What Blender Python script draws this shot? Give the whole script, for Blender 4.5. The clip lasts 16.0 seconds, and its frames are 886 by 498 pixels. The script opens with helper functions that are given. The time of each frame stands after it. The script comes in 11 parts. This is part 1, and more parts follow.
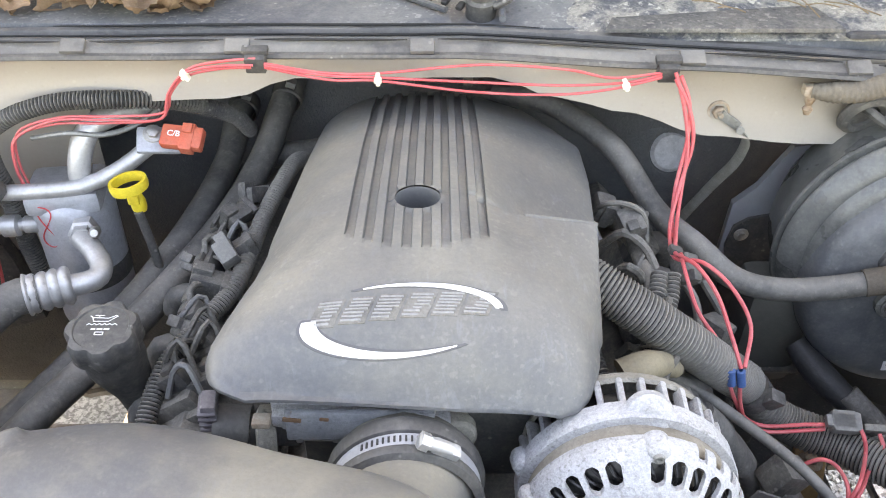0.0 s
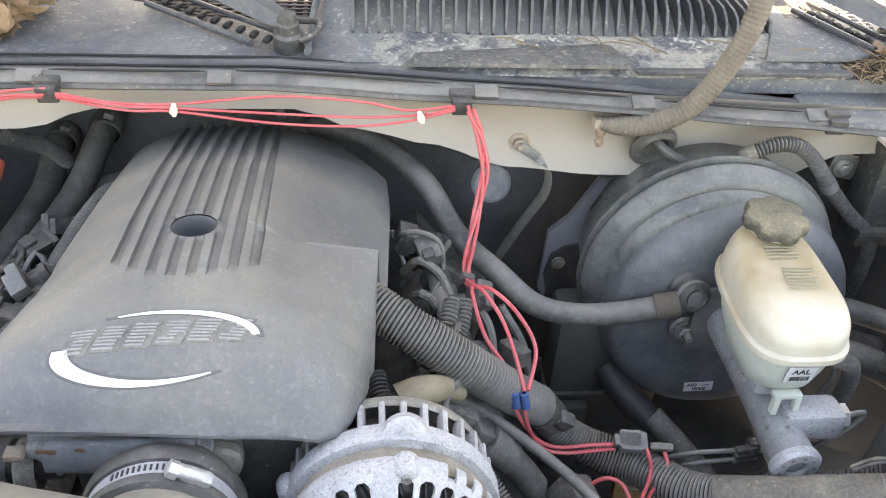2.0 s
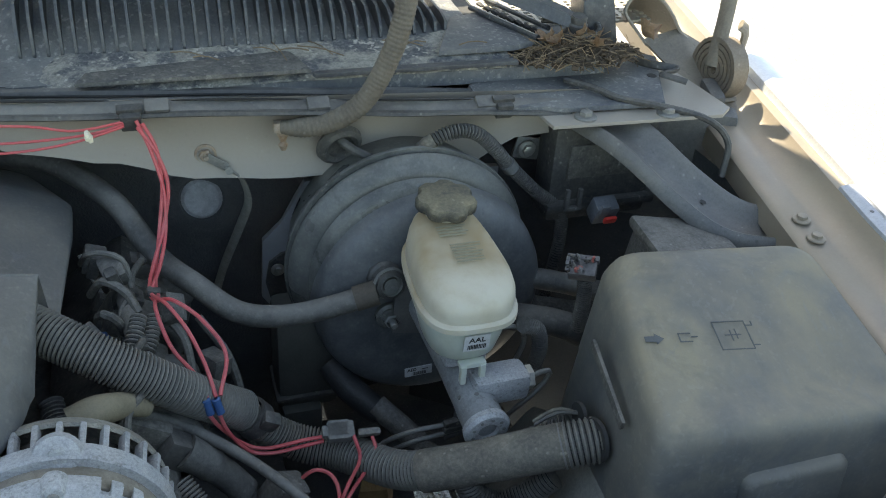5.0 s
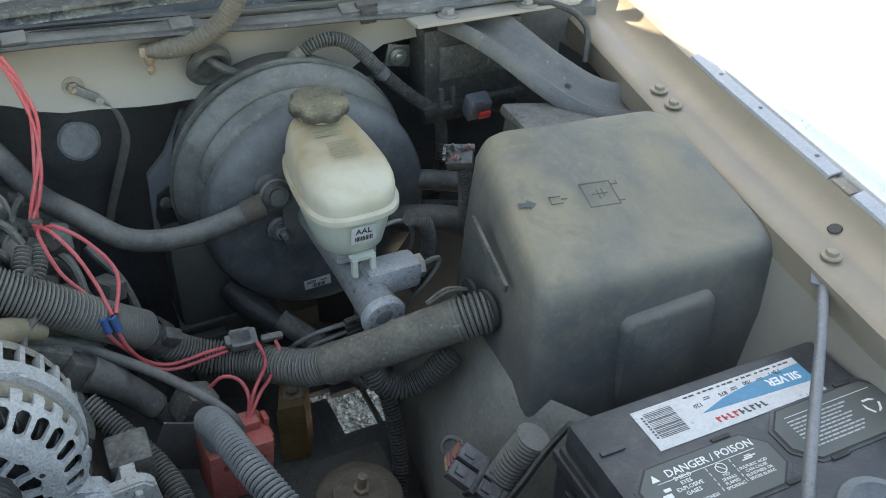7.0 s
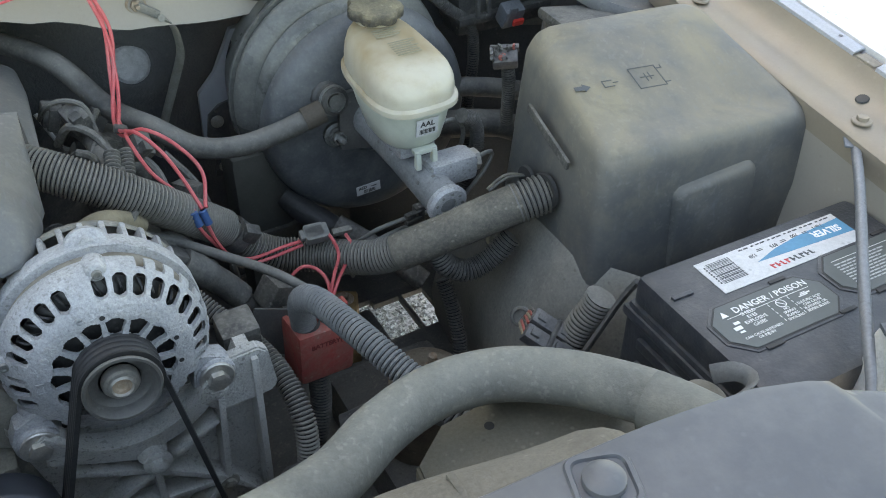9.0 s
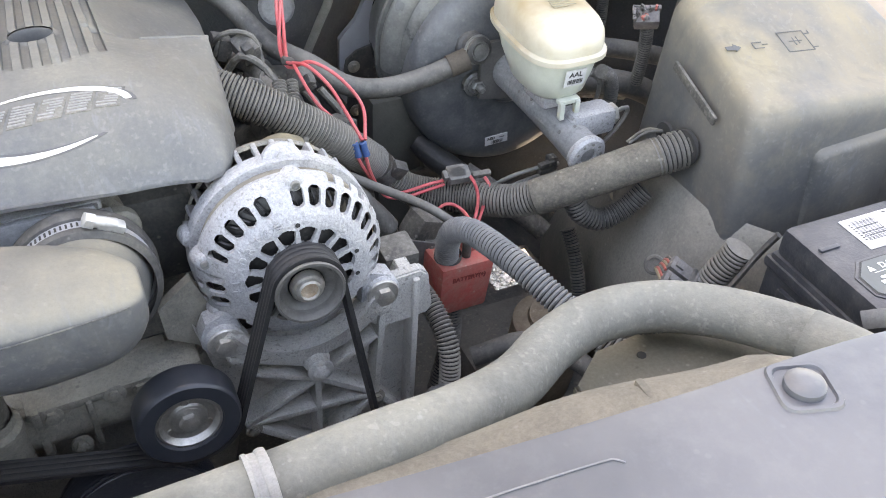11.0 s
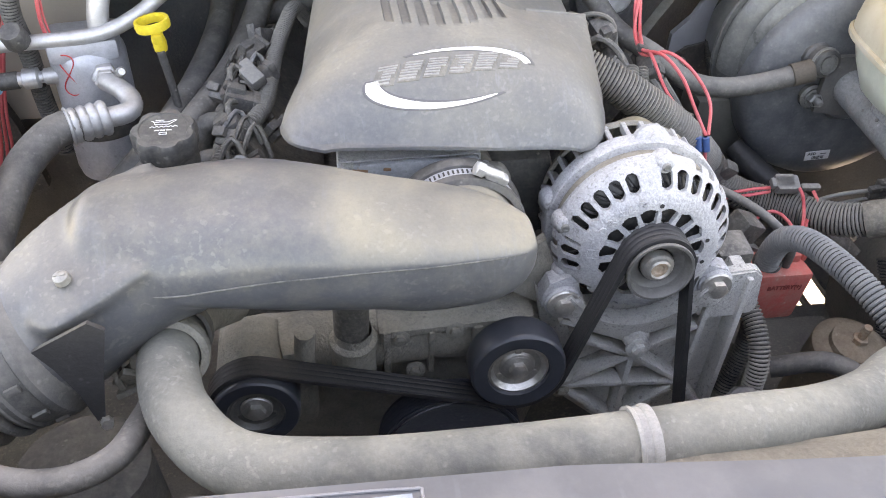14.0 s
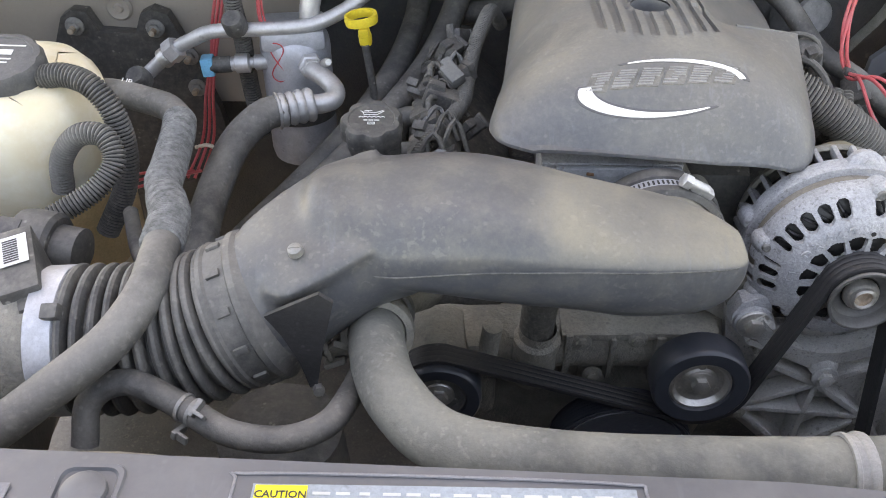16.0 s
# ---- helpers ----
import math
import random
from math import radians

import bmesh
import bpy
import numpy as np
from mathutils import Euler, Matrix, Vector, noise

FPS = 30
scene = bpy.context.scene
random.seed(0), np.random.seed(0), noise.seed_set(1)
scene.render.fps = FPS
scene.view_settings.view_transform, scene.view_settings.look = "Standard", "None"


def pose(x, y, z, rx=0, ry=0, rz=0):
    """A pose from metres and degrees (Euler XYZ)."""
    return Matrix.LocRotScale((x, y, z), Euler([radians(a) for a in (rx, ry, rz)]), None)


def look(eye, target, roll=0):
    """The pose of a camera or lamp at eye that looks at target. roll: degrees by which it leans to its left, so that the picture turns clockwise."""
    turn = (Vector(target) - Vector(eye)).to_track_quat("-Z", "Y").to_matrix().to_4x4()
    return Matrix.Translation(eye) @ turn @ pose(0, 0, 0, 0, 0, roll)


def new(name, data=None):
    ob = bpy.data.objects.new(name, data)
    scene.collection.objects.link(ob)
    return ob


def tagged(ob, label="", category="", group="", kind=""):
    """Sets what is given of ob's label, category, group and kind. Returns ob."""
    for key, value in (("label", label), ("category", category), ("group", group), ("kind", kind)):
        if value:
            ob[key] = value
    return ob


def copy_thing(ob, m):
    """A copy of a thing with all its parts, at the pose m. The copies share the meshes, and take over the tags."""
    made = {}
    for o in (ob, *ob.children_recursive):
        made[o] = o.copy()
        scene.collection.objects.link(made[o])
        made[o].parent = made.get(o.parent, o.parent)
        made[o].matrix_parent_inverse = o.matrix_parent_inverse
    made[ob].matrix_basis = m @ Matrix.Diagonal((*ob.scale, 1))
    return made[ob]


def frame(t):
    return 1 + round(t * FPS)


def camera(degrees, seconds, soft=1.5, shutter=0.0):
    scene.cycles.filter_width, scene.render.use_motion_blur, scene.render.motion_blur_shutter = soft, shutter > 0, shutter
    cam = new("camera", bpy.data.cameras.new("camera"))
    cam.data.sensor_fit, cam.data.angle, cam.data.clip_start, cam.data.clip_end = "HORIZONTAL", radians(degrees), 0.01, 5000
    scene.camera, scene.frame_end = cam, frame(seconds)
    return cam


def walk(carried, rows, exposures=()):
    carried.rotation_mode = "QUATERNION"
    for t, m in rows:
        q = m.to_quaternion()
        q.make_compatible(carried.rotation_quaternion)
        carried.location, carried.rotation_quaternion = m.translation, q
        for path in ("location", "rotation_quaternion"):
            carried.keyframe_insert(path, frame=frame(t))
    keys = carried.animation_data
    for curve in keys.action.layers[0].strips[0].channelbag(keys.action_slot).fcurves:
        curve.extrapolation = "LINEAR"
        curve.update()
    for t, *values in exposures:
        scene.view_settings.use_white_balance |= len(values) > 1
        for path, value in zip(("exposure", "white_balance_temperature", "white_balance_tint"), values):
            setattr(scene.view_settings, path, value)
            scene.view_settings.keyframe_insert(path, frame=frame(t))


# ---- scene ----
cam = camera(53.2, 16.0, soft=1.0)
METRES, EYE, TILT, LEAN, TURN = 0.85, 1.60, -38.0, 0.0, 0.0
ROWS = [
    (0.0, 0.0, 0.0, 0.0, -0.0, 0.0, -0.0),
    (0.5, 0.0439, -0.0008, -0.0027, -1.4, 0.46, 0.42),
    (1.0, 0.0809, -0.0044, -0.0041, -2.69, 1.05, 0.5),
    (1.5, 0.1139, -0.0121, -0.0067, -4.01, 1.82, 0.47),
    (2.0, 0.1388, -0.0209, -0.009, -5.23, 2.27, 0.61),
    (2.5, 0.1706, -0.0317, -0.0092, -6.79, 2.65, 1.1),
    (3.0, 0.201, -0.0389, -0.0113, -9.35, 2.91, 2.0),
    (3.5, 0.2326, -0.0471, -0.0139, -10.48, 3.07, 3.4),
    (4.0, 0.2635, -0.054, -0.0232, -12.16, 3.1, 5.2),
    (4.5, 0.2876, -0.0618, -0.0341, -14.19, 3.07, 6.56),
    (7.0, 0.3087, -0.1119, -0.1375, -21.26, -0.73, 14.94),
    (7.5, 0.278, -0.1194, -0.1596, -22.81, -2.4, 16.55),
    (8.0, 0.2355, -0.124, -0.1741, -23.5, -3.3, 17.52),
    (8.5, 0.1951, -0.1334, -0.1848, -23.5, -3.59, 17.85),
    (11.0, 0.0049, -0.1406, -0.2028, -20.42, -4.17, 13.95),
    (11.5, -0.025, -0.1409, -0.1994, -18.76, -4.08, 12.51),
    (12.0, -0.0539, -0.1348, -0.1948, -16.64, -3.87, 10.86),
    (12.5, -0.0832, -0.1344, -0.192, -13.78, -3.55, 8.65),
    (13.0, -0.1119, -0.1434, -0.1922, -11.27, -3.25, 6.89),
    (13.5, -0.134, -0.1449, -0.1934, -9.55, -2.97, 5.48),
    (14.0, -0.1642, -0.1473, -0.194, -7.17, -2.56, 4.27),
    (14.5, -0.1843, -0.1526, -0.1969, -5.03, -2.29, 3.14),
    (15.0, -0.2055, -0.1551, -0.1979, -3.1, -2.07, 1.96),
    (15.5, -0.2246, -0.1572, -0.1982, -1.43, -1.98, 0.63),
    (16.0, -0.245, -0.1626, -0.1991, 0.77, -1.84, -0.73),
]
EXPOSURES = [(0.0, 3.34, 10700, 19), (1.0, 3.31, 10600, 18), (1.5, 3.18, 10500, 18), (2.5, 3.05, 10300, 18), (3.5, 1.88, 9400, 13), (4.7, 1.65, 8300, 4), (7.0, 2.16, 9200, 5), (8.7, 2.28, 9400, 6), (10.8, 3.37, 10900, 18), (13.0, 3.42, 11000, 20), (15.0, 3.36, 11200, 22), (16.0, 2.81, 11000, 20)]
walk(cam, [(t, pose(0, 0, EYE, TILT, LEAN, TURN) @ pose(METRES * x, METRES * y, METRES * z, 90 + pitch, roll, yaw)) for t, x, y, z, yaw, pitch, roll in ROWS], EXPOSURES)

# ---- light: high sun from behind the truck, its open hood shades the bay ----
SUN_EL, SUN_AZ = 55.0, -5.0   # degrees; azimuth from +y towards +x
world = bpy.data.worlds.new("sky")
scene.world = world
world.use_nodes = True
wn = world.node_tree.nodes
sky = wn.new("ShaderNodeTexSky")
sky.sky_type, sky.sun_disc = "NISHITA", False
sky.sun_elevation, sky.sun_rotation = radians(SUN_EL), radians(SUN_AZ)
wn["Background"].inputs["Strength"].default_value = 0.15
world.node_tree.links.new(sky.outputs[0], wn["Background"].inputs["Color"])
sun = new("sun", bpy.data.lights.new("sun", "SUN"))
sun.data.energy, sun.data.angle, sun.data.color = 4.0, radians(0.6), (1.0, 0.95, 0.88)
_a, _e = radians(SUN_AZ), radians(SUN_EL)
sun.matrix_world = look(Vector((math.sin(_a) * math.cos(_e), math.cos(_a) * math.cos(_e), math.sin(_e))) * 6, (0, 0, 0))


# ---- materials ----
def mat(name, base, rough=0.6, metal=0.0, second=None, amount=0.5, scale=9.0, grain=300.0, bump=0.25,
        dust=None, dusty=0.0, fleck=None, flecks=0.0, spec=0.5, sss=0.0, vary=0.0, coat=0.0, sharp=0.14, zone=None, speck=0.65, mottle=0.52, floor=0.0, steep=-0.1, scuff=0.0, relief=0.0016):
    """base and second mixed by large noise, dust settled on upward faces, fine flecks, fine relief."""
    m = bpy.data.materials.new(name)
    m.use_nodes = True
    nt = m.node_tree
    N, L = nt.nodes, nt.links.new
    b = N["Principled BSDF"]
    tc = N.new("ShaderNodeTexCoord")

    def nz(s, d=4.0, r=0.55, swirl=0.0):
        n = N.new("ShaderNodeTexNoise")
        n.inputs["Distortion"].default_value = swirl
        n.inputs["Scale"].default_value, n.inputs["Detail"].default_value, n.inputs["Roughness"].default_value = s, d, r
        L(tc.outputs["Object"], n.inputs["Vector"])
        return n.outputs["Fac"]

    def ramp(src, lo, hi):
        r = N.new("ShaderNodeMapRange")
        r.inputs[1].default_value, r.inputs[2].default_value = lo, hi
        L(src, r.inputs[0])
        return r.outputs[0]

    def mix(fac, a, c):
        x = N.new("ShaderNodeMix")
        x.data_type = "RGBA"
        for sock, v in ((x.inputs[0], fac), (x.inputs[6], a), (x.inputs[7], c)):
            if isinstance(v, (int, float)):
                sock.default_value = v
            elif isinstance(v, tuple):
                sock.default_value = (*v, 1)
            else:
                L(v, sock)
        return x.outputs[2]

    def mul(a, c):
        x = N.new("ShaderNodeMath")
        x.operation = "MULTIPLY"
        for sock, v in ((x.inputs[0], a), (x.inputs[1], c)):
            if isinstance(v, (int, float)):
                sock.default_value = v
            else:
                L(v, sock)
        return x.outputs[0]

    big, fine = nz(scale, 5.0, 0.6, 0.3), nz(grain, 3.0, 0.6)
    second = second or tuple(min(1, c * 1.35 + 0.01) for c in base)
    col = mix(mul(ramp(big, 0.5 - sharp, 0.5 + sharp), amount), base, second)
    smear = dust or tuple(min(1, c * 1.7 + 0.02) for c in base)
    col = mix(mul(ramp(nz(scale * 4.5, 6.0, 0.7), 0.46, 0.66), 0.10 + 0.30 * amount * (0.5 if dust else 0.35)), col, smear)
    rgh = rough
    if dust:
        g = N.new("ShaderNodeNewGeometry")
        sp = N.new("ShaderNodeSeparateXYZ")
        L(g.outputs["Normal"], sp.inputs[0])
        up = ramp(sp.outputs["Z"], steep, 0.85)
        patch = ramp(nz(scale * 0.7 + 2, 4.0, 0.55, 0.4), 0.40, 0.62)
        patch.node.inputs[3].default_value = floor
        fac = mul(mul(up, patch), dusty)
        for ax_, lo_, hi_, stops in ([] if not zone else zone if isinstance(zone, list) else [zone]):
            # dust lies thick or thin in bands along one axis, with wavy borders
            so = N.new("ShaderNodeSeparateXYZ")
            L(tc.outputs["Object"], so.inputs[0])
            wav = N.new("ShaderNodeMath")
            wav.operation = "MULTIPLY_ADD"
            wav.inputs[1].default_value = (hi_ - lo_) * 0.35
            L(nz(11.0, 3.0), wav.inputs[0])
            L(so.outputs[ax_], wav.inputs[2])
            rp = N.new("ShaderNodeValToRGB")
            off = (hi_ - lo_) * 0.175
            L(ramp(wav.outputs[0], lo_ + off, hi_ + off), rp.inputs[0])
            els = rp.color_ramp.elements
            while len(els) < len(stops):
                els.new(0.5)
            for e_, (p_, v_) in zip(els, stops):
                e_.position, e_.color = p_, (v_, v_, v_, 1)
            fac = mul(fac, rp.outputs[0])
        col = mix(fac, col, dust)
        rr = N.new("ShaderNodeMapRange")
        rr.inputs[3].default_value, rr.inputs[4].default_value = rough, 0.92
        L(fac, rr.inputs[0])
        rgh = rr.outputs[0]
    if fleck:
        col = mix(mul(mul(ramp(nz(grain * 0.6, 2.0, 0.5), 0.58, 0.66), ramp(nz(13.0, 3.0), 0.42, 0.58)), flecks), col, fleck)
    if scuff:
        # rubbed streaks and pale handling marks, drawn out along one way, in patches
        mp = N.new("ShaderNodeMapping")
        mp.inputs["Rotation"].default_value, mp.inputs["Scale"].default_value = (0.3, 0.5, 0.7), (1.0, 0.16, 0.4)
        L(tc.outputs["Object"], mp.inputs["Vector"])
        st_ = nz(120.0, 5.0, 0.65, 0.6)
        L(mp.outputs[0], st_.node.inputs["Vector"])
        col = mix(mul(mul(ramp(st_, 0.54, 0.70), ramp(nz(10.0, 4.0, 0.6, 0.8), 0.47, 0.62)), scuff), col, tuple(min(1, c * 2.1 + 0.03) for c in base))
        rub = ramp(nz(17.0, 5.0, 0.65, 1.0), 0.55, 0.70)
        col = mix(mul(rub, 0.55 * scuff), col, tuple(c * 0.75 for c in base))
        col = mix(mul(ramp(nz(26.0, 6.0, 0.7, 1.2), 0.58, 0.68), 0.6 * scuff), col, tuple(min(1, c * 1.9 + 0.02) for c in base))
    # specks of grit and pits, each with its own size, then a fine light and dark grain
    if speck:
        vo = N.new("ShaderNodeTexVoronoi")
        vo.inputs["Scale"].default_value = 130.0
        L(tc.outputs["Object"], vo.inputs["Vector"])
        dot = ramp(vo.outputs["Distance"], 0.30, 0.16)
        few = ramp(nz(55.0, 2.0), 0.56, 0.66)
        col = mix(mul(mul(dot, few), 0.75 * speck), col, tuple(min(1, c * 1.25 + 0.06) for c in (dust or second)))
        col = mix(mul(mul(dot, ramp(nz(47.0, 2.0), 0.44, 0.34)), 0.6 * speck), col, tuple(c * 0.35 for c in base))
    col = mix(mul(ramp(fine, 0.48, 0.72), 0.42 * mottle), col, tuple(c * 0.45 for c in base))
    col = mix(mul(ramp(fine, 0.50, 0.28), 0.34 * mottle), col, tuple(min(1, c * 1.2 + 0.02) for c in (dust if dust and dusty > 0.3 else second)))
    hair = N.new("ShaderNodeTexNoise")
    hair.inputs["Scale"].default_value, hair.inputs["Detail"].default_value = 900.0, 1.0
    L(tc.outputs["Object"], hair.inputs["Vector"])
    col = mix(mul(ramp(hair.outputs["Fac"], 0.45, 0.70), 0.30 * mottle), col, tuple(c * 0.5 for c in base))
    if vary:
        oi = N.new("ShaderNodeObjectInfo")
        col = mix(mul(oi.outputs["Random"], vary), col, tuple(c * 0.4 for c in base))
    L(col, b.inputs["Base Color"])
    if isinstance(rgh, float):
        r2 = N.new("ShaderNodeMapRange")
        r2.inputs[3].default_value, r2.inputs[4].default_value = max(0.02, rgh - 0.1), min(1, rgh + 0.12)
        L(big, r2.inputs[0])
        rgh = r2.outputs[0]
    L(rgh, b.inputs["Roughness"])
    b.inputs["Metallic"].default_value, b.inputs["Specular IOR Level"].default_value = metal, spec
    if sss:
        b.inputs["Subsurface Weight"].default_value, b.inputs["Subsurface Radius"].default_value, b.inputs["Subsurface Scale"].default_value = sss, (1, 0.9, 0.6), 0.02
    if coat:
        b.inputs["Coat Weight"].default_value, b.inputs["Coat Roughness"].default_value = coat, 0.2
    if bump:
        bp = N.new("ShaderNodeBump")
        bp.inputs["Strength"].default_value, bp.inputs["Distance"].default_value = bump, relief
        ht = N.new("ShaderNodeMath")
        ht.operation = "MULTIPLY_ADD"
        ht.inputs[1].default_value = 0.5
        L(nz(70.0, 3.0), ht.inputs[0])
        L(fine, ht.inputs[2])
        L(ht.outputs[0], bp.inputs["Height"])
        L(bp.outputs[0], b.inputs["Normal"])
    return m


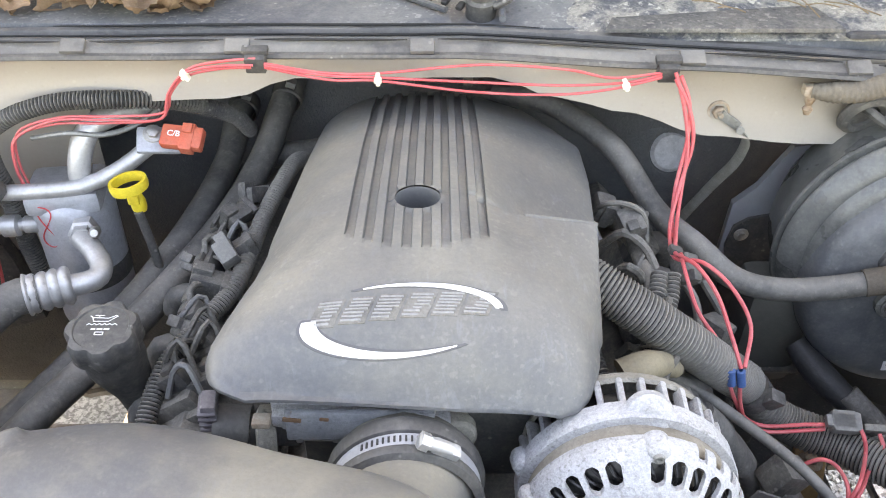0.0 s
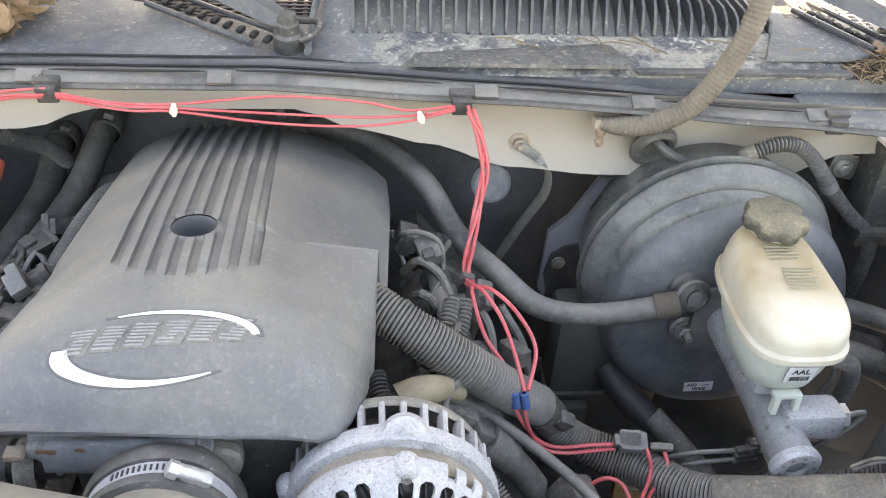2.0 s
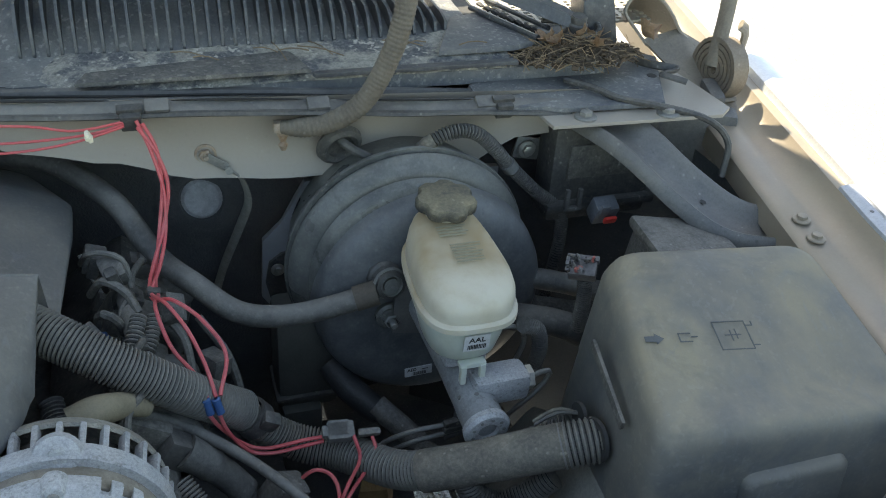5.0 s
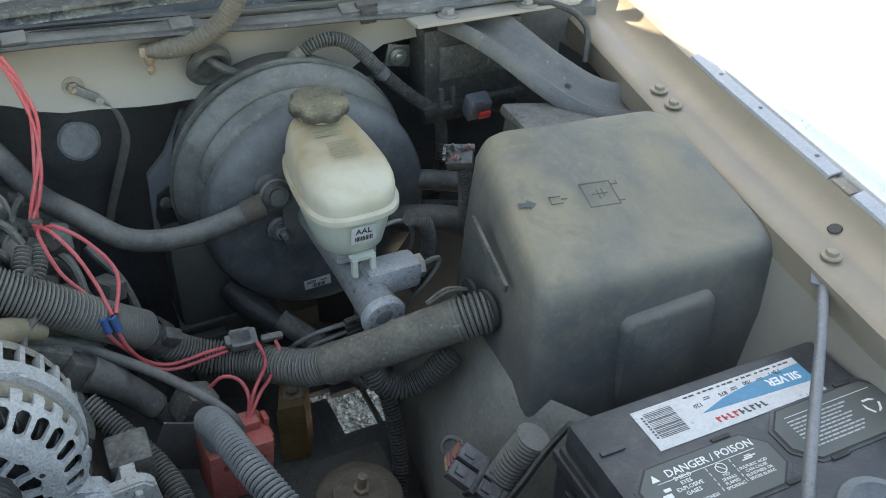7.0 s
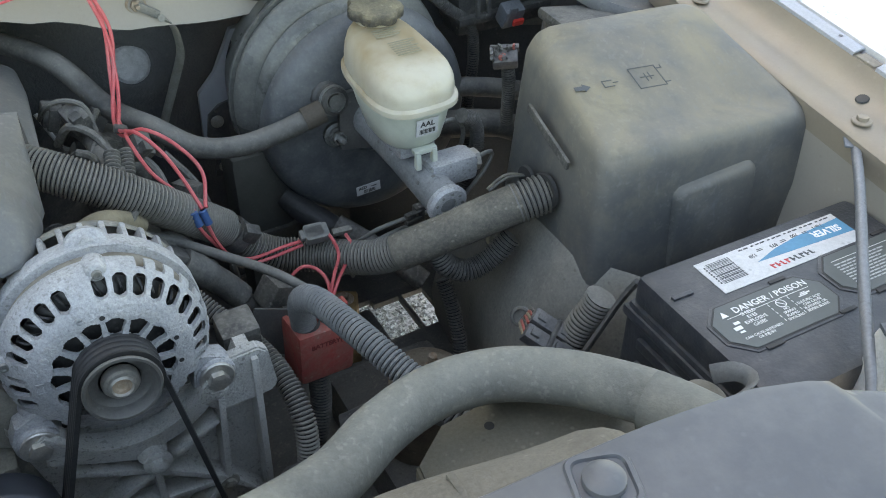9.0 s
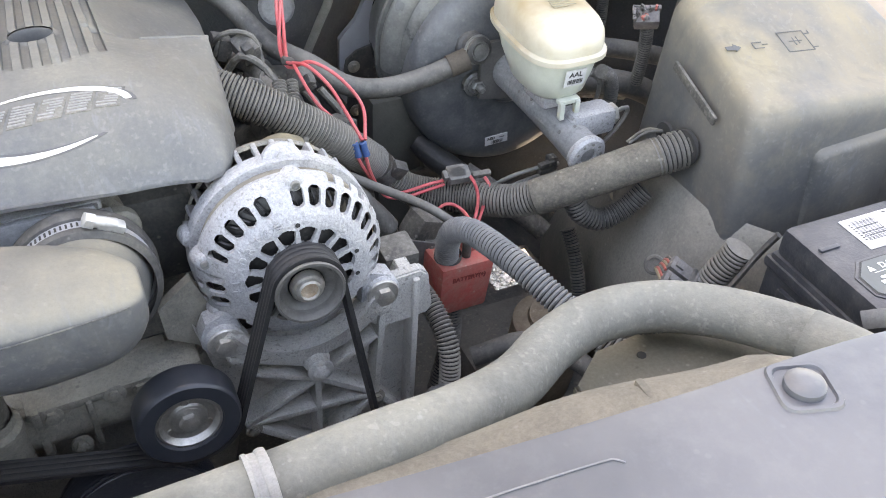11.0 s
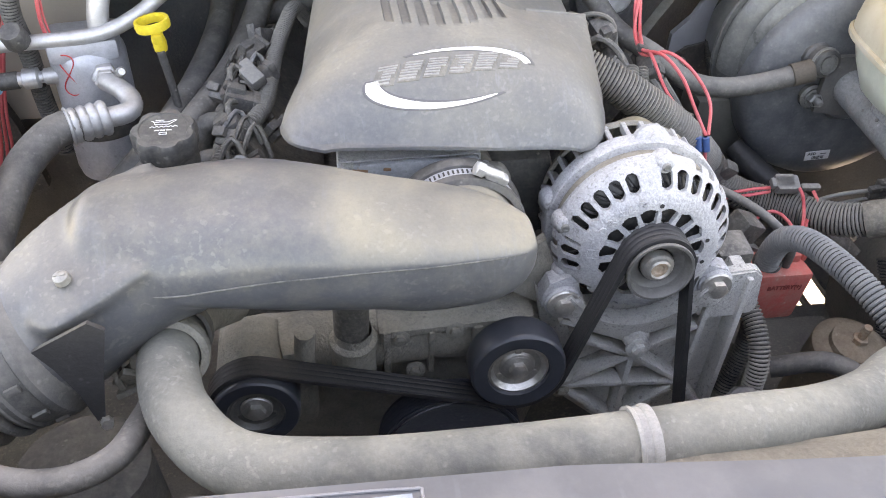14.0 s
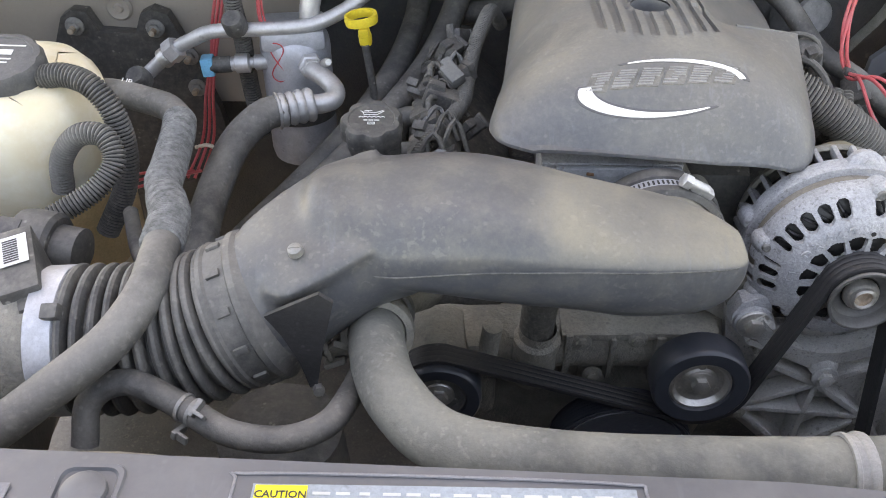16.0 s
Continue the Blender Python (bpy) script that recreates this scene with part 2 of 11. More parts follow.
DUST, DUST2 = (0.34, 0.305, 0.24), (0.28, 0.265, 0.24)
M = dict(
    cover=mat("cover_plastic", (0.092, 0.098, 0.107), 0.40, speck=0.22, mottle=0.24, floor=0.45, scuff=0.45, second=(0.128, 0.129, 0.128), amount=0.8, scale=9, dust=(0.238, 0.223, 0.188), dusty=0.95, zone=[(1, -0.23, 0.25, [(0.0, 0.25), (0.10, 0.32), (0.22, 0.9), (0.45, 1.0), (0.68, 0.85), (0.86, 0.2)]), (0, -0.17, 0.17, [(0.0, 0.8), (0.2, 1.0), (0.60, 1.0), (0.78, 0.55), (1.0, 0.3)])], fleck=(0.4, 0.38, 0.33), flecks=0.12, bump=0.1),
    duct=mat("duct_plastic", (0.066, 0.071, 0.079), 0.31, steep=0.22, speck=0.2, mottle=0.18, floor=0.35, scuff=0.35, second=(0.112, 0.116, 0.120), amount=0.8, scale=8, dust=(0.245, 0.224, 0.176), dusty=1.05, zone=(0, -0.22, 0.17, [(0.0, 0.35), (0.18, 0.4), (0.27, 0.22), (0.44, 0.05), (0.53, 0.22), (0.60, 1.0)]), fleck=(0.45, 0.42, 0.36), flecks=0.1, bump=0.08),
    coverlow=mat("cover_plastic_bare", (0.10, 0.099, 0.095), 0.75, second=(0.19, 0.18, 0.16), amount=0.8, scale=20, dust=DUST2, dusty=0.5),
    white=mat("emblem_white", (0.82, 0.82, 0.80), 0.45, speck=0.3, mottle=0.5, amount=0.1, bump=0.03),
    stripe=mat("emblem_grey", (0.23, 0.23, 0.225), 0.4, amount=0.2, bump=0.03),
    groove=mat("emblem_recess", (0.085, 0.086, 0.09), 0.5, speck=0.0, mottle=0.1),
    # near-black: shade and dirt in conduit grooves and seal slits, put into colour
    gap=mat("groove_shade", (0.018, 0.018, 0.018), 0.8, speck=0.0, mottle=0.3),
    black=mat("black_plastic", (0.047, 0.048, 0.050), 0.5, second=(0.085, 0.081, 0.073), amount=0.8, scale=25, dust=DUST2, dusty=0.25),
    grime=mat("grimy_plastic", (0.066, 0.065, 0.061), 0.6, second=(0.125, 0.118, 0.102), amount=0.9, scale=40, dust=DUST2, dusty=0.45, fleck=(0.3, 0.28, 0.24), flecks=0.25),
    rubber=mat("rubber_hose", (0.056, 0.056, 0.055), 0.6, speck=0.3, mottle=0.2, second=(0.115, 0.111, 0.10), amount=0.9, scale=14, dust=DUST2, dusty=0.5, fleck=(0.3, 0.28, 0.24), flecks=0.25),
    radhose=mat("dusty_hose", (0.105, 0.108, 0.099), 0.8, speck=0.3, mottle=0.25, scuff=0.4, second=(0.205, 0.205, 0.18), amount=1.0, scale=11, dust=(0.285, 0.275, 0.23), dusty=0.5, fleck=(0.45, 0.43, 0.38), flecks=0.2),
    conduit=mat("split_conduit", (0.135, 0.132, 0.122), 0.55, second=(0.20, 0.19, 0.165), amount=0.9, scale=14, dust=DUST2, dusty=0.55),
    conduitb=mat("black_conduit", (0.046, 0.047, 0.048), 0.5, second=(0.115, 0.112, 0.103), amount=0.8, scale=20, dust=DUST2, dusty=0.35),
    conduitg=mat("grey_conduit", (0.13, 0.136, 0.14), 0.55, second=(0.22, 0.22, 0.21), amount=0.8, scale=20),
    tape=mat("cloth_tape", (0.10, 0.092, 0.08), 0.9, second=(0.15, 0.14, 0.115), amount=0.9, scale=30, dust=DUST, dusty=0.4, bump=0.4),
    alu=mat("cast_aluminium", (0.37, 0.378, 0.395), 0.55, 0.25, second=(0.50, 0.505, 0.515), amount=0.9, scale=32, grain=430, fleck=(0.15, 0.145, 0.135), flecks=0.55, bump=0.8, relief=0.0012, speck=0.6, mottle=0.85, dust=(0.40, 0.385, 0.35), dusty=0.3),
    bracket=mat("bracket_casting", (0.50, 0.495, 0.475), 0.65, 0.15, mottle=0.9, speck=0.7, second=(0.60, 0.595, 0.57), amount=0.9, scale=26, grain=400, fleck=(0.13, 0.125, 0.115), flecks=0.6, dust=(0.34, 0.315, 0.265), dusty=0.4, bump=0.9, relief=0.0015),
    dirtalu=mat("dirty_casting", (0.185, 0.176, 0.155), 0.8, 0.1, second=(0.31, 0.295, 0.255), amount=1.0, scale=22, dust=(0.30, 0.275, 0.22), dusty=0.5, bump=0.8, relief=0.0024),
    stator=mat("stator_steel", (0.20, 0.175, 0.14), 0.7, 0.3, second=(0.33, 0.30, 0.25), amount=0.9, scale=30),
    coil=mat("winding_black", (0.012, 0.012, 0.012), 0.35, second=(0.05, 0.05, 0.05), amount=0.6, scale=90),
    steel=mat("zinc_steel", (0.56, 0.55, 0.52), 0.4, 0.8, second=(0.40, 0.38, 0.34), amount=0.8, scale=60, bump=0.2),
    bright=mat("bright_aluminium", (0.54, 0.54, 0.54), 0.46, 0.6, second=(0.40, 0.40, 0.39), amount=0.7, scale=25, bump=0.15),
    rusty=mat("rusty_steel", (0.30, 0.20, 0.13), 0.85, 0.2, second=(0.45, 0.40, 0.33), amount=0.9, scale=60, bump=0.5),
    belt=mat("belt_rubber", (0.022, 0.022, 0.023), 0.55, amount=0.4, scale=30),
    pulley=mat("pulley_plastic", (0.030, 0.034, 0.042), 0.34, speck=0.05, mottle=0.1, amount=0.5, scale=20, bump=0.03),
    pulleyg=mat("pulley_steel", (0.12, 0.117, 0.110), 0.5, 0.3, amount=0.6, scale=30),
    paint=mat("beige_body_paint", (0.325, 0.288, 0.248), 0.42, speck=0.2, mottle=0.12, second=(0.355, 0.322, 0.28), amount=0.6, scale=7, dust=(0.34, 0.315, 0.27), dusty=0.3, bump=0.03),
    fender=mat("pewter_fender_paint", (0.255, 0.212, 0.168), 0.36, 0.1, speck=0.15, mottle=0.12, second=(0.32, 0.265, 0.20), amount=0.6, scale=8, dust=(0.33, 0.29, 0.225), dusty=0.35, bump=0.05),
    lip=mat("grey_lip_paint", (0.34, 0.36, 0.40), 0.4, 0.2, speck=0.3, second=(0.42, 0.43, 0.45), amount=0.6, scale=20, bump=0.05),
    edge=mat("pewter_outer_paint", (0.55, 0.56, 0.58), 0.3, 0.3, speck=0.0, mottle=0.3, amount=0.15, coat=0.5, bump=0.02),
    felt=mat("dark_firewall_mat", (0.082, 0.086, 0.090), 0.75, speck=0.3, mottle=0.35, second=(0.130, 0.134, 0.137), amount=0.9, scale=8, dust=(0.17, 0.17, 0.165), dusty=0.3, bump=0.6, relief=0.003),
    darkmetal=mat("dark_painted_steel", (0.13, 0.13, 0.13), 0.5, 0.2, second=(0.15, 0.145, 0.135), amount=0.8, scale=12, dust=DUST2, dusty=0.3),
    booster=mat("booster_black_paint", (0.052, 0.055, 0.054), 0.27, speck=0.3, mottle=0.3, scuff=0.9, second=(0.125, 0.128, 0.122), amount=1.0, scale=13, dust=(0.26, 0.255, 0.225), dusty=0.55, fleck=(0.3, 0.3, 0.29), flecks=0.15, bump=0.05),
    cowl=mat("cowl_plastic", (0.085, 0.095, 0.11), 0.6, second=(0.15, 0.155, 0.16), amount=0.8, scale=12, fleck=(0.45, 0.44, 0.41), flecks=0.5, dust=(0.36, 0.35, 0.31), dusty=0.25),
    fin=mat("fin_plastic", (0.045, 0.05, 0.06), 0.38, second=(0.08, 0.085, 0.09), amount=0.5, scale=25, dust=(0.30, 0.30, 0.28), dusty=0.2),
    dustplate=mat("dusty_cowl_plate", (0.085, 0.085, 0.085), 0.85, second=(0.19, 0.18, 0.16), amount=1.0, scale=40, fleck=(0.45, 0.42, 0.36), flecks=0.5, grain=260, speck=1.0, mottle=0.9, bump=0.5),
    cowld=mat("cowl_dust_shelf", (0.24, 0.235, 0.215), 0.9, second=(0.42, 0.40, 0.35), amount=0.9, scale=35, fleck=(0.6, 0.58, 0.5), flecks=0.6, bump=0.6),
    seal=mat("weatherstrip", (0.085, 0.085, 0.085), 0.55, speck=0.4, mottle=0.2, second=(0.165, 0.16, 0.15), amount=0.8, scale=16, dust=DUST2, dusty=0.5),
    red=mat("red_wire", (0.58, 0.085, 0.095), 0.38, speck=0.3, mottle=0.5, second=(0.55, 0.16, 0.16), amount=0.6, scale=30, bump=0.02),
    redbox=mat("faded_red_plastic", (0.50, 0.085, 0.07), 0.6, second=(0.36, 0.13, 0.11), amount=0.9, scale=25, dust=DUST, dusty=0.2),
    orange=mat("orange_red_plastic", (0.62, 0.11, 0.06), 0.5, second=(0.5, 0.17, 0.11), amount=0.6, scale=30),
    yellow=mat("yellow_plastic", (0.70, 0.52, 0.05), 0.45, speck=0.3, mottle=0.5, second=(0.72, 0.52, 0.03), amount=0.5, scale=40),
    tan=mat("tan_connector", (0.24, 0.205, 0.14), 0.7, second=(0.17, 0.145, 0.10), amount=0.6, scale=30),
    ivory=mat("ivory_tie", (0.75, 0.70, 0.55), 0.5, amount=0.3),
    blue=mat("blue_connector", (0.025, 0.085, 0.22), 0.45, amount=0.4),
    lblue=mat("light_blue_connector", (0.10, 0.42, 0.62), 0.4, amount=0.4),
    tank=mat("aged_white_tank", (0.55, 0.515, 0.425), 0.34, speck=0.12, mottle=0.08, floor=0.4, second=(0.50, 0.44, 0.325), amount=0.7, scale=9, dust=(0.30, 0.215, 0.11), dusty=1.1, zone=(1, -0.09, 0.10, [(0.0, 0.05), (0.22, 0.2), (0.42, 0.85), (0.8, 1.0), (1.0, 0.6)]), sss=0.15, bump=0.03),
    tanklow=mat("aged_green_tank", (0.47, 0.50, 0.43), 0.35, speck=0.1, mottle=0.08, second=(0.66, 0.68, 0.58), amount=0.5, scale=10, sss=0.15, bump=0.03),
    cooltank=mat("yellowed_tank", (0.80, 0.745, 0.58), 0.32, speck=0.1, mottle=0.05, second=(0.70, 0.55, 0.33), amount=0.75, scale=9, sss=0.2, bump=0.03),
    fuse=mat("fuse_cover_plastic", (0.082, 0.088, 0.093), 0.38, speck=0.10, mottle=0.08, floor=0.25, scuff=0.45, second=(0.128, 0.132, 0.134), amount=0.9, scale=7, dust=(0.285, 0.245, 0.175), dusty=1.05, fleck=(0.4, 0.38, 0.34), flecks=0.1, bump=0.08),
    battery=mat("battery_case", (0.028, 0.032, 0.040), 0.34, speck=0.12, mottle=0.1, scuff=0.15, second=(0.048, 0.051, 0.058), amount=0.7, scale=12, dust=(0.17, 0.17, 0.165), dusty=0.2),
    label=mat("paper_label", (0.64, 0.64, 0.64), 0.5, second=(0.50, 0.49, 0.48), amount=0.5, scale=40, bump=0.03),
    labelg=mat("grey_label", (0.088, 0.098, 0.094), 0.45, speck=0.1, mottle=0.1, amount=0.3, bump=0.03),
    ink=mat("black_ink", (0.03, 0.03, 0.03), 0.6, speck=0.0, mottle=0.3, bump=0),
    inkred=mat("red_ink", (0.55, 0.05, 0.05), 0.6, speck=0.0, mottle=0.3, bump=0),
    inkblue=mat("blue_ink", (0.06, 0.24, 0.38), 0.5, speck=0.0, mottle=0.3, bump=0),
    inkyellow=mat("yellow_ink", (0.85, 0.65, 0.03), 0.5, speck=0.0, mottle=0.3, bump=0),
    inkwhite=mat("white_ink", (0.75, 0.75, 0.73), 0.6, speck=0.0, mottle=0.3, bump=0),
    labelprint=mat("label_print", (0.42, 0.43, 0.42), 0.6, speck=0.0, mottle=0.2, bump=0),
    inkfaint=mat("faint_ink", (0.25, 0.23, 0.16), 0.7, speck=0.0, mottle=0.3, bump=0),
    inkgrey=mat("moulded_mark", (0.078, 0.082, 0.085), 0.7, speck=0.0, mottle=0.3, bump=0),
    radcov=mat("radiator_cover_plastic", (0.066, 0.073, 0.085), 0.33, speck=0.10, mottle=0.06, scuff=0.2, second=(0.098, 0.102, 0.112), amount=0.7, scale=5, dust=(0.20, 0.20, 0.20), dusty=0.30, bump=0.03),
    radtank=mat("dusty_radiator_tank", (0.125, 0.112, 0.090), 0.85, second=(0.19, 0.17, 0.135), amount=0.9, scale=20, dust=(0.22, 0.20, 0.165), dusty=0.4),
    # darker, browner beige paint: shade of the hinge corner put into the colour
    pocket=mat("brown_beige_shaded", (0.20, 0.172, 0.14), 0.6, second=(0.29, 0.255, 0.205), amount=0.8, scale=12),
    can=mat("dull_can_aluminium", (0.50, 0.52, 0.55), 0.5, 0.45, second=(0.38, 0.39, 0.41), amount=0.7, scale=24, bump=0.2),
    chassis=mat("dusty_chassis", (0.12, 0.116, 0.108), 0.85, second=(0.20, 0.19, 0.172), amount=0.9, scale=12, fleck=(0.34, 0.31, 0.26), flecks=0.4),
    leaf=mat("dry_leaf", (0.34, 0.215, 0.13), 0.75, second=(0.50, 0.38, 0.27), amount=0.9, scale=30, vary=0.5, bump=0.3),
    straw=mat("straw", (0.36, 0.26, 0.16), 0.8, second=(0.14, 0.10, 0.065), amount=0.9, scale=50, vary=0.5),
    gravel=mat("pale_gravel", (0.185, 0.185, 0.182), 0.9, second=(0.50, 0.50, 0.49), amount=1.0, scale=85, sharp=0.06, grain=220, bump=0.8, fleck=(0.25, 0.24, 0.22), flecks=0.4),
    sleeve=mat("braided_sleeve", (0.12, 0.12, 0.116), 0.75, second=(0.30, 0.30, 0.285), amount=0.8, scale=110, grain=300, bump=0.9),
    greysteel=mat("dark_line_steel", (0.22, 0.22, 0.21), 0.5, 0.5, amount=0.6, scale=40),
    glass=mat("dark_glass", (0.02, 0.022, 0.024), 0.08, speck=0.0, mottle=0.3, bump=0, amount=0.1),
)


# ---- building helpers ----
def mesh_of(name, bm, material, sharp=38):
    bmesh.ops.recalc_face_normals(bm, faces=bm.faces)
    me = bpy.data.meshes.new(name)
    bm.to_mesh(me)
    bm.free()
    me.shade_smooth()
    me.set_sharp_from_angle(angle=radians(sharp))
    me.materials.append(material)
    # faces marked 1 get the near-black groove colour that stands for shade
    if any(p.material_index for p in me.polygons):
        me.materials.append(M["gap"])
    return me


AT = {}


def thing(name, at, label, category, group="", kind=""):
    ob = new(name)
    ob.empty_display_size = 0.02
    ob.location = at
    AT[ob] = Vector(at)
    return tagged(ob, label, category, group, kind)


def part(name, bm, material, parent, label="", sharp=38):
    """One mesh under a thing or a part; bm is in world coordinates."""
    base = AT[parent]
    bmesh.ops.translate(bm, verts=bm.verts, vec=-base)
    ob = new(name, mesh_of(name, bm, material, sharp))
    ob.parent = parent
    AT[ob] = base
    return tagged(ob, label)


def solo(name, bm, material, label, category, group="", kind="", sharp=38):
    lo = [min(v.co[i] for v in bm.verts) for i in range(3)]
    hi = [max(v.co[i] for v in bm.verts) for i in range(3)]
    base = Vector(((lo[0] + hi[0]) / 2, (lo[1] + hi[1]) / 2, lo[2]))
    bmesh.ops.translate(bm, verts=bm.verts, vec=-base)
    ob = new(name, mesh_of(name, bm, material, sharp))
    ob.location = base
    AT[ob] = base
    return tagged(ob, label, category, group, kind)


def axis(at, z, x=None):
    """A pose at a point whose local z runs along z."""
    z = Vector(z).normalized()
    x = Vector(x) if x else (Vector((1, 0, 0)) if abs(z.x) < 0.9 else Vector((0, 1, 0)))
    y = z.cross(x).normalized()
    x = y.cross(z)
    m = Matrix((x, y, z)).transposed().to_4x4()
    m.translation = at
    return m


def smooth(pts, step):
    """Points along a Catmull-Rom curve, about step apart."""
    P = [Vector(p) for p in pts]
    P = [P[0] * 2 - P[1]] + P + [P[-1] * 2 - P[-2]]
    dense = []
    for i in range(1, len(P) - 2):
        a, b, c, d = P[i - 1:i + 3]
        for k in range(24):
            u = k / 24
            dense.append(0.5 * (2 * b + (c - a) * u + (2 * a - 5 * b + 4 * c - d) * u * u + (3 * b - a - 3 * c + d) * u ** 3))
    dense.append(P[-2])
    run = [0.0]
    for a, b in zip(dense, dense[1:]):
        run.append(run[-1] + (b - a).length)
    n = max(2, round(run[-1] / step))
    out, j = [], 0
    for k in range(n + 1):
        s = run[-1] * k / n
        while j < len(run) - 2 and run[j + 1] < s:
            j += 1
        f = (s - run[j]) / max(1e-9, run[j + 1] - run[j])
        out.append(dense[j].lerp(dense[j + 1], min(1, f)))
    return out


def tube(bm, pts, r, seg=12, step=0.008, rib=0.0, depth=0.0020, flat=1.0, ends=True, wob=0.0):
    """A hose along pts; r a number or a function of 0..1; rib: pitch of corrugations; flat: squash of the section's second axis."""
    if rib:
        line = smooth(pts, rib / 4)
    else:
        line = smooth(pts, step)
    n = len(line)
    tan = [(line[min(i + 1, n - 1)] - line[max(i - 1, 0)]).normalized() for i in range(n)]
    u = tan[0].cross(Vector((0.31, 0.2, 0.93))).normalized()
    rings = []
    for i, p in enumerate(line):
        u = (u - tan[i] * u.dot(tan[i])).normalized()
        v = tan[i].cross(u)
        rr = r(i / (n - 1)) if callable(r) else r
        if rib and i % 4 in (2, 3):
            rr -= depth
        if wob:
            rr *= 1 + wob * noise.noise(p * 45)
        rings.append([bm.verts.new(p + u * (math.cos(a) * rr) + v * (math.sin(a) * rr * flat))
                      for a in (2 * math.pi * k / seg for k in range(seg))])
    for i, (a, b) in enumerate(zip(rings, rings[1:])):
        for k in range(seg):
            f = bm.faces.new((a[k], a[(k + 1) % seg], b[(k + 1) % seg], b[k]))
            # groove floors are coloured darker, as shade between the ribs
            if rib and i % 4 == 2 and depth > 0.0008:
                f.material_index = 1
    if ends:
        bm.faces.new(rings[0][::-1])
        bm.faces.new(rings[-1])
    return bm


def lathe(bm, prof, m, seg=32, wave=None):
    """Turns (radius, height) pairs about the local z of m; wave(angle, radius) changes a radius."""
    rings = []
    for r, h in prof:
        if r < 1e-6:
            rings.append([bm.verts.new(m @ Vector((0, 0, h)))])
        else:
            rings.append([bm.verts.new(m @ Vector((math.cos(a) * q, math.sin(a) * q, h)))
                          for a, q in ((2 * math.pi * k / seg, wave(2 * math.pi * k / seg, r) if wave else r) for k in range(seg))])
    for a, b in zip(rings, rings[1:]):
        for k in range(seg):
            f = [a[k % len(a)], a[(k + 1) % len(a)], b[(k + 1) % len(b)], b[k % len(b)]]
            f = list(dict.fromkeys(f))
            if len(f) > 2:
                bm.faces.new(f)
    return bm


def cuboid(bm, size, m, bev=0.002, taper=1.0):
    """A bevelled box centred on m; taper scales its upper end."""
    made = bmesh.ops.create_cube(bm, size=1.0)["verts"]
    for v in made:
        k = taper if v.co.z > 0 else 1.0
        v.co = Vector((v.co.x * size[0] * k, v.co.y * size[1] * k, v.co.z * size[2]))
    if bev:
        edges = list({e for v in made for e in v.link_edges})
        res = bmesh.ops.bevel(bm, geom=edges, offset=min(bev, min(size) * 0.45), segments=2, affect="EDGES", profile=0.6)
        made = list({v for f in res["faces"] for v in f.verts} | {v for v in made if v.is_valid})
    for v in made:
        v.co = m @ v.co
    return bm


def prism(bm, poly, h, m, bev=0.0):
    """A flat outline in the local xy of m, h thick along local z."""
    lo = [bm.verts.new(Vector((x, y, 0))) for x, y in poly]
    f = bm.faces.new(lo)
    ext = bmesh.ops.extrude_face_region(bm, geom=[f])["geom"]
    top = [v for v in ext if isinstance(v, bmesh.types.BMVert)]
    for v in top:
        v.co.z += h
    made = lo + top
    if bev:
        edges = list({e for v in top for e in v.link_edges if all(w in top for w in e.verts)})
        res = bmesh.ops.bevel(bm, geom=edges, offset=bev, segments=2, affect="EDGES", profile=0.6)
        made = list({v for f2 in res["faces"] for v in f2.verts} | {v for v in made if v.is_valid})
    for v in made:
        v.co = m @ v.co
    return bm


def sheet(bm, rows, thick=0.0):
    """A surface over a grid of points; thick: pushed down as a solid plate."""
    V = [[bm.verts.new(Vector(p)) for p in row] for row in rows]
    faces = [bm.faces.new((V[i][j], V[i][j + 1], V[i + 1][j + 1], V[i + 1][j])) for i in range(len(V) - 1) for j in range(len(V[0]) - 1)]
    if thick:
        ext = bmesh.ops.extrude_face_region(bm, geom=faces)["geom"]
        for v in ext:
            if isinstance(v, bmesh.types.BMVert):
                v.co.z -= thick
    return bm


def loft(bm, rings, cap=True):
    V = [[bm.verts.new(Vector(p)) for p in r] for r in rings]
    n = len(V[0])
    for a, b in zip(V, V[1:]):
        for k in range(n):
            bm.faces.new((a[k], a[(k + 1) % n], b[(k + 1) % n], b[k]))
    if cap:
        bm.faces.new(V[0][::-1])
        bm.faces.new(V[-1])
    return bm


def bolt(parent, at, z, r=0.007, material=None, washer=True, name="bolt"):
    """A hexagon head with its flange, standing along z."""
    bm = bmesh.new()
    m = axis(at, z)
    lathe(bm, [(0, 0.9 * r), (0.55 * r, 0.9 * r), (0.86 * r, 0.8 * r), (0.9 * r, 0.68 * r), (0.9 * r, 0)], m, 6)
    if washer:
        lathe(bm, [(0.8 * r, 0.28 * r), (1.4 * r, 0.2 * r), (1.5 * r, 0.08 * r), (1.5 * r, -0.1 * r), (0, -0.1 * r)], m, 20)
    return part(name, bm, material or M["steel"], parent)


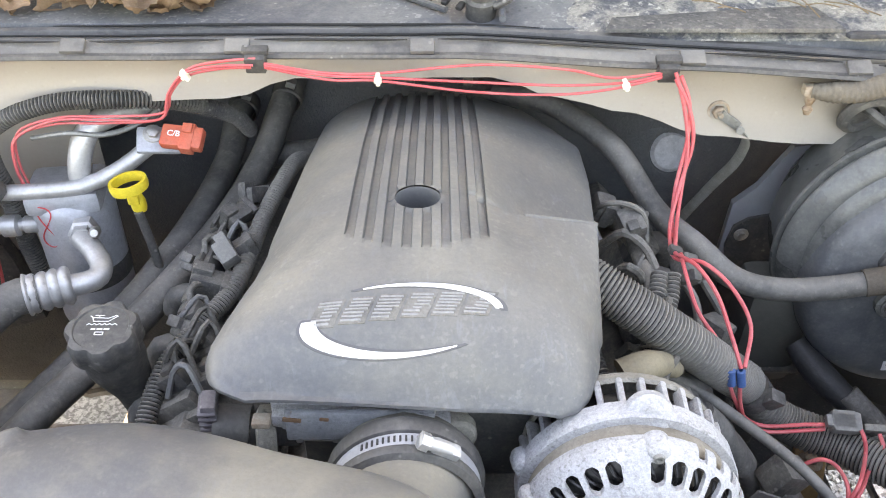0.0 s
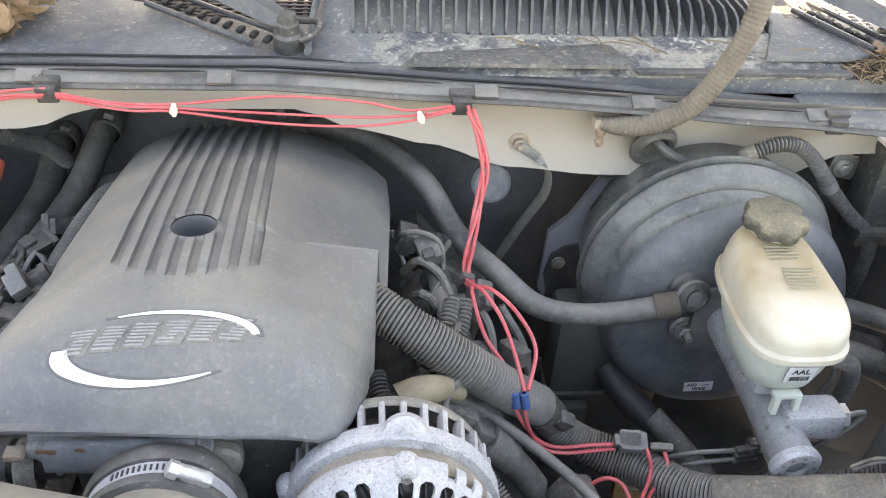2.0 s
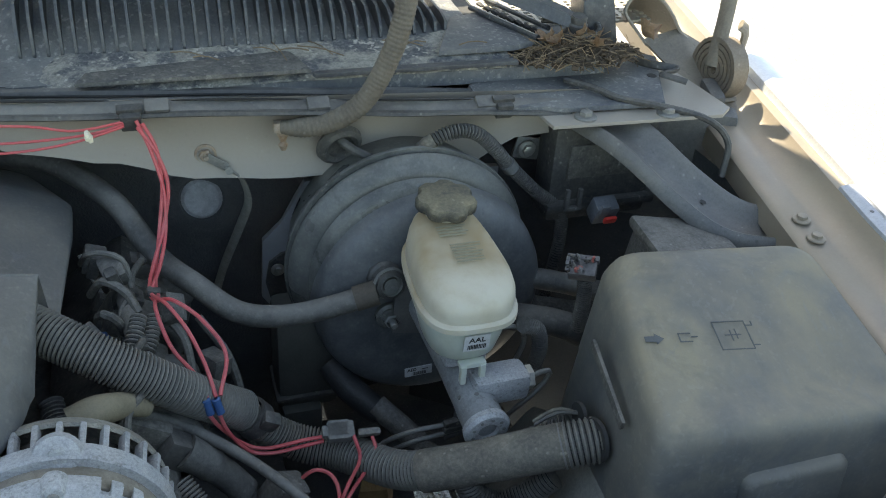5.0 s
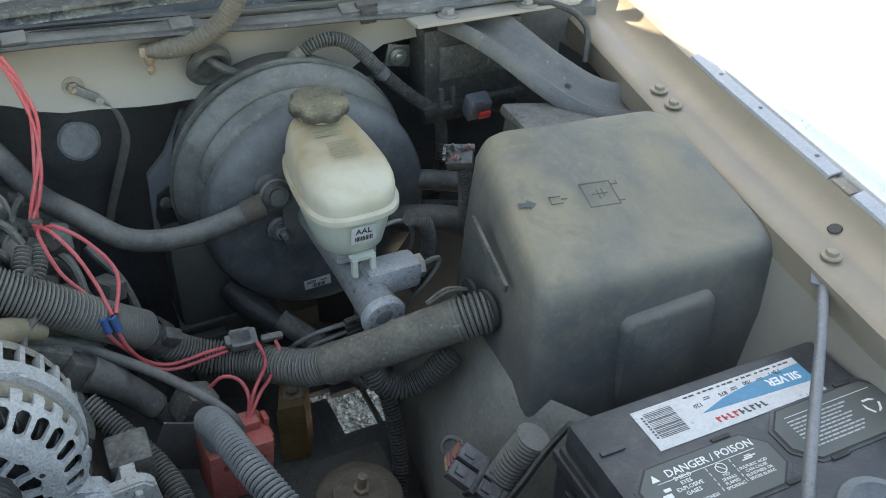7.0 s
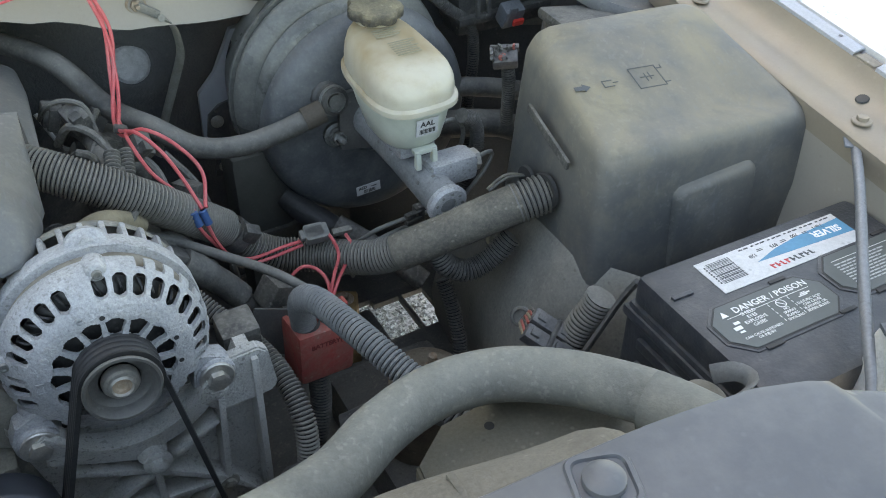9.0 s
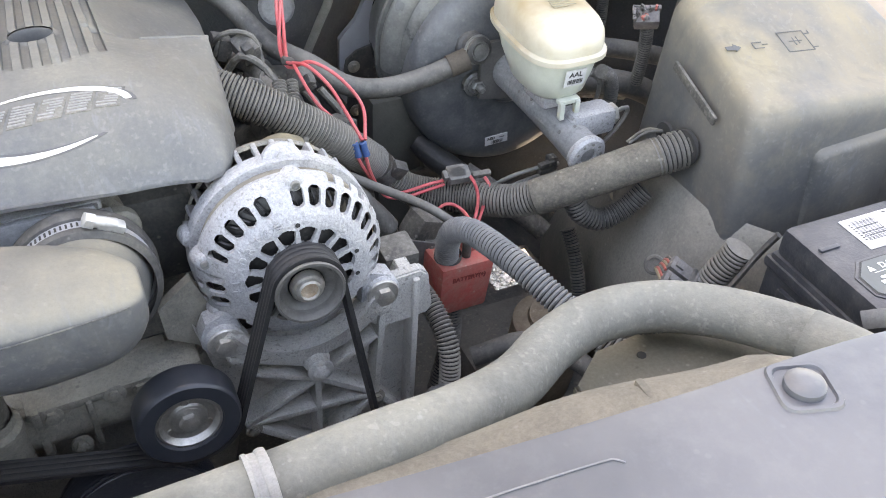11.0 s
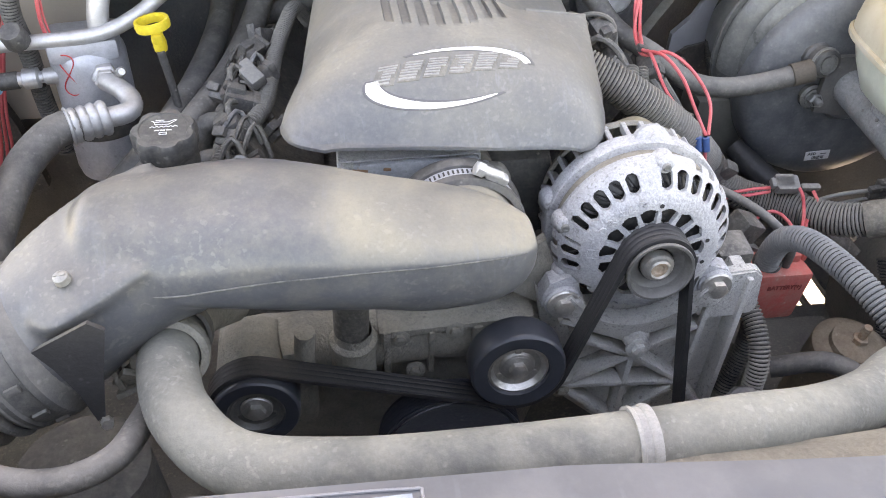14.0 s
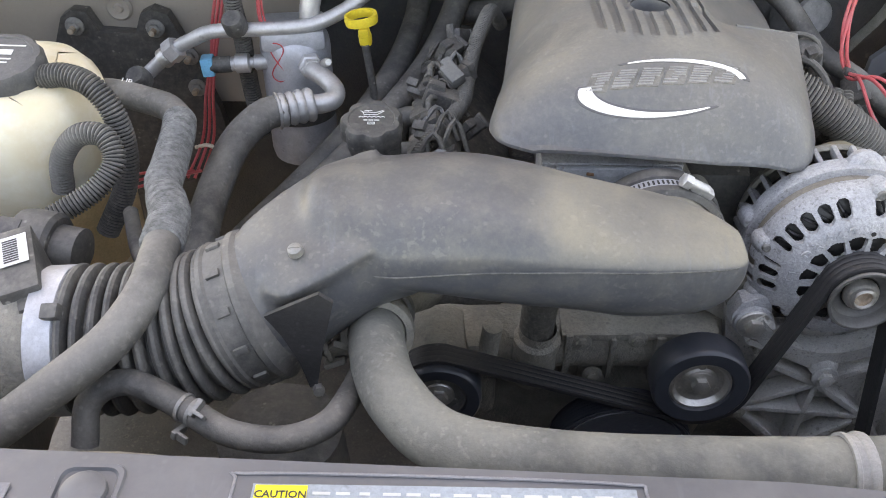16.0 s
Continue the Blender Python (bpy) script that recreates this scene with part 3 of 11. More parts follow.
def lettering(name, text, size, m, material, parent=None, depth=0.0002, bold=0.0, align="CENTER"):
    """A word in the built-in font, as a mesh."""
    cu = bpy.data.curves.new(name, "FONT")
    cu.body, cu.size, cu.align_x, cu.align_y, cu.extrude, cu.offset = text, size, align, "CENTER", depth, bold
    cu.resolution_u = 2
    tmp = new("tmp", cu)
    me = bpy.data.meshes.new_from_object(tmp.evaluated_get(bpy.context.evaluated_depsgraph_get()))
    bpy.data.objects.remove(tmp)
    bpy.data.curves.remove(cu)
    bm = bmesh.new()
    bm.from_mesh(me)
    bpy.data.meshes.remove(me)
    for v in bm.verts:
        v.co = m @ v.co
    return part(name, bm, material, parent)


def bars(name, rects, m, material, parent, depth=0.0003):
    """Thin flat bars (x0, y0, x1, y1) in the local xy of m."""
    bm = bmesh.new()
    for x0, y0, x1, y1 in rects:
        prism(bm, [(x0, y0), (x1, y0), (x1, y1), (x0, y1)], depth, m)
    return part(name, bm, material, parent)


def ring_points(c, r, n=24):
    return [(c[0] + r * math.cos(2 * math.pi * k / n), c[1] + r * math.sin(2 * math.pi * k / n)) for k in range(n)]


def hose(name, pts, r, material, label, category="hose", **kw):
    return solo(name, tube(bmesh.new(), pts, r, **kw), material, label, category)


# ---- setting: ground, body shell round the bay ----
bm = bmesh.new()
sheet(bm, [[(x, y, 0) for x in (-400, -6, -3, 0, 3, 6, 400)] for y in (-400, -6, -3, 0, 3, 6, 400)], 0.2)
solo("ground", bm, M["gravel"], "pale sunlit gravel driveway under the truck", "ground", kind="structure")

random.seed(3)
bm = bmesh.new()
for _ in range(2600):
    x, y, s = random.uniform(0.4, 1.05), random.uniform(1.1, 1.95), random.uniform(0.005, 0.011)
    cuboid(bm, (s, s * random.uniform(0.6, 1), s * 0.7), pose(x, y, s * 0.2, *(random.uniform(0, 360) for _ in range(3))), 0)
solo("gravel_stones", bm, M["gravel"], "loose pale gravel stones on the driveway", "gravel", kind="stuff", sharp=20)


def firewall():
    """Upper beige lip, dark matted lower wall set back behind it."""
    wall = thing("firewall", (0.0, 1.02, 0.55), "beige painted firewall lip over dark matted lower wall", "firewall", kind="structure")
    # lip: front face with a lower edge that rises over the engine
    xs = [-0.95 + 1.75 * i / 70 for i in range(71)]

    def low(x):
        pts = [(-0.95, 1.125), (-0.46, 1.145), (-0.33, 1.158), (-0.22, 1.162), (-0.15, 1.185), (0.05, 1.186), (0.12, 1.162), (0.19, 1.146), (0.28, 1.118), (0.38, 1.108), (0.58, 1.100), (0.66, 1.135), (0.8, 1.14)]
        for (a, za), (b, zb) in zip(pts, pts[1:]):
            if a <= x <= b:
                f = (x - a) / (b - a)
                f = f * f * (3 - 2 * f)
                return za + (zb - za) * f
        return 1.1
    bm = bmesh.new()
    rows = []
    for k in range(9):
        f = k / 8
        row = []
        for x in xs:
            zl, zt = low(x), 1.222 - 0.05 * max(0, x - 0.1)
            z = zt + (zl - zt) * min(1, f / 0.75)
            y = 0.812 + 0.012 * math.sin(min(1, f / 0.75) * math.pi)
            if f > 0.75:
                y, z = 0.815 + (f - 0.75) / 0.25 * 0.2, zl - 0.010 * math.sin((f - 0.75) / 0.25 * math.pi)
            row.append((x, y, z))
        rows.append(row)
    sheet(bm, rows)
    part("lip", bm, M["paint"], wall, "beige painted steel lip, dusty")
    bm = bmesh.new()
    rows = []
    for k in range(14):
        z = 1.19 - 0.65 * k / 13
        rows.append([(x, 1.005 - 0.05 * math.exp(-((x - 0.30) / 0.17) ** 2) - 0.02 * noise.noise((x * 5, z * 5, 2)), z) for x in xs])
    sheet(bm, rows)
    part("lower_wall", bm, M["felt"], wall, "dark dusty sound-deadening mat")
    # pale stamped plug in the mat
    bm = bmesh.new()
    m = axis((0.284, 0.943, 1.017), (0.05, -1, 0.35))
    lathe(bm, [(0, 0.004), (0.014, 0.005), (0.022, 0.004), (0.026, 0.0), (0.026, -0.01)], m, 28)
    part("plug", bm, mat("pale_plug", (0.55, 0.55, 0.56), 0.6, second=(0.36, 0.36, 0.37), amount=0.9, scale=40), wall, "round pale grey plug")
    bm = bmesh.new()
    lathe(bm, [(0.0262, 0.000), (0.029, 0.0025), (0.034, 0.001), (0.056, -0.014)], m, 28)
    part("plug_rim", bm, M["felt"], wall)
    # ground stud with nut
    bm = bmesh.new()
    m = axis((0.289, 0.822, 1.142), (0, -1, 0.1))
    lathe(bm, [(0, 0.014), (0.0025, 0.014), (0.003, 0.008), (0.003, 0)], m, 12)
    lathe(bm, [(0.003, 0.007), (0.0065, 0.007), (0.0072, 0.006), (0.0072, 0.002)], m, 6)
    lathe(bm, [(0.0095, 0.003), (0.012, 0.002), (0.012, -0.002)], m, 18)
    part("ground_stud", bm, M["rusty"], wall, "rusty stud and nut")
    # grommet
    bm = bmesh.new()
    m = axis((0.4345, 0.808, 1.1475), (0.22, -0.90, -0.36)) @ Matrix.Scale(0.92, 4)
    lathe(bm, [(0.016, 0.001), (0.017, 0.006), (0.022, 0.009), (0.028, 0.006), (0.030, 0.0), (0.028, -0.004)], m, 28)
    lathe(bm, [(0, 0.001), (0.017, 0.002)], m, 28)
    part("grommet", bm, M["rubber"], wall, "black rubber grommet")
    return wall


wall = firewall()


# the cowl parts are laid out level with one another, then set down onto the firewall's top
_eye = Vector((0.16, -0.03, 1.612))
COWL = Matrix.Translation(_eye) @ Matrix.Scale(1.088, 4) @ Matrix.Translation(-_eye)


def cowl():
    """Plastic cowl below the windscreen: front shelf, louvre fins, perforated panels."""
    c = thing("cowl_panel", (0.1, 0.95, 1.2), "dark grey plastic cowl panel with fins and grille, dirt-flecked", "cowl panel", kind="structure")
    xs = [-0.95 + 1.68 * i / 70 for i in range(71)]
    bm = bmesh.new()
    sheet(bm, [[(x, y, z + 0.004 * noise.noise((x * 6, y * 9, 0))) for x in xs] for y, z in ((0.784, 1.226), (0.787, 1.2365), (0.80, 1.2405), (0.82, 1.243), (0.86, 1.247), (0.90, 1.250), (0.925, 1.251))], 0.004)
    part("front_shelf", bm, M["cowl"], c)
    # raised louvre bank with fins
    N_ = 35
    x0, x1 = 0.110, 0.572

    def topz(x):
        u = max(0.0, min(1.0, (x - 0.07) / 0.52))
        return 1.252 + 0.052 * min(1, u / 0.12) ** 0.6 * min(1, (1 - u) / 0.55 + 0.06)

    def basey(x):
        return 0.853 + 0.016 * max(0, (x - 0.50) / 0.08)
    cols = [0.070 + 0.53 * i / 40 for i in range(41)]
    rows = [[(x, 0.800, 1.2440) for x in cols], [(x, 0.83, 1.2486) for x in cols]]
    for f in (0, 0.2, 0.4, 0.6, 0.8, 1):
        rows.append([(x, basey(x) + 0.075 * f, 1.253 + (topz(x) - 1.252) * f ** 0.7) for x in cols])
    rows.append([(x, 0.975, topz(x) + 0.003) for x in cols])
    rows.append([(x, 1.05, topz(x) - 0.02) for x in cols])
    part("louvre_bank", sheet(bmesh.new(), rows, 0.003), M["cowl"], c)
    bm = bmesh.new()
    tube(bm, [(0.070, 0.798, 1.254), (0.071, 0.84, 1.254), (0.072, 0.866, 1.260), (0.078, 0.90, 1.274), (0.095, 0.935, 1.291), (0.135, 0.955, 1.304), (0.24, 0.965, 1.309)], 0.0035, 8, 0.008)
    part("bank_edge", bm, M["cowl"], c)
    for i in range(N_):
        x = x0 + (x1 - x0) * (i + 0.2) / N_
        h = topz(x) - 1.250
        d = 0.72 if i % 2 else 1.0
        m = Matrix(((0, 0, 1, x), (1, 0, 0, basey(x)), (0, 1, 0, 1.252), (0, 0, 0, 1)))
        bm = prism(bmesh.new(), [(-0.001, 0.0), (-0.002, 0.004), (0.001, 0.012 + 0.10 * h), (0.005 + 0.004 * d, 0.55 * h + 0.010), (0.022, h * (0.72 + 0.22 * d) + 0.008), (0.080, h + 0.008), (0.082, h - 0.004), (0.05, h * 0.35), (0.02, 0.0)], 0.0030, m)
        part("fin", bm, M["fin"], c, sharp=20)
    for i in range(14):
        x = -0.335 + 0.0135 * i
        m = Matrix(((0, 0, 1, x), (1, 0, 0, 0.905 + 0.002 * i), (0, 1, 0, 1.254), (0, 0, 0, 1)))
        part("fin", prism(bmesh.new(), [(0.0, 0.0), (0.012, 0.014), (0.045, 0.034), (0.055, 0.03), (0.05, 0.0)], 0.003, m), M["fin"], c, sharp=20)
    # pale dirt on the shelf in front of the fins
    dirt = mat("dirt_over_plastic", (0.105, 0.11, 0.12), 0.9, second=(0.36, 0.34, 0.29), amount=1.0, scale=34, sharp=0.07, fleck=(0.62, 0.58, 0.50), flecks=0.8, grain=240, bump=0.7, speck=1.0, mottle=1.0)
    bm = bmesh.new()
    rows = []
    for j in range(9):
        rows.append([(x, 0.784 + 0.067 * j / 8 + 0.006 * noise.noise((x * 14, 1, j * 0.3)) + (basey(x) - 0.853) * j / 8, 1.2450 + 0.0095 * j / 8 + 0.0016 * noise.noise((x * 40, j, 4)) - 0.012 * max(0, 1 - (x - 0.105) / 0.06) ** 2 - 0.005 * max(0, 1 - j / 2)) for x in [0.105 + 0.513 * k / 60 for k in range(61)]])
    part("dirt_crust", sheet(bm, rows, 0.002), dirt, c, "crust of pale dirt on the shelf")
    # flat raised plates on the shelf
    for pts, z, mt in (([(0.166, 0.780), (0.1756, 0.8064), (0.372, 0.835), (0.380, 0.830), (0.392, 0.780)], 1.2485, "dustplate"), ([(0.396, 0.776), (0.394, 0.782), (0.40, 0.786), (0.53, 0.787), (0.62, 0.787), (0.62, 0.776)], 1.2440, "fin")):
        part("plate", prism(bmesh.new(), pts, 0.004, pose(0, 0, z), 0.001), M[mt], c)
    bm = prism(bmesh.new(), [(0.535, 0.800), (0.567, 0.872), (0.580, 0.902), (0.628, 0.918), (0.640, 0.870), (0.662, 0.815), (0.625, 0.802)], 0.006, pose(0, 0, 1.2500), 0.002)
    part("side_plate", bm, M["cowl"], c)
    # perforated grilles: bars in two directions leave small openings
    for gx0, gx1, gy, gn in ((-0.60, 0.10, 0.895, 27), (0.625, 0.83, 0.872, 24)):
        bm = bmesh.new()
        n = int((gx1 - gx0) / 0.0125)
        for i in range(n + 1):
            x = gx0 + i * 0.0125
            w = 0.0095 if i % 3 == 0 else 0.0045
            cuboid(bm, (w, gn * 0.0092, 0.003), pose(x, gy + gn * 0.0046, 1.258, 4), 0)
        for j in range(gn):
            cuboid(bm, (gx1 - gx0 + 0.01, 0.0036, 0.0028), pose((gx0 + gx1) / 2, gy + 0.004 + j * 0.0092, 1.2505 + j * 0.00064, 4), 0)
        # left grille coloured dark as shaded, right one pale as sunlit, with dust
        part("grille", bm, mat("grille_plastic_shaded", (0.018, 0.018, 0.019), 0.75, speck=0.1, mottle=0.2) if gx0 < 0 else mat("grille_plastic_sunlit", (0.50, 0.46, 0.40), 0.7, dust=DUST, dusty=0.5), c)
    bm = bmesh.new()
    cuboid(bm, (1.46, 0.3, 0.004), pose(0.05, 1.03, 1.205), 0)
    # black tray colour stands for the shade below the grille openings
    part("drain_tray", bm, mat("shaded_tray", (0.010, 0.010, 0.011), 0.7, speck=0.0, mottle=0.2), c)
    # smooth panel and slotted edge beside the wiper
    bm = prism(bmesh.new(), [(-0.62, 0.790), (0.022, 0.790), (0.019, 0.811), (-0.108, 0.926), (-0.127, 0.935), (-0.62, 0.955)], 0.006, pose(0, 0, 1.2480), 0.002)
    part("side_plate", bm, M["cowl"], c)
    for a_, b_ in (((-0.091, 0.916), (0.024, 0.818)), ((0.625, 0.930), (0.664, 0.822))):
        bm = bmesh.new()
        tube(bm, [(a_[0] - 0.012, a_[1] - 0.006, 1.259), (b_[0] - 0.008, b_[1] - 0.010, 1.259)], 0.0035, 8)
        part("slot_edge", bm, M["fin"], c)
        for k in range(9):
            f = k / 8
            bm = bmesh.new()
            cuboid(bm, (0.007, 0.011, 0.005), pose(a_[0] + (b_[0] - a_[0]) * f + 0.006, a_[1] + (b_[1] - a_[1]) * f + 0.007, 1.256, 14, 0, -30 if a_[0] < 0 else 20), 0.003)
            part("slot", bm, M["ink"], c)
        bm = bmesh.new()
        tube(bm, [(a_[0] + 0.016, a_[1] + 0.018, 1.260), (b_[0] + 0.016, b_[1] + 0.016, 1.260)], 0.003, 8)
        part("slot_edge", bm, M["fin"], c)
    # end cap by the fender
    bm = bmesh.new()
    cuboid(bm, (0.040, 0.070, 0.058), pose(0.745, 0.858, 1.265, -4, -10, -10), 0.005, taper=0.94)
    part("end_cap", bm, M["fin"], c, "dark plastic end block of the cowl")
    c.matrix_world = COWL @ Matrix.Translation(AT[c])
    return c


cowl()

# windscreen base and hood, which close the bay above and behind
bm = bmesh.new()
sheet(bm, [[(x, y + 0.10 * (x / 0.8) ** 2, z) for x in (-0.75, -0.4, 0, 0.4, 0.75)] for y, z in ((1.16, 1.262), (1.4, 1.43), (1.75, 1.66))], 0.006)
solo("windscreen", bm, M["glass"], "lower edge of the tinted windscreen", "windscreen", kind="structure")


# unseen slab in place of the cab, added to keep sun off the gravel
bm = bmesh.new()
cuboid(bm, (1.85, 2.2, 0.10), pose(0.0, 2.16, 0.50), 0.03)
solo("cab_floor", bm, M["darkmetal"], "unseen cab underside, added to shade the gravel behind the firewall", "cab floor", kind="structure")

for x in (-0.91, 0.91):
    bm = bmesh.new()
    cuboid(bm, (0.08, 2.2, 0.26), pose(x, 2.16, 0.42), 0.03)
    solo("rocker_panel", bm, M["edge"], "pale painted rocker panel below the cab", "rocker panel", kind="structure")


def hood():
    h = thing("hood", (0.0, 0.98, 1.32), "raised beige steel hood held open over the bay", "hood", kind="structure")
    up = radians(72)
    d = Vector((0, -math.cos(up), math.sin(up)))
    n = Vector((0, math.sin(up), math.cos(up)))
    bm = bmesh.new()
    rows = []
    for j in range(13):
        s = -0.03 + 1.22 * j / 12
        rows.append([Vector((0, 1.035, 1.315)) + Vector((x, 0, 0)) + d * s + n * (0.03 - 0.05 * (x / 0.94) ** 2) for x in [-0.94 + 1.88 * i / 16 for i in range(17)]])
    sheet(bm, rows, 0.003)
    part("skin", bm, M["edge"], h)
    for x in (-0.55, 0.0, 0.55):
        bm = bmesh.new()
        cuboid(bm, (0.07, 1.0, 0.025), Matrix(((1, 0, 0, x), (0, d.y, n.y, 0.97 + d.y * 0.56 - n.y * 0.01), (0, d.z, n.z, 1.345 + d.z * 0.56 - n.z * 0.01), (0, 0, 0, 1))), 0.008)
        part("brace_rib", bm, M["paint"], h)
    return h


hood()


def weatherstrip():
    w = thing("weatherstrip", (0.0, 0.80, 1.19), "dusty grey rubber cowl seal with black clips", "seal")
    def base(x):
        return 0.803 + 0.006 * math.cos(x * 3.5) - max(0, x - 0.3) * 0.03, 1.231 - 0.055 * max(0, x - 0.02)
    xs = [-0.95 + 1.65 * i / 90 for i in range(91)]

    def strip(name, prof, material, wobble=0.0):
        rows = []
        for dy, dz in prof:
            row = []
            for x in xs:
                y, z = base(x)
                q = wobble * noise.noise((x * 9, dy * 40, 0))
                row.append((x, y + dy + q, z + dz + q))
            rows.append(row)
        part(name, sheet(bmesh.new(), rows), material, w, sharp=30)
    strip("back_bead", [(0.062, -0.023), (0.059, -0.016), (0.054, -0.012), (0.047, -0.012), (0.0455, -0.016), (0.0445, -0.023)], M["seal"], 0.0012)
    strip("groove", [(0.043, -0.022), (0.038, -0.024), (0.033, -0.022)], M["black"])
    strip("bulb", [(0.0340, -0.02), (0.0325, -0.015), (0.029, -0.011), (0.023, -0.011), (0.0195, -0.015), (0.018, -0.02)], M["seal"], 0.0015)
    strip("groove", [(0.018, -0.016), (0.013, -0.019), (0.009, -0.016)], M["black"])
    strip("face", [(0.012, -0.012), (0.01, -0.006), (0.005, -0.005), (-0.006, -0.008), (-0.011, -0.011), (-0.0125, -0.014)], M["seal"], 0.0008)
    strip("flange", [(-0.0115, -0.010), (-0.0160, -0.011), (-0.0175, -0.014), (-0.0150, -0.016), (-0.008, -0.013)], M["black"], 0.0015)
    for x in (-0.36, -0.20, -0.02, 0.245, 0.41, 0.60):
        bm = bmesh.new()
        z = 1.226 - 0.055 * max(0, x - 0.02)
        cuboid(bm, (0.024, 0.016, 0.005), pose(x, 0.799 - max(0, x - 0.3) * 0.03, z, 28), 0.0015)
        part("clip", bm, M["seal"], w)
    for x0, x1, dy, dz in ((-0.56, -0.375, 0.0005, -0.0030), (-0.345, -0.215, 0.0005, -0.0030), (-0.185, -0.035, 0.0010, -0.0028), (-0.005, 0.20, 0.0010, -0.0025), (0.26, 0.395, 0.0005, -0.0030), (0.43, 0.585, 0.0, -0.0030), (-0.50, 0.62, 0.0265, -0.0088), (-0.40, 0.10, 0.052, -0.0095)):
        n = max(4, int((x1 - x0) / 0.03))
        pts = []
        for i in range(n + 1):
            x = x0 + (x1 - x0) * i / n
            y, z = base(x)
            pts.append((x, y + dy + 0.0012 * math.sin(x * 23), z + dz))
        part("slit", tube(bmesh.new(), pts, lambda s_: 0.0004 + 0.0011 * math.sin(math.pi * s_) ** 0.5, 6, 0.01), M["gap"], w, "thin dark gap in the seal")
    for x in (-0.181, 0.219, 0.62):
        bm = bmesh.new()
        z = 1.216 - 0.05 * max(0, x - 0.02)
        cuboid(bm, (0.020, 0.014, 0.018), pose(x, 0.785, z, 15), 0.002)
        cuboid(bm, (0.026, 0.010, 0.006), pose(x, 0.788, z + 0.011, 15), 0.002)
        part("wire_clip", bm, M["black"], w, "black plastic clip over the wires")
    return w


weatherstrip()


def fender_side():
    f = thing("fender", (0.92, 0.4, 0.6), "dusty beige fender rail with bolts and pale outer edge", "fender", kind="structure")
    ys = [-0.15 + 1.30 * i / 26 for i in range(27)]

    def inx(y):
        return 0.855 + 0.085 * max(0, (y - 0.2)) ** 1.0 + 0.05 * max(0, y - 0.55)

    def hz(y):
        return 1.088 + 0.095 * (y - 0.28)
    bm = bmesh.new()
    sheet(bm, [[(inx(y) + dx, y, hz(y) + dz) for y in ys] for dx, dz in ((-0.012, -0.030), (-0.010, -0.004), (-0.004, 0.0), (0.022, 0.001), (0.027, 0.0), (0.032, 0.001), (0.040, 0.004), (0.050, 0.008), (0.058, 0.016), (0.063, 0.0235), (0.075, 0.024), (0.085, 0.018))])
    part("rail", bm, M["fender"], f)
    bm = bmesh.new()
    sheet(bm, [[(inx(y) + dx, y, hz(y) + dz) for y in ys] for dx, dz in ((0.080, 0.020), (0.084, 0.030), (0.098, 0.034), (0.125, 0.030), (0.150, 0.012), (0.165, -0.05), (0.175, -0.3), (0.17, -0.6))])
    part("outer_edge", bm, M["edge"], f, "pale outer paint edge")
    ys = [y for y in ys if y < 0.42]
    bm = bmesh.new()
    sheet(bm, [[(inx(y) - 0.012 - dx - (0.02 * math.sin(y * 9) if dx > 0.03 else 0), y, hz(y) + dz) for y in ys] for dx, dz in ((0.0, -0.028), (0.004, -0.09), (0.02, -0.16), (0.06, -0.24), (0.12, -0.33), (0.14, -0.5))])
    part("inner_fender", bm, M["paint"], f, "beige inner fender in shade")
    for y in (0.588, 0.555, 0.286, 0.05):
        bolt(f, (inx(y) + 0.012, y, hz(y) + 0.003), (0, 0, 1), 0.0068, M["fender"])
    bm = lathe(bmesh.new(), [(0.0, 0.0012), (0.0062, 0.0012), (0.0072, 0.0)], axis((inx(0.313) + 0.040, 0.313, hz(0.313) + 0.0045), (-0.3, 0, 0.95)), 18)
    part("hole", bm, M["ink"], f)
    for y0, y1 in ((0.358, 0.605), (-0.12, 0.325)):
        n = 14
        bm = bmesh.new()
        sheet(bm, [[(inx(y) + dx, y, hz(y) + dz) for y in [y0 + (y1 - y0) * k / n for k in range(n + 1)]] for dx, dz in ((0.0635, 0.0245), (0.065, 0.0272), (0.074, 0.0285), (0.081, 0.0285), (0.083, 0.027))], 0.0022)
        part("lip", bm, M["lip"], f, "pale blue-grey painted lip", sharp=30)
        for y in (y0 + 0.03, (y0 + y1) / 2, y1 - 0.05):
            part("lip_hole", lathe(bmesh.new(), [(0.0, 0.0004), (0.0022, 0.0004), (0.0026, 0)], axis((inx(y) + 0.0745, y, hz(y) + 0.0287), (0, 0, 1)), 12), M["groove"], f)
    bm = bmesh.new()
    cuboid(bm, (0.014, 0.026, 0.003), pose(inx(0.341) + 0.072, 0.341, hz(0.341) + 0.0245, 5, 0, -5), 0.001)
    part("notch", bm, M["pocket"], f, "brown notch in the lip")
    return f


fender_side()
# added panel: its dark colour holds the corner's shadow besides its own black
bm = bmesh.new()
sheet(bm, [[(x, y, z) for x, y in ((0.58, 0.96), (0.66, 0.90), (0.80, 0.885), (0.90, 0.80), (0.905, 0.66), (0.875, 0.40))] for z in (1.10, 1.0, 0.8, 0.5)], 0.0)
solo("corner_panel", bm, mat("shaded_corner_black", (0.055, 0.060, 0.066), 0.7, second=(0.085, 0.09, 0.095), amount=0.9, scale=10), "added dark panel closing the rear bay corner, shade in its colour", "panel", kind="structure")

# far-side inner fender and front closing panels, mostly hidden
bm = bmesh.new()
sheet(bm, [[(x, y, z) for y in (-0.15, 0.2, 0.5, 0.8, 1.05)] for x, z in ((-0.93, 1.12), (-0.90, 1.10), (-0.88, 1.0), (-0.82, 0.8), (-0.80, 0.5))])
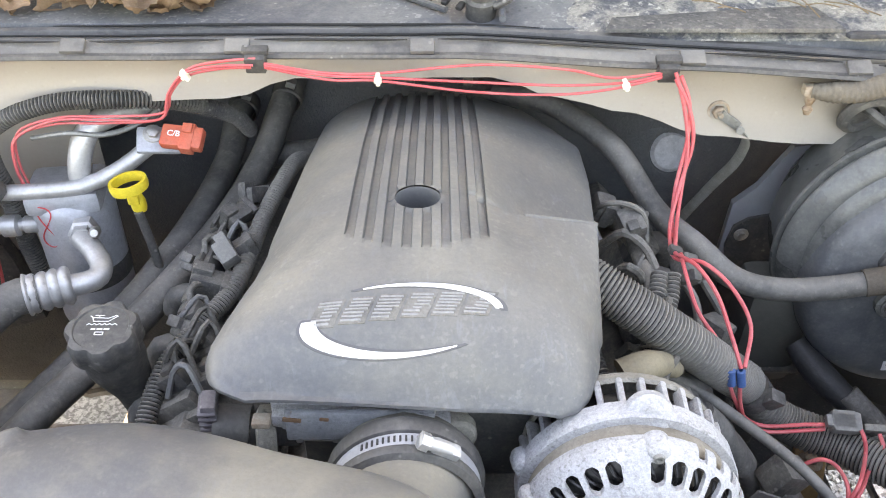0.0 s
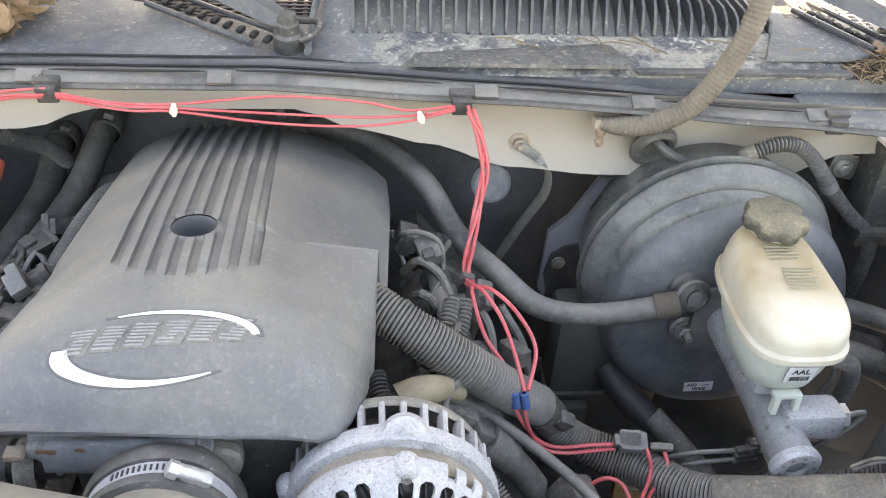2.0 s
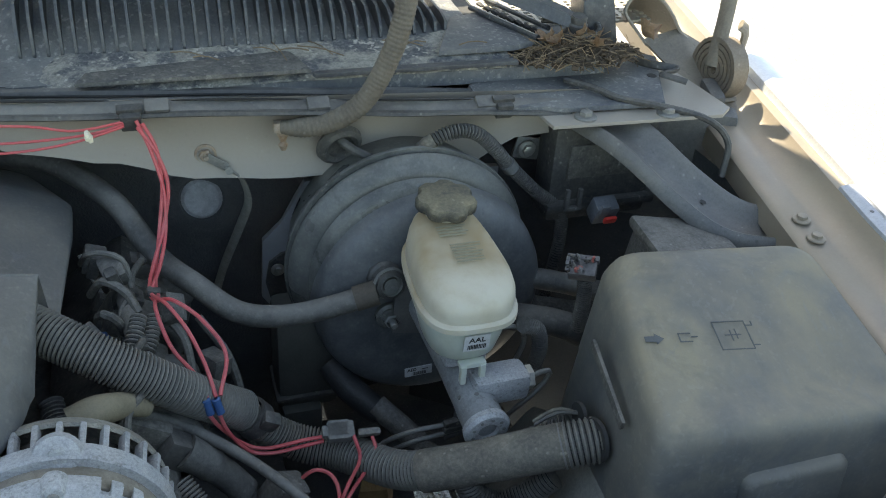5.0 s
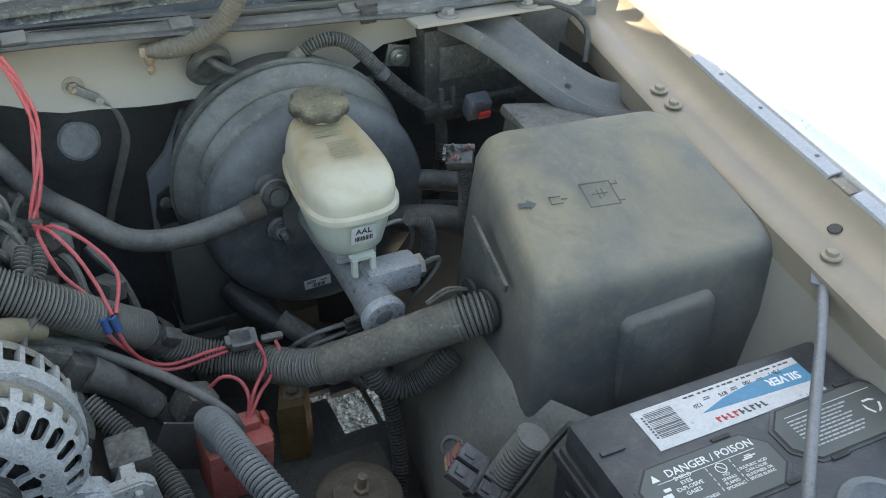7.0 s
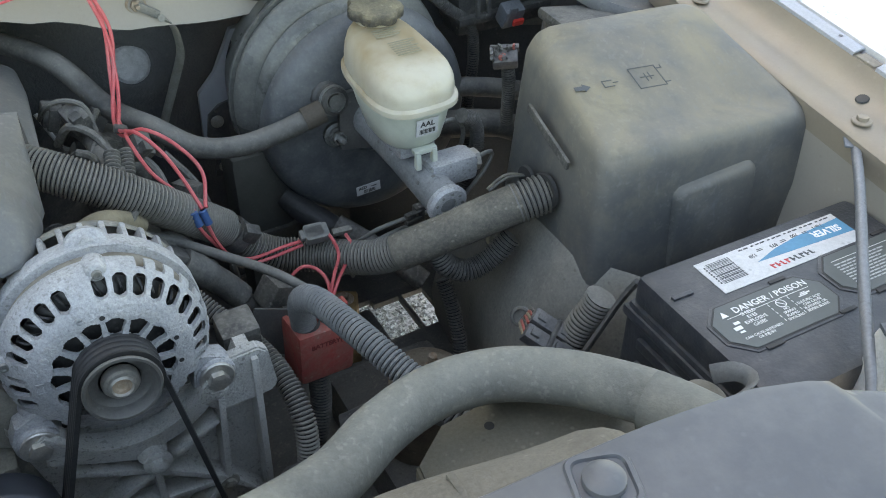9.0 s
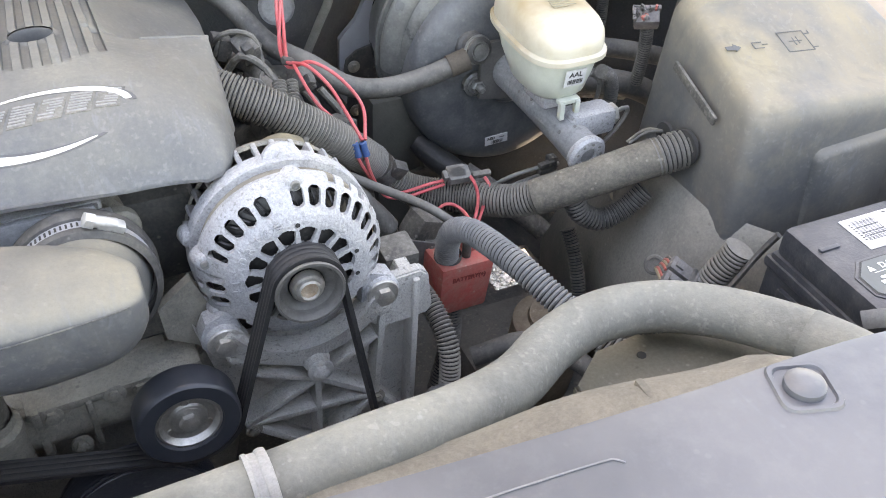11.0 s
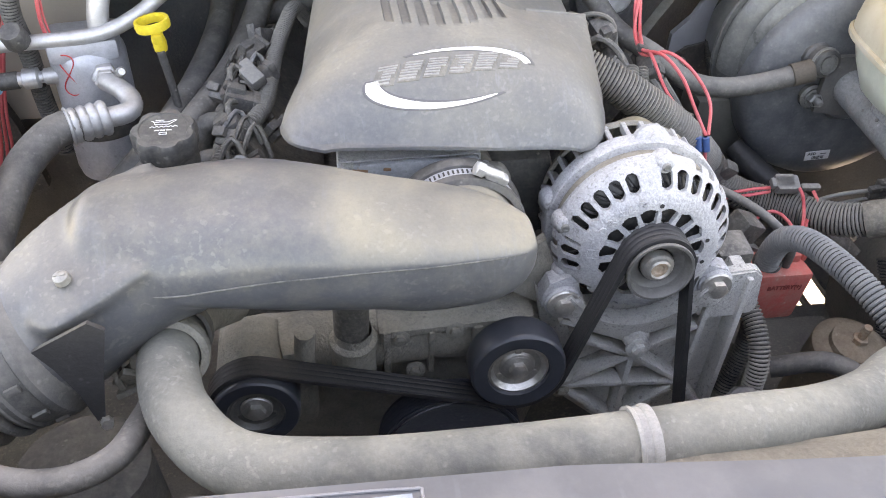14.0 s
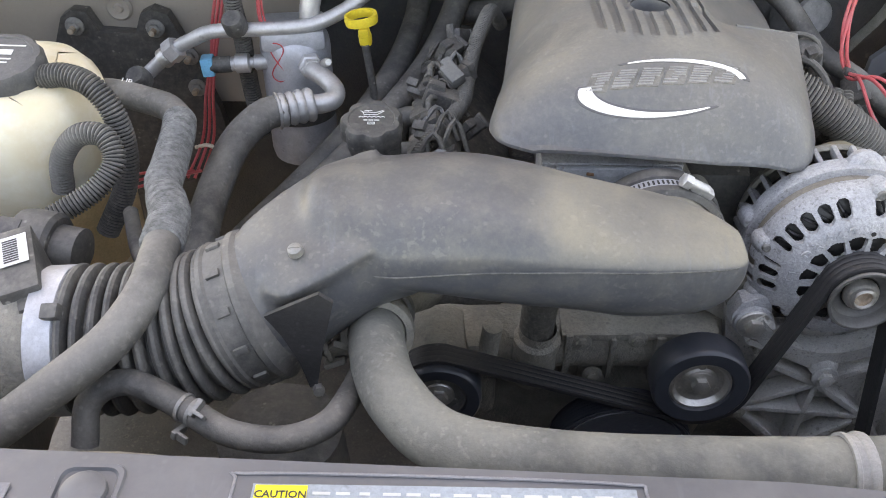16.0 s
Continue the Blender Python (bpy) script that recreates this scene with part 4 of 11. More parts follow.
solo("inner_fender", bm, M["paint"], "shaded beige inner fender on the far side", "inner fender", kind="structure")
bm = bmesh.new()
for x0, x1, y0, y1 in ((-1.5, 0.10, 0.0, 0.985), (-1.5, -0.655, 0.985, 1.80), (-0.535, 0.10, 0.985, 1.80), (-0.655, -0.535, 1.055, 1.80)):
    sheet(bm, [[(x0 + (x1 - x0) * i / 6, y0 + (y1 - y0) * j / 4, 0.46 + 0.012 * noise.noise((i * 0.7, j * 0.7, x0))) for i in range(7)] for j in range(5)], 0.01)
solo("splash_shield", bm, M["chassis"], "dark plastic splash shield with a gap to the sunlit ground", "splash shield", kind="structure")


# ---- engine cover ----
def lerp_table(t, x):
    if x <= t[0][0]:
        return t[0][1]
    for (a, va), (b, vb) in zip(t, t[1:]):
        if x <= b:
            f = (x - a) / (b - a)
            return va + (vb - va) * f
    return t[-1][1]


def smooth_table(t, x):
    return (lerp_table(t, x - 0.006) + 2 * lerp_table(t, x) + lerp_table(t, x + 0.006)) / 4


C_TOP = [(0.430, 1.113), (0.434, 1.126), (0.448, 1.151), (0.468, 1.172), (0.50, 1.184), (0.55, 1.188), (0.62, 1.183), (0.72, 1.170), (0.82, 1.150), (0.885, 1.132), (0.902, 1.105)]
C_LOW = [(0.430, 1.110), (0.45, 1.110), (0.50, 1.104), (0.56, 1.092), (0.612, 1.092), (0.62, 1.100), (0.75, 1.100), (0.902, 1.098)]
C_LEFT = [(0.430, -0.135), (0.436, -0.158), (0.448, -0.172), (0.47, -0.179), (0.54, -0.172), (0.62, -0.158), (0.77, -0.143), (0.85, -0.133), (0.885, -0.115), (0.902, -0.085)]
C_RIGHT = [(0.430, 0.084), (0.436, 0.100), (0.448, 0.109), (0.47, 0.1180), (0.487, 0.1225), (0.507, 0.1240), (0.511, 0.1275), (0.54, 0.1290), (0.615, 0.1325), (0.618, 0.141), (0.75, 0.148), (0.81, 0.146), (0.85, 0.122), (0.885, 0.10), (0.902, 0.07)]


def cover_z(x, y):
    """Height of the cover's skin."""
    zt, zl = smooth_table(C_TOP, y), smooth_table(C_LOW, y)
    xl, xr = smooth_table(C_LEFT, y), lerp_table(C_RIGHT, y)
    # the front lip climbs towards the far corner
    zl += 0.017 * max(0.0, min(1.0, (0.07 - x) / 0.20)) * max(0.0, min(1.0, (0.56 - y) / 0.08))
    zt = max(zt, zl + 0.003)
    c = -0.02
    u = (x - c) / (xr - c) if x > c else (c - x) / (c - xl)
    u = min(1.0, abs(u))
    right = x > c
    p = 3.0 if (right and y < 0.615) else (2.3 if right else 2.6)
    k = (1 - u ** p) ** (1 / 1.7)
    if right and y >= 0.615:
        k *= 1 - 0.92 * max(0, (u - 0.32) / 0.68) ** 0.9 * max(0.35, 1 - (y - 0.615) / 0.30)
    z = zl + (zt - zl) * k * (1 - 0.035 * u * u)
    if right and y < 0.615:
        # towards its rear edge the flap over the loom flattens into a shallow slope
        w = max(0.0, min(1.0, (y - 0.507) / 0.105))
        s = max(0.0, min(1.0, (x - 0.005) / 0.065))
        flap = zt - 0.026 * s * s * (3 - 2 * s) - 0.008 * max(0.0, (x - 0.07) / 0.062)
        z += (flap - z) * w ** 0.8
    return z


RIBS = [-0.0735 + 0.0152 * i for i in range(8)]


def rib_on(x, y):
    """Grooves start along an arc and run to the rear edge."""
    return max(0.0, min(1, (y - 0.530 - 0.022 * ((x + 0.0205) / 0.055) ** 2) / 0.010)) if y < 0.889 else 0.0


def engine_cover():
    cov = thing("engine_cover", (-0.02, 0.65, 1.1), "dusty dark grey plastic engine cover with ribs and emblem", "engine cover")
    bm = bmesh.new()
    ys = [0.430, 0.431, 0.4325, 0.4345, 0.437] + [0.441 + 0.007 * i for i in range(24)] + [0.6115, 0.6125, 0.617] + [0.622 + 0.007 * i for i in range(38)] + [0.888, 0.895, 0.900, 0.902]
    ys = sorted(set(round(y, 4) for y in ys + [0.578 + 0.0018 * i for i in range(31)]))
    inner = []
    for g in RIBS:
        inner += [g - 0.0043, g - 0.0031, g, g + 0.0031, g + 0.0043, g + 0.0076]
    inner = [RIBS[0] - 0.0100] + inner
    drop = {round(g + d, 5): 1 for g in RIBS for d in (-0.0031, 0.0, 0.0031)}
    rows = []
    for y in ys:
        xl, xr = smooth_table(C_LEFT, y), lerp_table(C_RIGHT, y)
        tf = 1.0 - 0.22 * (y - 0.55)
        mid = [(-0.0205 + (c + 0.0205) * tf, drop.get(round(c, 5), 0)) for c in inner]
        lo, hi = mid[0][0], mid[-1][0]
        line = [(xl + (lo - xl) * (1 - (1 - i / 44) ** 1.8), 0) for i in range(44)] + mid + [(hi + (xr - hi) * (1 - (1 - i / 50) ** 1.8), 0) for i in range(1, 51)]
        rows.append([(x, y, cover_z(x, y) - 0.0040 * rib_on(x, y) * dr) for x, dr in line])
    sheet(bm, rows)
    hole = Vector((-0.021, 0.605))
    bmesh.ops.delete(bm, geom=[f for f in bm.faces if (f.calc_center_median().xy - hole).length < 0.0205], context="FACES")
    for v in bm.verts:
        d = v.co.xy - hole
        if v.is_boundary and d.length < 0.032:
            d = d.normalized() * 0.0192
            v.co = (hole.x + d.x, hole.y + d.y, cover_z(hole.x + d.x, hole.y + d.y) - 0.0012)
    # a turned-down skirt gives the edge its thickness
    rim = [e for e in bm.edges if e.is_boundary and (e.verts[0].co.xy - hole).length > 0.03]
    ext = bmesh.ops.extrude_edge_only(bm, edges=rim)["geom"]
    for v in ext:
        if isinstance(v, bmesh.types.BMVert):
            v.co.z -= 0.003
    part("shell", bm, M["cover"], cov, sharp=34)
    bm = bmesh.new()
    zt = cover_z(hole.x, hole.y)
    lathe(bm, [(0.0200, -0.0035), (0.0192, -0.0030), (0.0186, -0.006), (0.0176, -0.05), (0, -0.051)], axis((hole.x, hole.y, zt), (0, 0.06, 1)), 40)
    part("hole_cup", bm, M["cover"], cov, "round recess in the cover")
    for x in (-0.037, 0.028):
        bm = bmesh.new()
        cuboid(bm, (0.010, 0.016, 0.016), pose(x, 0.898, 1.142, 12), 0.002)
        part("tab", bm, M["black"], cov)
    # raised flap over the harness
    bm = bmesh.new()
    tube(bm, [(x, 0.6130, cover_z(x, 0.609) - 0.0010) for x in [0.070 + 0.063 * k / 12 for k in range(13)]], 0.0022, 8, 0.004)
    part("flap_edge", bm, M["cover"], cov)

    # emblem: oval recess, two crescents, a slanted row of striped blocks
    def on(x, y, d):
        return Vector((x, y, cover_z(x, y) + d))

    def patch(name, outline_pairs, d, material, th=0.0012):
        bm2 = bmesh.new()
        rows2 = []
        for (ax, ay), (bx, by) in outline_pairs:
            rows2.append([on(ax + (bx - ax) * k / 4, ay + (by - ay) * k / 4, d) for k in range(5)])
        sheet(bm2, rows2, th)
        return part(name, bm2, material, cov)
    EX, EY = -0.0300, 0.4735
    rx, ry, tilt = 0.0735, 0.0200, radians(3.5)

    def oval(a, s=1.0):
        x, y = rx * s * math.cos(a), ry * s * math.sin(a) - (0.005 if a > math.pi * 0.75 else 0.0)
        return EX + x * math.cos(tilt) - y * math.sin(tilt), EY + x * math.sin(tilt) + y * math.cos(tilt)
    # recess outlines follow each crescent
    steps = [i / 24 for i in range(25)]
    lower = [(radians(168 + 134 * s), s) for s in steps]
    patch("recess", [(oval(a, 1.035), oval(a, 0.99 - 0.24 * math.sin(math.pi * min(1, 0.12 + s * 0.9)) ** 0.7)) for a, s in [(radians(162 + 146 * s), s) for s in steps]], 0.0006, M["groove"])
    patch("crescent", [(oval(a, 1.0), oval(a, 0.985 - 0.17 * math.sin(math.pi * min(1, 0.16 + s * 0.84)) ** 0.7 * (1.25 - 0.55 * s))) for a, s in lower], 0.0012, M["white"])
    patch("recess", [(oval(a, 1.05), oval(a, 0.98 - 0.15 * math.sin(math.pi * s))) for a, s in [(radians(118 - 122 * s), s) for s in steps]], 0.0006, M["groove"])
    patch("crescent", [(oval(a, 1.0), oval(a, 0.985 - 0.13 * math.sin(math.pi * min(1, 0.05 + s * 0.8)))) for a, s in [(radians(112 - 112 * s), s) for s in steps]], 0.0012, M["white"])
    # six slanted blocks, each with fine raised stripes
    CUT = [(0, 0.16), (0.12, 0.1), (0, 0.22), (0.05, 0.28), (0, 0.08), (0.10, 0.05)]
    for k in range(6):
        bx = EX - 0.054 + k * 0.0222
        by = EY + 0.0035 + (bx - EX) * math.tan(tilt)
        bm2 = bmesh.new()
        sheet(bm2, [[on(bx + yy2 * 0.45 - 0.0096 + 0.0192 * q / 4, by + yy2, 0.0005) for q in range(5)] for yy2 in (-0.0092, -0.0045, 0, 0.0045, 0.0095)], 0.001)
        ground_ = part("block_ground", bm2, M["coverlow"], cov)
        for r in range(7):
            yy = by - 0.0080 + r * 0.00245
            x0, w = bx + (yy - by) * 0.45 - 0.0085, 0.0165
            lo_, hi_ = (CUT[k][0] * (r > 3) + 0.34 * (r in (2, 3, 4) and k in (0, 3, 5)), 1 - CUT[k][1] * (r < 3))
            bm2 = bmesh.new()
            sheet(bm2, [[on(x0 + w * (lo_ + (hi_ - lo_) * q / 3), yy + e, 0.0012) for q in range(4)] for e in (0, 0.0012)], 0.001)
            part("stripe", bm2, M["stripe"], ground_)
    return cov


engine_cover()


# ---- intake duct with bellows and air meter ----
def sring(c, ax_y, ax_z, p, n=40, low=None):
    """Superellipse section in the yz directions about c; low: flatter lower half."""
    out = []
    for k in range(n):
        a = 2 * math.pi * k / n
        ca, sa = math.cos(a), math.sin(a)
        y = math.copysign(abs(ca) ** (2 / p), ca) * ax_y
        z = math.copysign(abs(sa) ** (2 / p), sa) * (ax_z if sa > 0 else (low or ax_z))
        out.append(Vector((c[0], c[1] + y, c[2] + z)))
    return out


def intake_duct():
    d = thing("intake_duct", (-0.15, 0.30, 1.06), "dusty grey moulded plastic air intake duct with seam", "intake duct")
    # stations: x, front edge, rear edge, seam height, rise, drop
    st = [(-0.326, 0.292, 0.364, 1.120, 0.034, 0.024), (-0.312, 0.279, 0.378, 1.124, 0.042, 0.030), (-0.285, 0.273, 0.390, 1.122, 0.047, 0.028), (-0.255, 0.271, 0.398, 1.120, 0.049, 0.028), (-0.225, 0.270, 0.400, 1.123, 0.048, 0.038), (-0.19, 0.269, 0.398, 1.127, 0.044, 0.050),
          (-0.15, 0.268, 0.390, 1.129, 0.037, 0.058), (-0.11, 0.268, 0.379, 1.130, 0.029, 0.062), (-0.075, 0.268, 0.372, 1.130, 0.023, 0.068), (-0.045, 0.270, 0.366, 1.130, 0.017, 0.067), (-0.020, 0.273, 0.357, 1.129, 0.012, 0.062), (0.0, 0.279, 0.344, 1.127, 0.007, 0.048), (0.012, 0.289, 0.330, 1.125, 0.003, 0.026)]
    fine = []
    for k in range(len(st) - 1):
        for q in range(5):
            a_, b_, c_, d_ = st[max(0, k - 1)], st[k], st[k + 1], st[min(len(st) - 1, k + 2)]
            u = q / 5
            fine.append([0.5 * (2 * y1 + (y2 - y0) * u + (2 * y0 - 5 * y1 + 4 * y2 - y3) * u * u + (3 * y1 - y0 - 3 * y2 + y3) * u ** 3) for y0, y1, y2, y3 in zip(a_, b_, c_, d_)])
    fine.append(list(st[-1]))
    rings = []
    for x, f0, r0, z, up, dn in fine:
        ring = []
        cy, b = (f0 + r0) / 2, (r0 - f0) / 2
        for k in range(56):
            an = 2 * math.pi * k / 56
            c, s = math.cos(an), math.sin(an)
            yy = math.copysign(abs(c) ** (2 / 2.3), c) * b
            # upper half leans its crest to the rear, lower half bulges forward
            zz = math.copysign(abs(s) ** (2 / (2.2 if s > 0 else 2.6)), s) * (up if s > 0 else dn)
            yy += (-0.006 * (-s) ** 1.5 if s < 0 else 0.006 * s)
            # the rear edge hangs lower than the seam in front
            ring.append((x, cy + yy + 0.004 * max(0.0, c), z + zz - 0.014 * max(0.0, c) ** 1.3))
        rings.append(ring)
    bm = loft(bmesh.new(), rings)
    # the neck towards the bellows and its flat brow run into the body in one moulding
    tube(bm, [(-0.245, 0.322, 1.116), (-0.285, 0.315, 1.110), (-0.315, 0.306, 1.098), (-0.342, 0.297, 1.084), (-0.368, 0.288, 1.069)], lambda s: 0.044 + 0.0145 * s, 40, 0.006)
    brow = []
    for u in range(11):
        f = u / 10
        rnd = 0.020 * max(0, (f - 0.6) / 0.4) ** 2
        a0, b0 = Vector((-0.270, 0.376, 1.166)) * (1 - f) ** 2 + Vector((-0.330, 0.354, 1.160)) * 2 * f * (1 - f) + Vector((-0.374, 0.316, 1.130)) * f * f, Vector((-0.268, 0.272, 1.143)).lerp(Vector((-0.345, 0.230 + rnd, 1.121)), f)
        top_ = [a0.lerp(b0, v / 10) + Vector((0, 0, 0.007 * math.sin(math.pi * v / 10))) for v in range(11)]
        brow.append(top_ + [p + Vector((0, 0.004, -0.012)) for p in reversed(top_)])
    loft(bm, brow)
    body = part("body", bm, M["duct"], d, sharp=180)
    rm = body.modifiers.new("one skin", "REMESH")
    rm.mode, rm.voxel_size, rm.use_smooth_shade = "VOXEL", 0.0028, True
    sm_ = body.modifiers.new("soft", "SMOOTH")
    sm_.factor, sm_.iterations = 0.5, 12
    bm = bmesh.new()
    tube(bm, [(x, f0 - 0.0002, z - 0.0005) for x, f0, r0, z, up, dn in st[2:-1]], 0.0007, 6, 0.005)
    part("seam", bm, M["conduitb"], d)
    bm = bmesh.new()
    sm = axis((-0.3225, 0.2720, 1.1435), (-0.15, -0.25, 1))
    lathe(bm, [(0, 0.0045), (0.003, 0.0044), (0.0052, 0.003), (0.0058, -0.002)], sm, 18)
    cuboid(bm, (0.008, 0.0012, 0.0012), sm @ pose(0, 0, 0.0044), 0)
    part("screw", bm, M["greysteel"], d)
    bm = bmesh.new()
    prism(bm, [(-0.020, -0.002), (0.020, 0.020), (0.030, 0.012), (0.020, -0.030), (0.012, -0.072), (0.006, -0.076), (0.000, -0.046), (-0.010, -0.020)], 0.005, Matrix(((1, 0, 0, -0.322), (0, 0, 1, 0.232), (0, 1, 0, 1.118), (0, 0, 0, 1))), 0.003)
    # belt black instead of duct grey: the foot's shadow is put into its colour
    part("foot", bm, M["belt"], d)
    bm = lathe(bmesh.new(), [(0.0045, 0), (0.0045, 0.006), (0, 0.006)], axis((-0.310, 0.232, 1.042), (0.3, -1, 0.2)), 6)
    part("foot_screw", bm, M["steel"], d)
    # collar towards the bellows
    a = axis((-0.352, 0.291, 1.076), (-0.90, -0.18, -0.34))
    bm = lathe(bmesh.new(), [(0.052, -0.01), (0.0585, 0.0), (0.0615, 0.003), (0.0620, 0.008), (0.0590, 0.010), (0.0590, 0.026), (0.0610, 0.028), (0.0600, 0.032), (0.054, 0.034)], a, 48)
    part("collar", bm, M["rubber"], d)
    for k in range(12):
        bm = bmesh.new()
        an = radians(30 * k + 10)
        cuboid(bm, (0.004, 0.006, 0.011), a @ Matrix.Rotation(an, 4, "Z") @ pose(0.0595, 0, 0.018), 0.001)
        part("lug", bm, M["rubber"], d)
    # neck into the throttle body
    bm = bmesh.new()
    tube(bm, [(-0.03, 0.310, 1.095), (-0.030, 0.345, 1.080), (-0.029, 0.385, 1.062), (-0.028, 0.430, 1.050)], lambda s: 0.032 + 0.022 * min(1, s * 1.15), 36, 0.005)
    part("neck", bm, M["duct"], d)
    cl = bmesh.new()
    m = axis((-0.028, 0.404, 1.054), (-0.03, 1, -0.10))
    lathe(cl, [(0.0540, -0.0055), (0.0566, -0.0055), (0.0566, 0.0055), (0.0540, 0.0055)], m, 56)
    band = part("clamp_band", cl, M["can"], d, "dull steel hose clamp band")
    bm = bmesh.new()
    cuboid(bm, (0.022, 0.011, 0.009), axis((0.002, 0.402, 1.1075), (0.5, -0.1, 0.85), (0.86, 0, -0.5)), 0.003)
    tube(bm, [(-0.012, 0.401, 1.117), (0.006, 0.401, 1.108)], 0.0050, 12)
    lathe(bm, [(0.0068, 0), (0.0068, 0.007), (0.004, 0.008), (0, 0.008)], axis((-0.010, 0.401, 1.1155), (-0.86, 0, 0.5)), 6)
    part("clamp_screw", bm, M["bright"], band)
    up_ = m.to_3x3().inverted() @ Vector((-0.35, 0, 1))
    slot0 = math.atan2(up_.y, up_.x) - radians(12)
    bm = bmesh.new()
    for k in range(11):
        an = radians(4.2 * k)
        cuboid(bm, (0.0014, 0.0016, 0.0056), m @ Matrix.Rotation(an + slot0, 4, "Z") @ pose(0.0565, 0, 0, 0, 0, 0), 0)
    part("clamp_slots", bm, M["ink"], band)
    bm = bmesh.new()
    lathe(bm, [(0.0535, 0.0055), (0.0585, 0.007), (0.0605, 0.013), (0.0595, 0.020), (0.052, 0.026)], m, 48)
    lathe(bm, [(0.0535, -0.0055), (0.0580, -0.007), (0.0590, -0.0105), (0.0575, -0.0145), (0.0525, -0.017)], m, 48)
    part("cuff", bm, M["black"], d)
    return d


intake_duct()


def bellows():
    b = thing("intake_bellows", (-0.45, 0.28, 1.03), "dusty black ribbed rubber intake bellows", "intake bellows")
    line = smooth([(-0.376, 0.286, 1.067), (-0.405, 0.281, 1.057), (-0.450, 0.275, 1.050), (-0.505, 0.271, 1.050)], 0.0016)
    part("core", tube(bmesh.new(), line, 0.050, 40, 0.004), M["rubber"], b)
    n = 11
    for k in range(n):
        i = round((k + 0.5) / n * (len(line) - 1))
        dirn = line[min(len(line) - 1, i + 1)] - line[max(0, i - 1)]
        bm = lathe(bmesh.new(), [(0.050, -0.0046), (0.0560, -0.0040), (0.0595, -0.0023), (0.0605, 0.0), (0.0595, 0.0023), (0.0560, 0.0040), (0.050, 0.0046)], axis(line[i], dirn), 44)
        part("rib", bm, M["rubber"], b)
    return b


bellows()


def air_meter():
    t = thing("air_flow_meter", (-0.55, 0.26, 1.0), "air flow meter housing with labelled black sensor", "air flow meter")
    a = axis((-0.503, 0.271, 1.050), (-1, -0.05, -0.02))
    bm = lathe(bmesh.new(), [(0.056, -0.004), (0.0595, -0.002), (0.0595, 0.018), (0.056, 0.020)], a, 40)
    part("clamp_band", bm, M["can"], t, "dull steel band")
    bm = lathe(bmesh.new(), [(0.053, 0.016), (0.056, 0.02), (0.056, 0.045), (0.053, 0.047), (0.053, 0.06), (0.060, 0.062), (0.060, 0.072), (0.054, 0.074), (0.054, 0.2)], a, 40)
    part("tube", bm, M["dirtalu"], t)
    bm = bmesh.new()
    s = axis((-0.543, 0.300, 1.092), (-0.05, -0.12, 1), (1, 0.45, 0))
    cuboid(bm, (0.030, 0.070, 0.052), s @ pose(0, -0.008, 0.0), 0.003)
    cuboid(bm, (0.022, 0.020, 0.075), s @ pose(0.006, -0.045, -0.020), 0.003)
    sens = part("sensor", bm, M["black"], t, "black sensor block")
    bm = bmesh.new()
    cuboid(bm, (0.022, 0.032, 0.0006), s @ pose(0, 0, 0.0278), 0)
    part("label", bm, M["label"], sens)
    bars("bar_code", [(-0.007, -0.013 + 0.0026 * k, 0.004, -0.0116 + 0.0026 * k) for k in range(10)], s @ pose(0, 0, 0.0282), M["ink"], sens)
    bm = bmesh.new()
    cuboid(bm, (0.014, 0.012, 0.010), axis((-0.50, 0.245, 1.105), (-0.2, -0.5, 0.9)), 0.002)
    part("tab", bm, M["black"], t)
    return t


air_meter()


def air_box():
    t = thing("air_filter_box", (-0.70, 0.30, 0.75), "dark plastic air filter box lid", "air filter box")
    bm = bmesh.new()
    cuboid(bm, (0.22, 0.30, 0.30), pose(-0.735, 0.27, 0.92, 0, 0, 8), 0.02)
    part("body", bm, M["black"], t)
    bm = bmesh.new()
    cuboid(bm, (0.23, 0.31, 0.02), pose(-0.735, 0.27, 1.02, 0, 0, 8), 0.008)
    part("flange", bm, M["black"], t)
    return t


air_box()


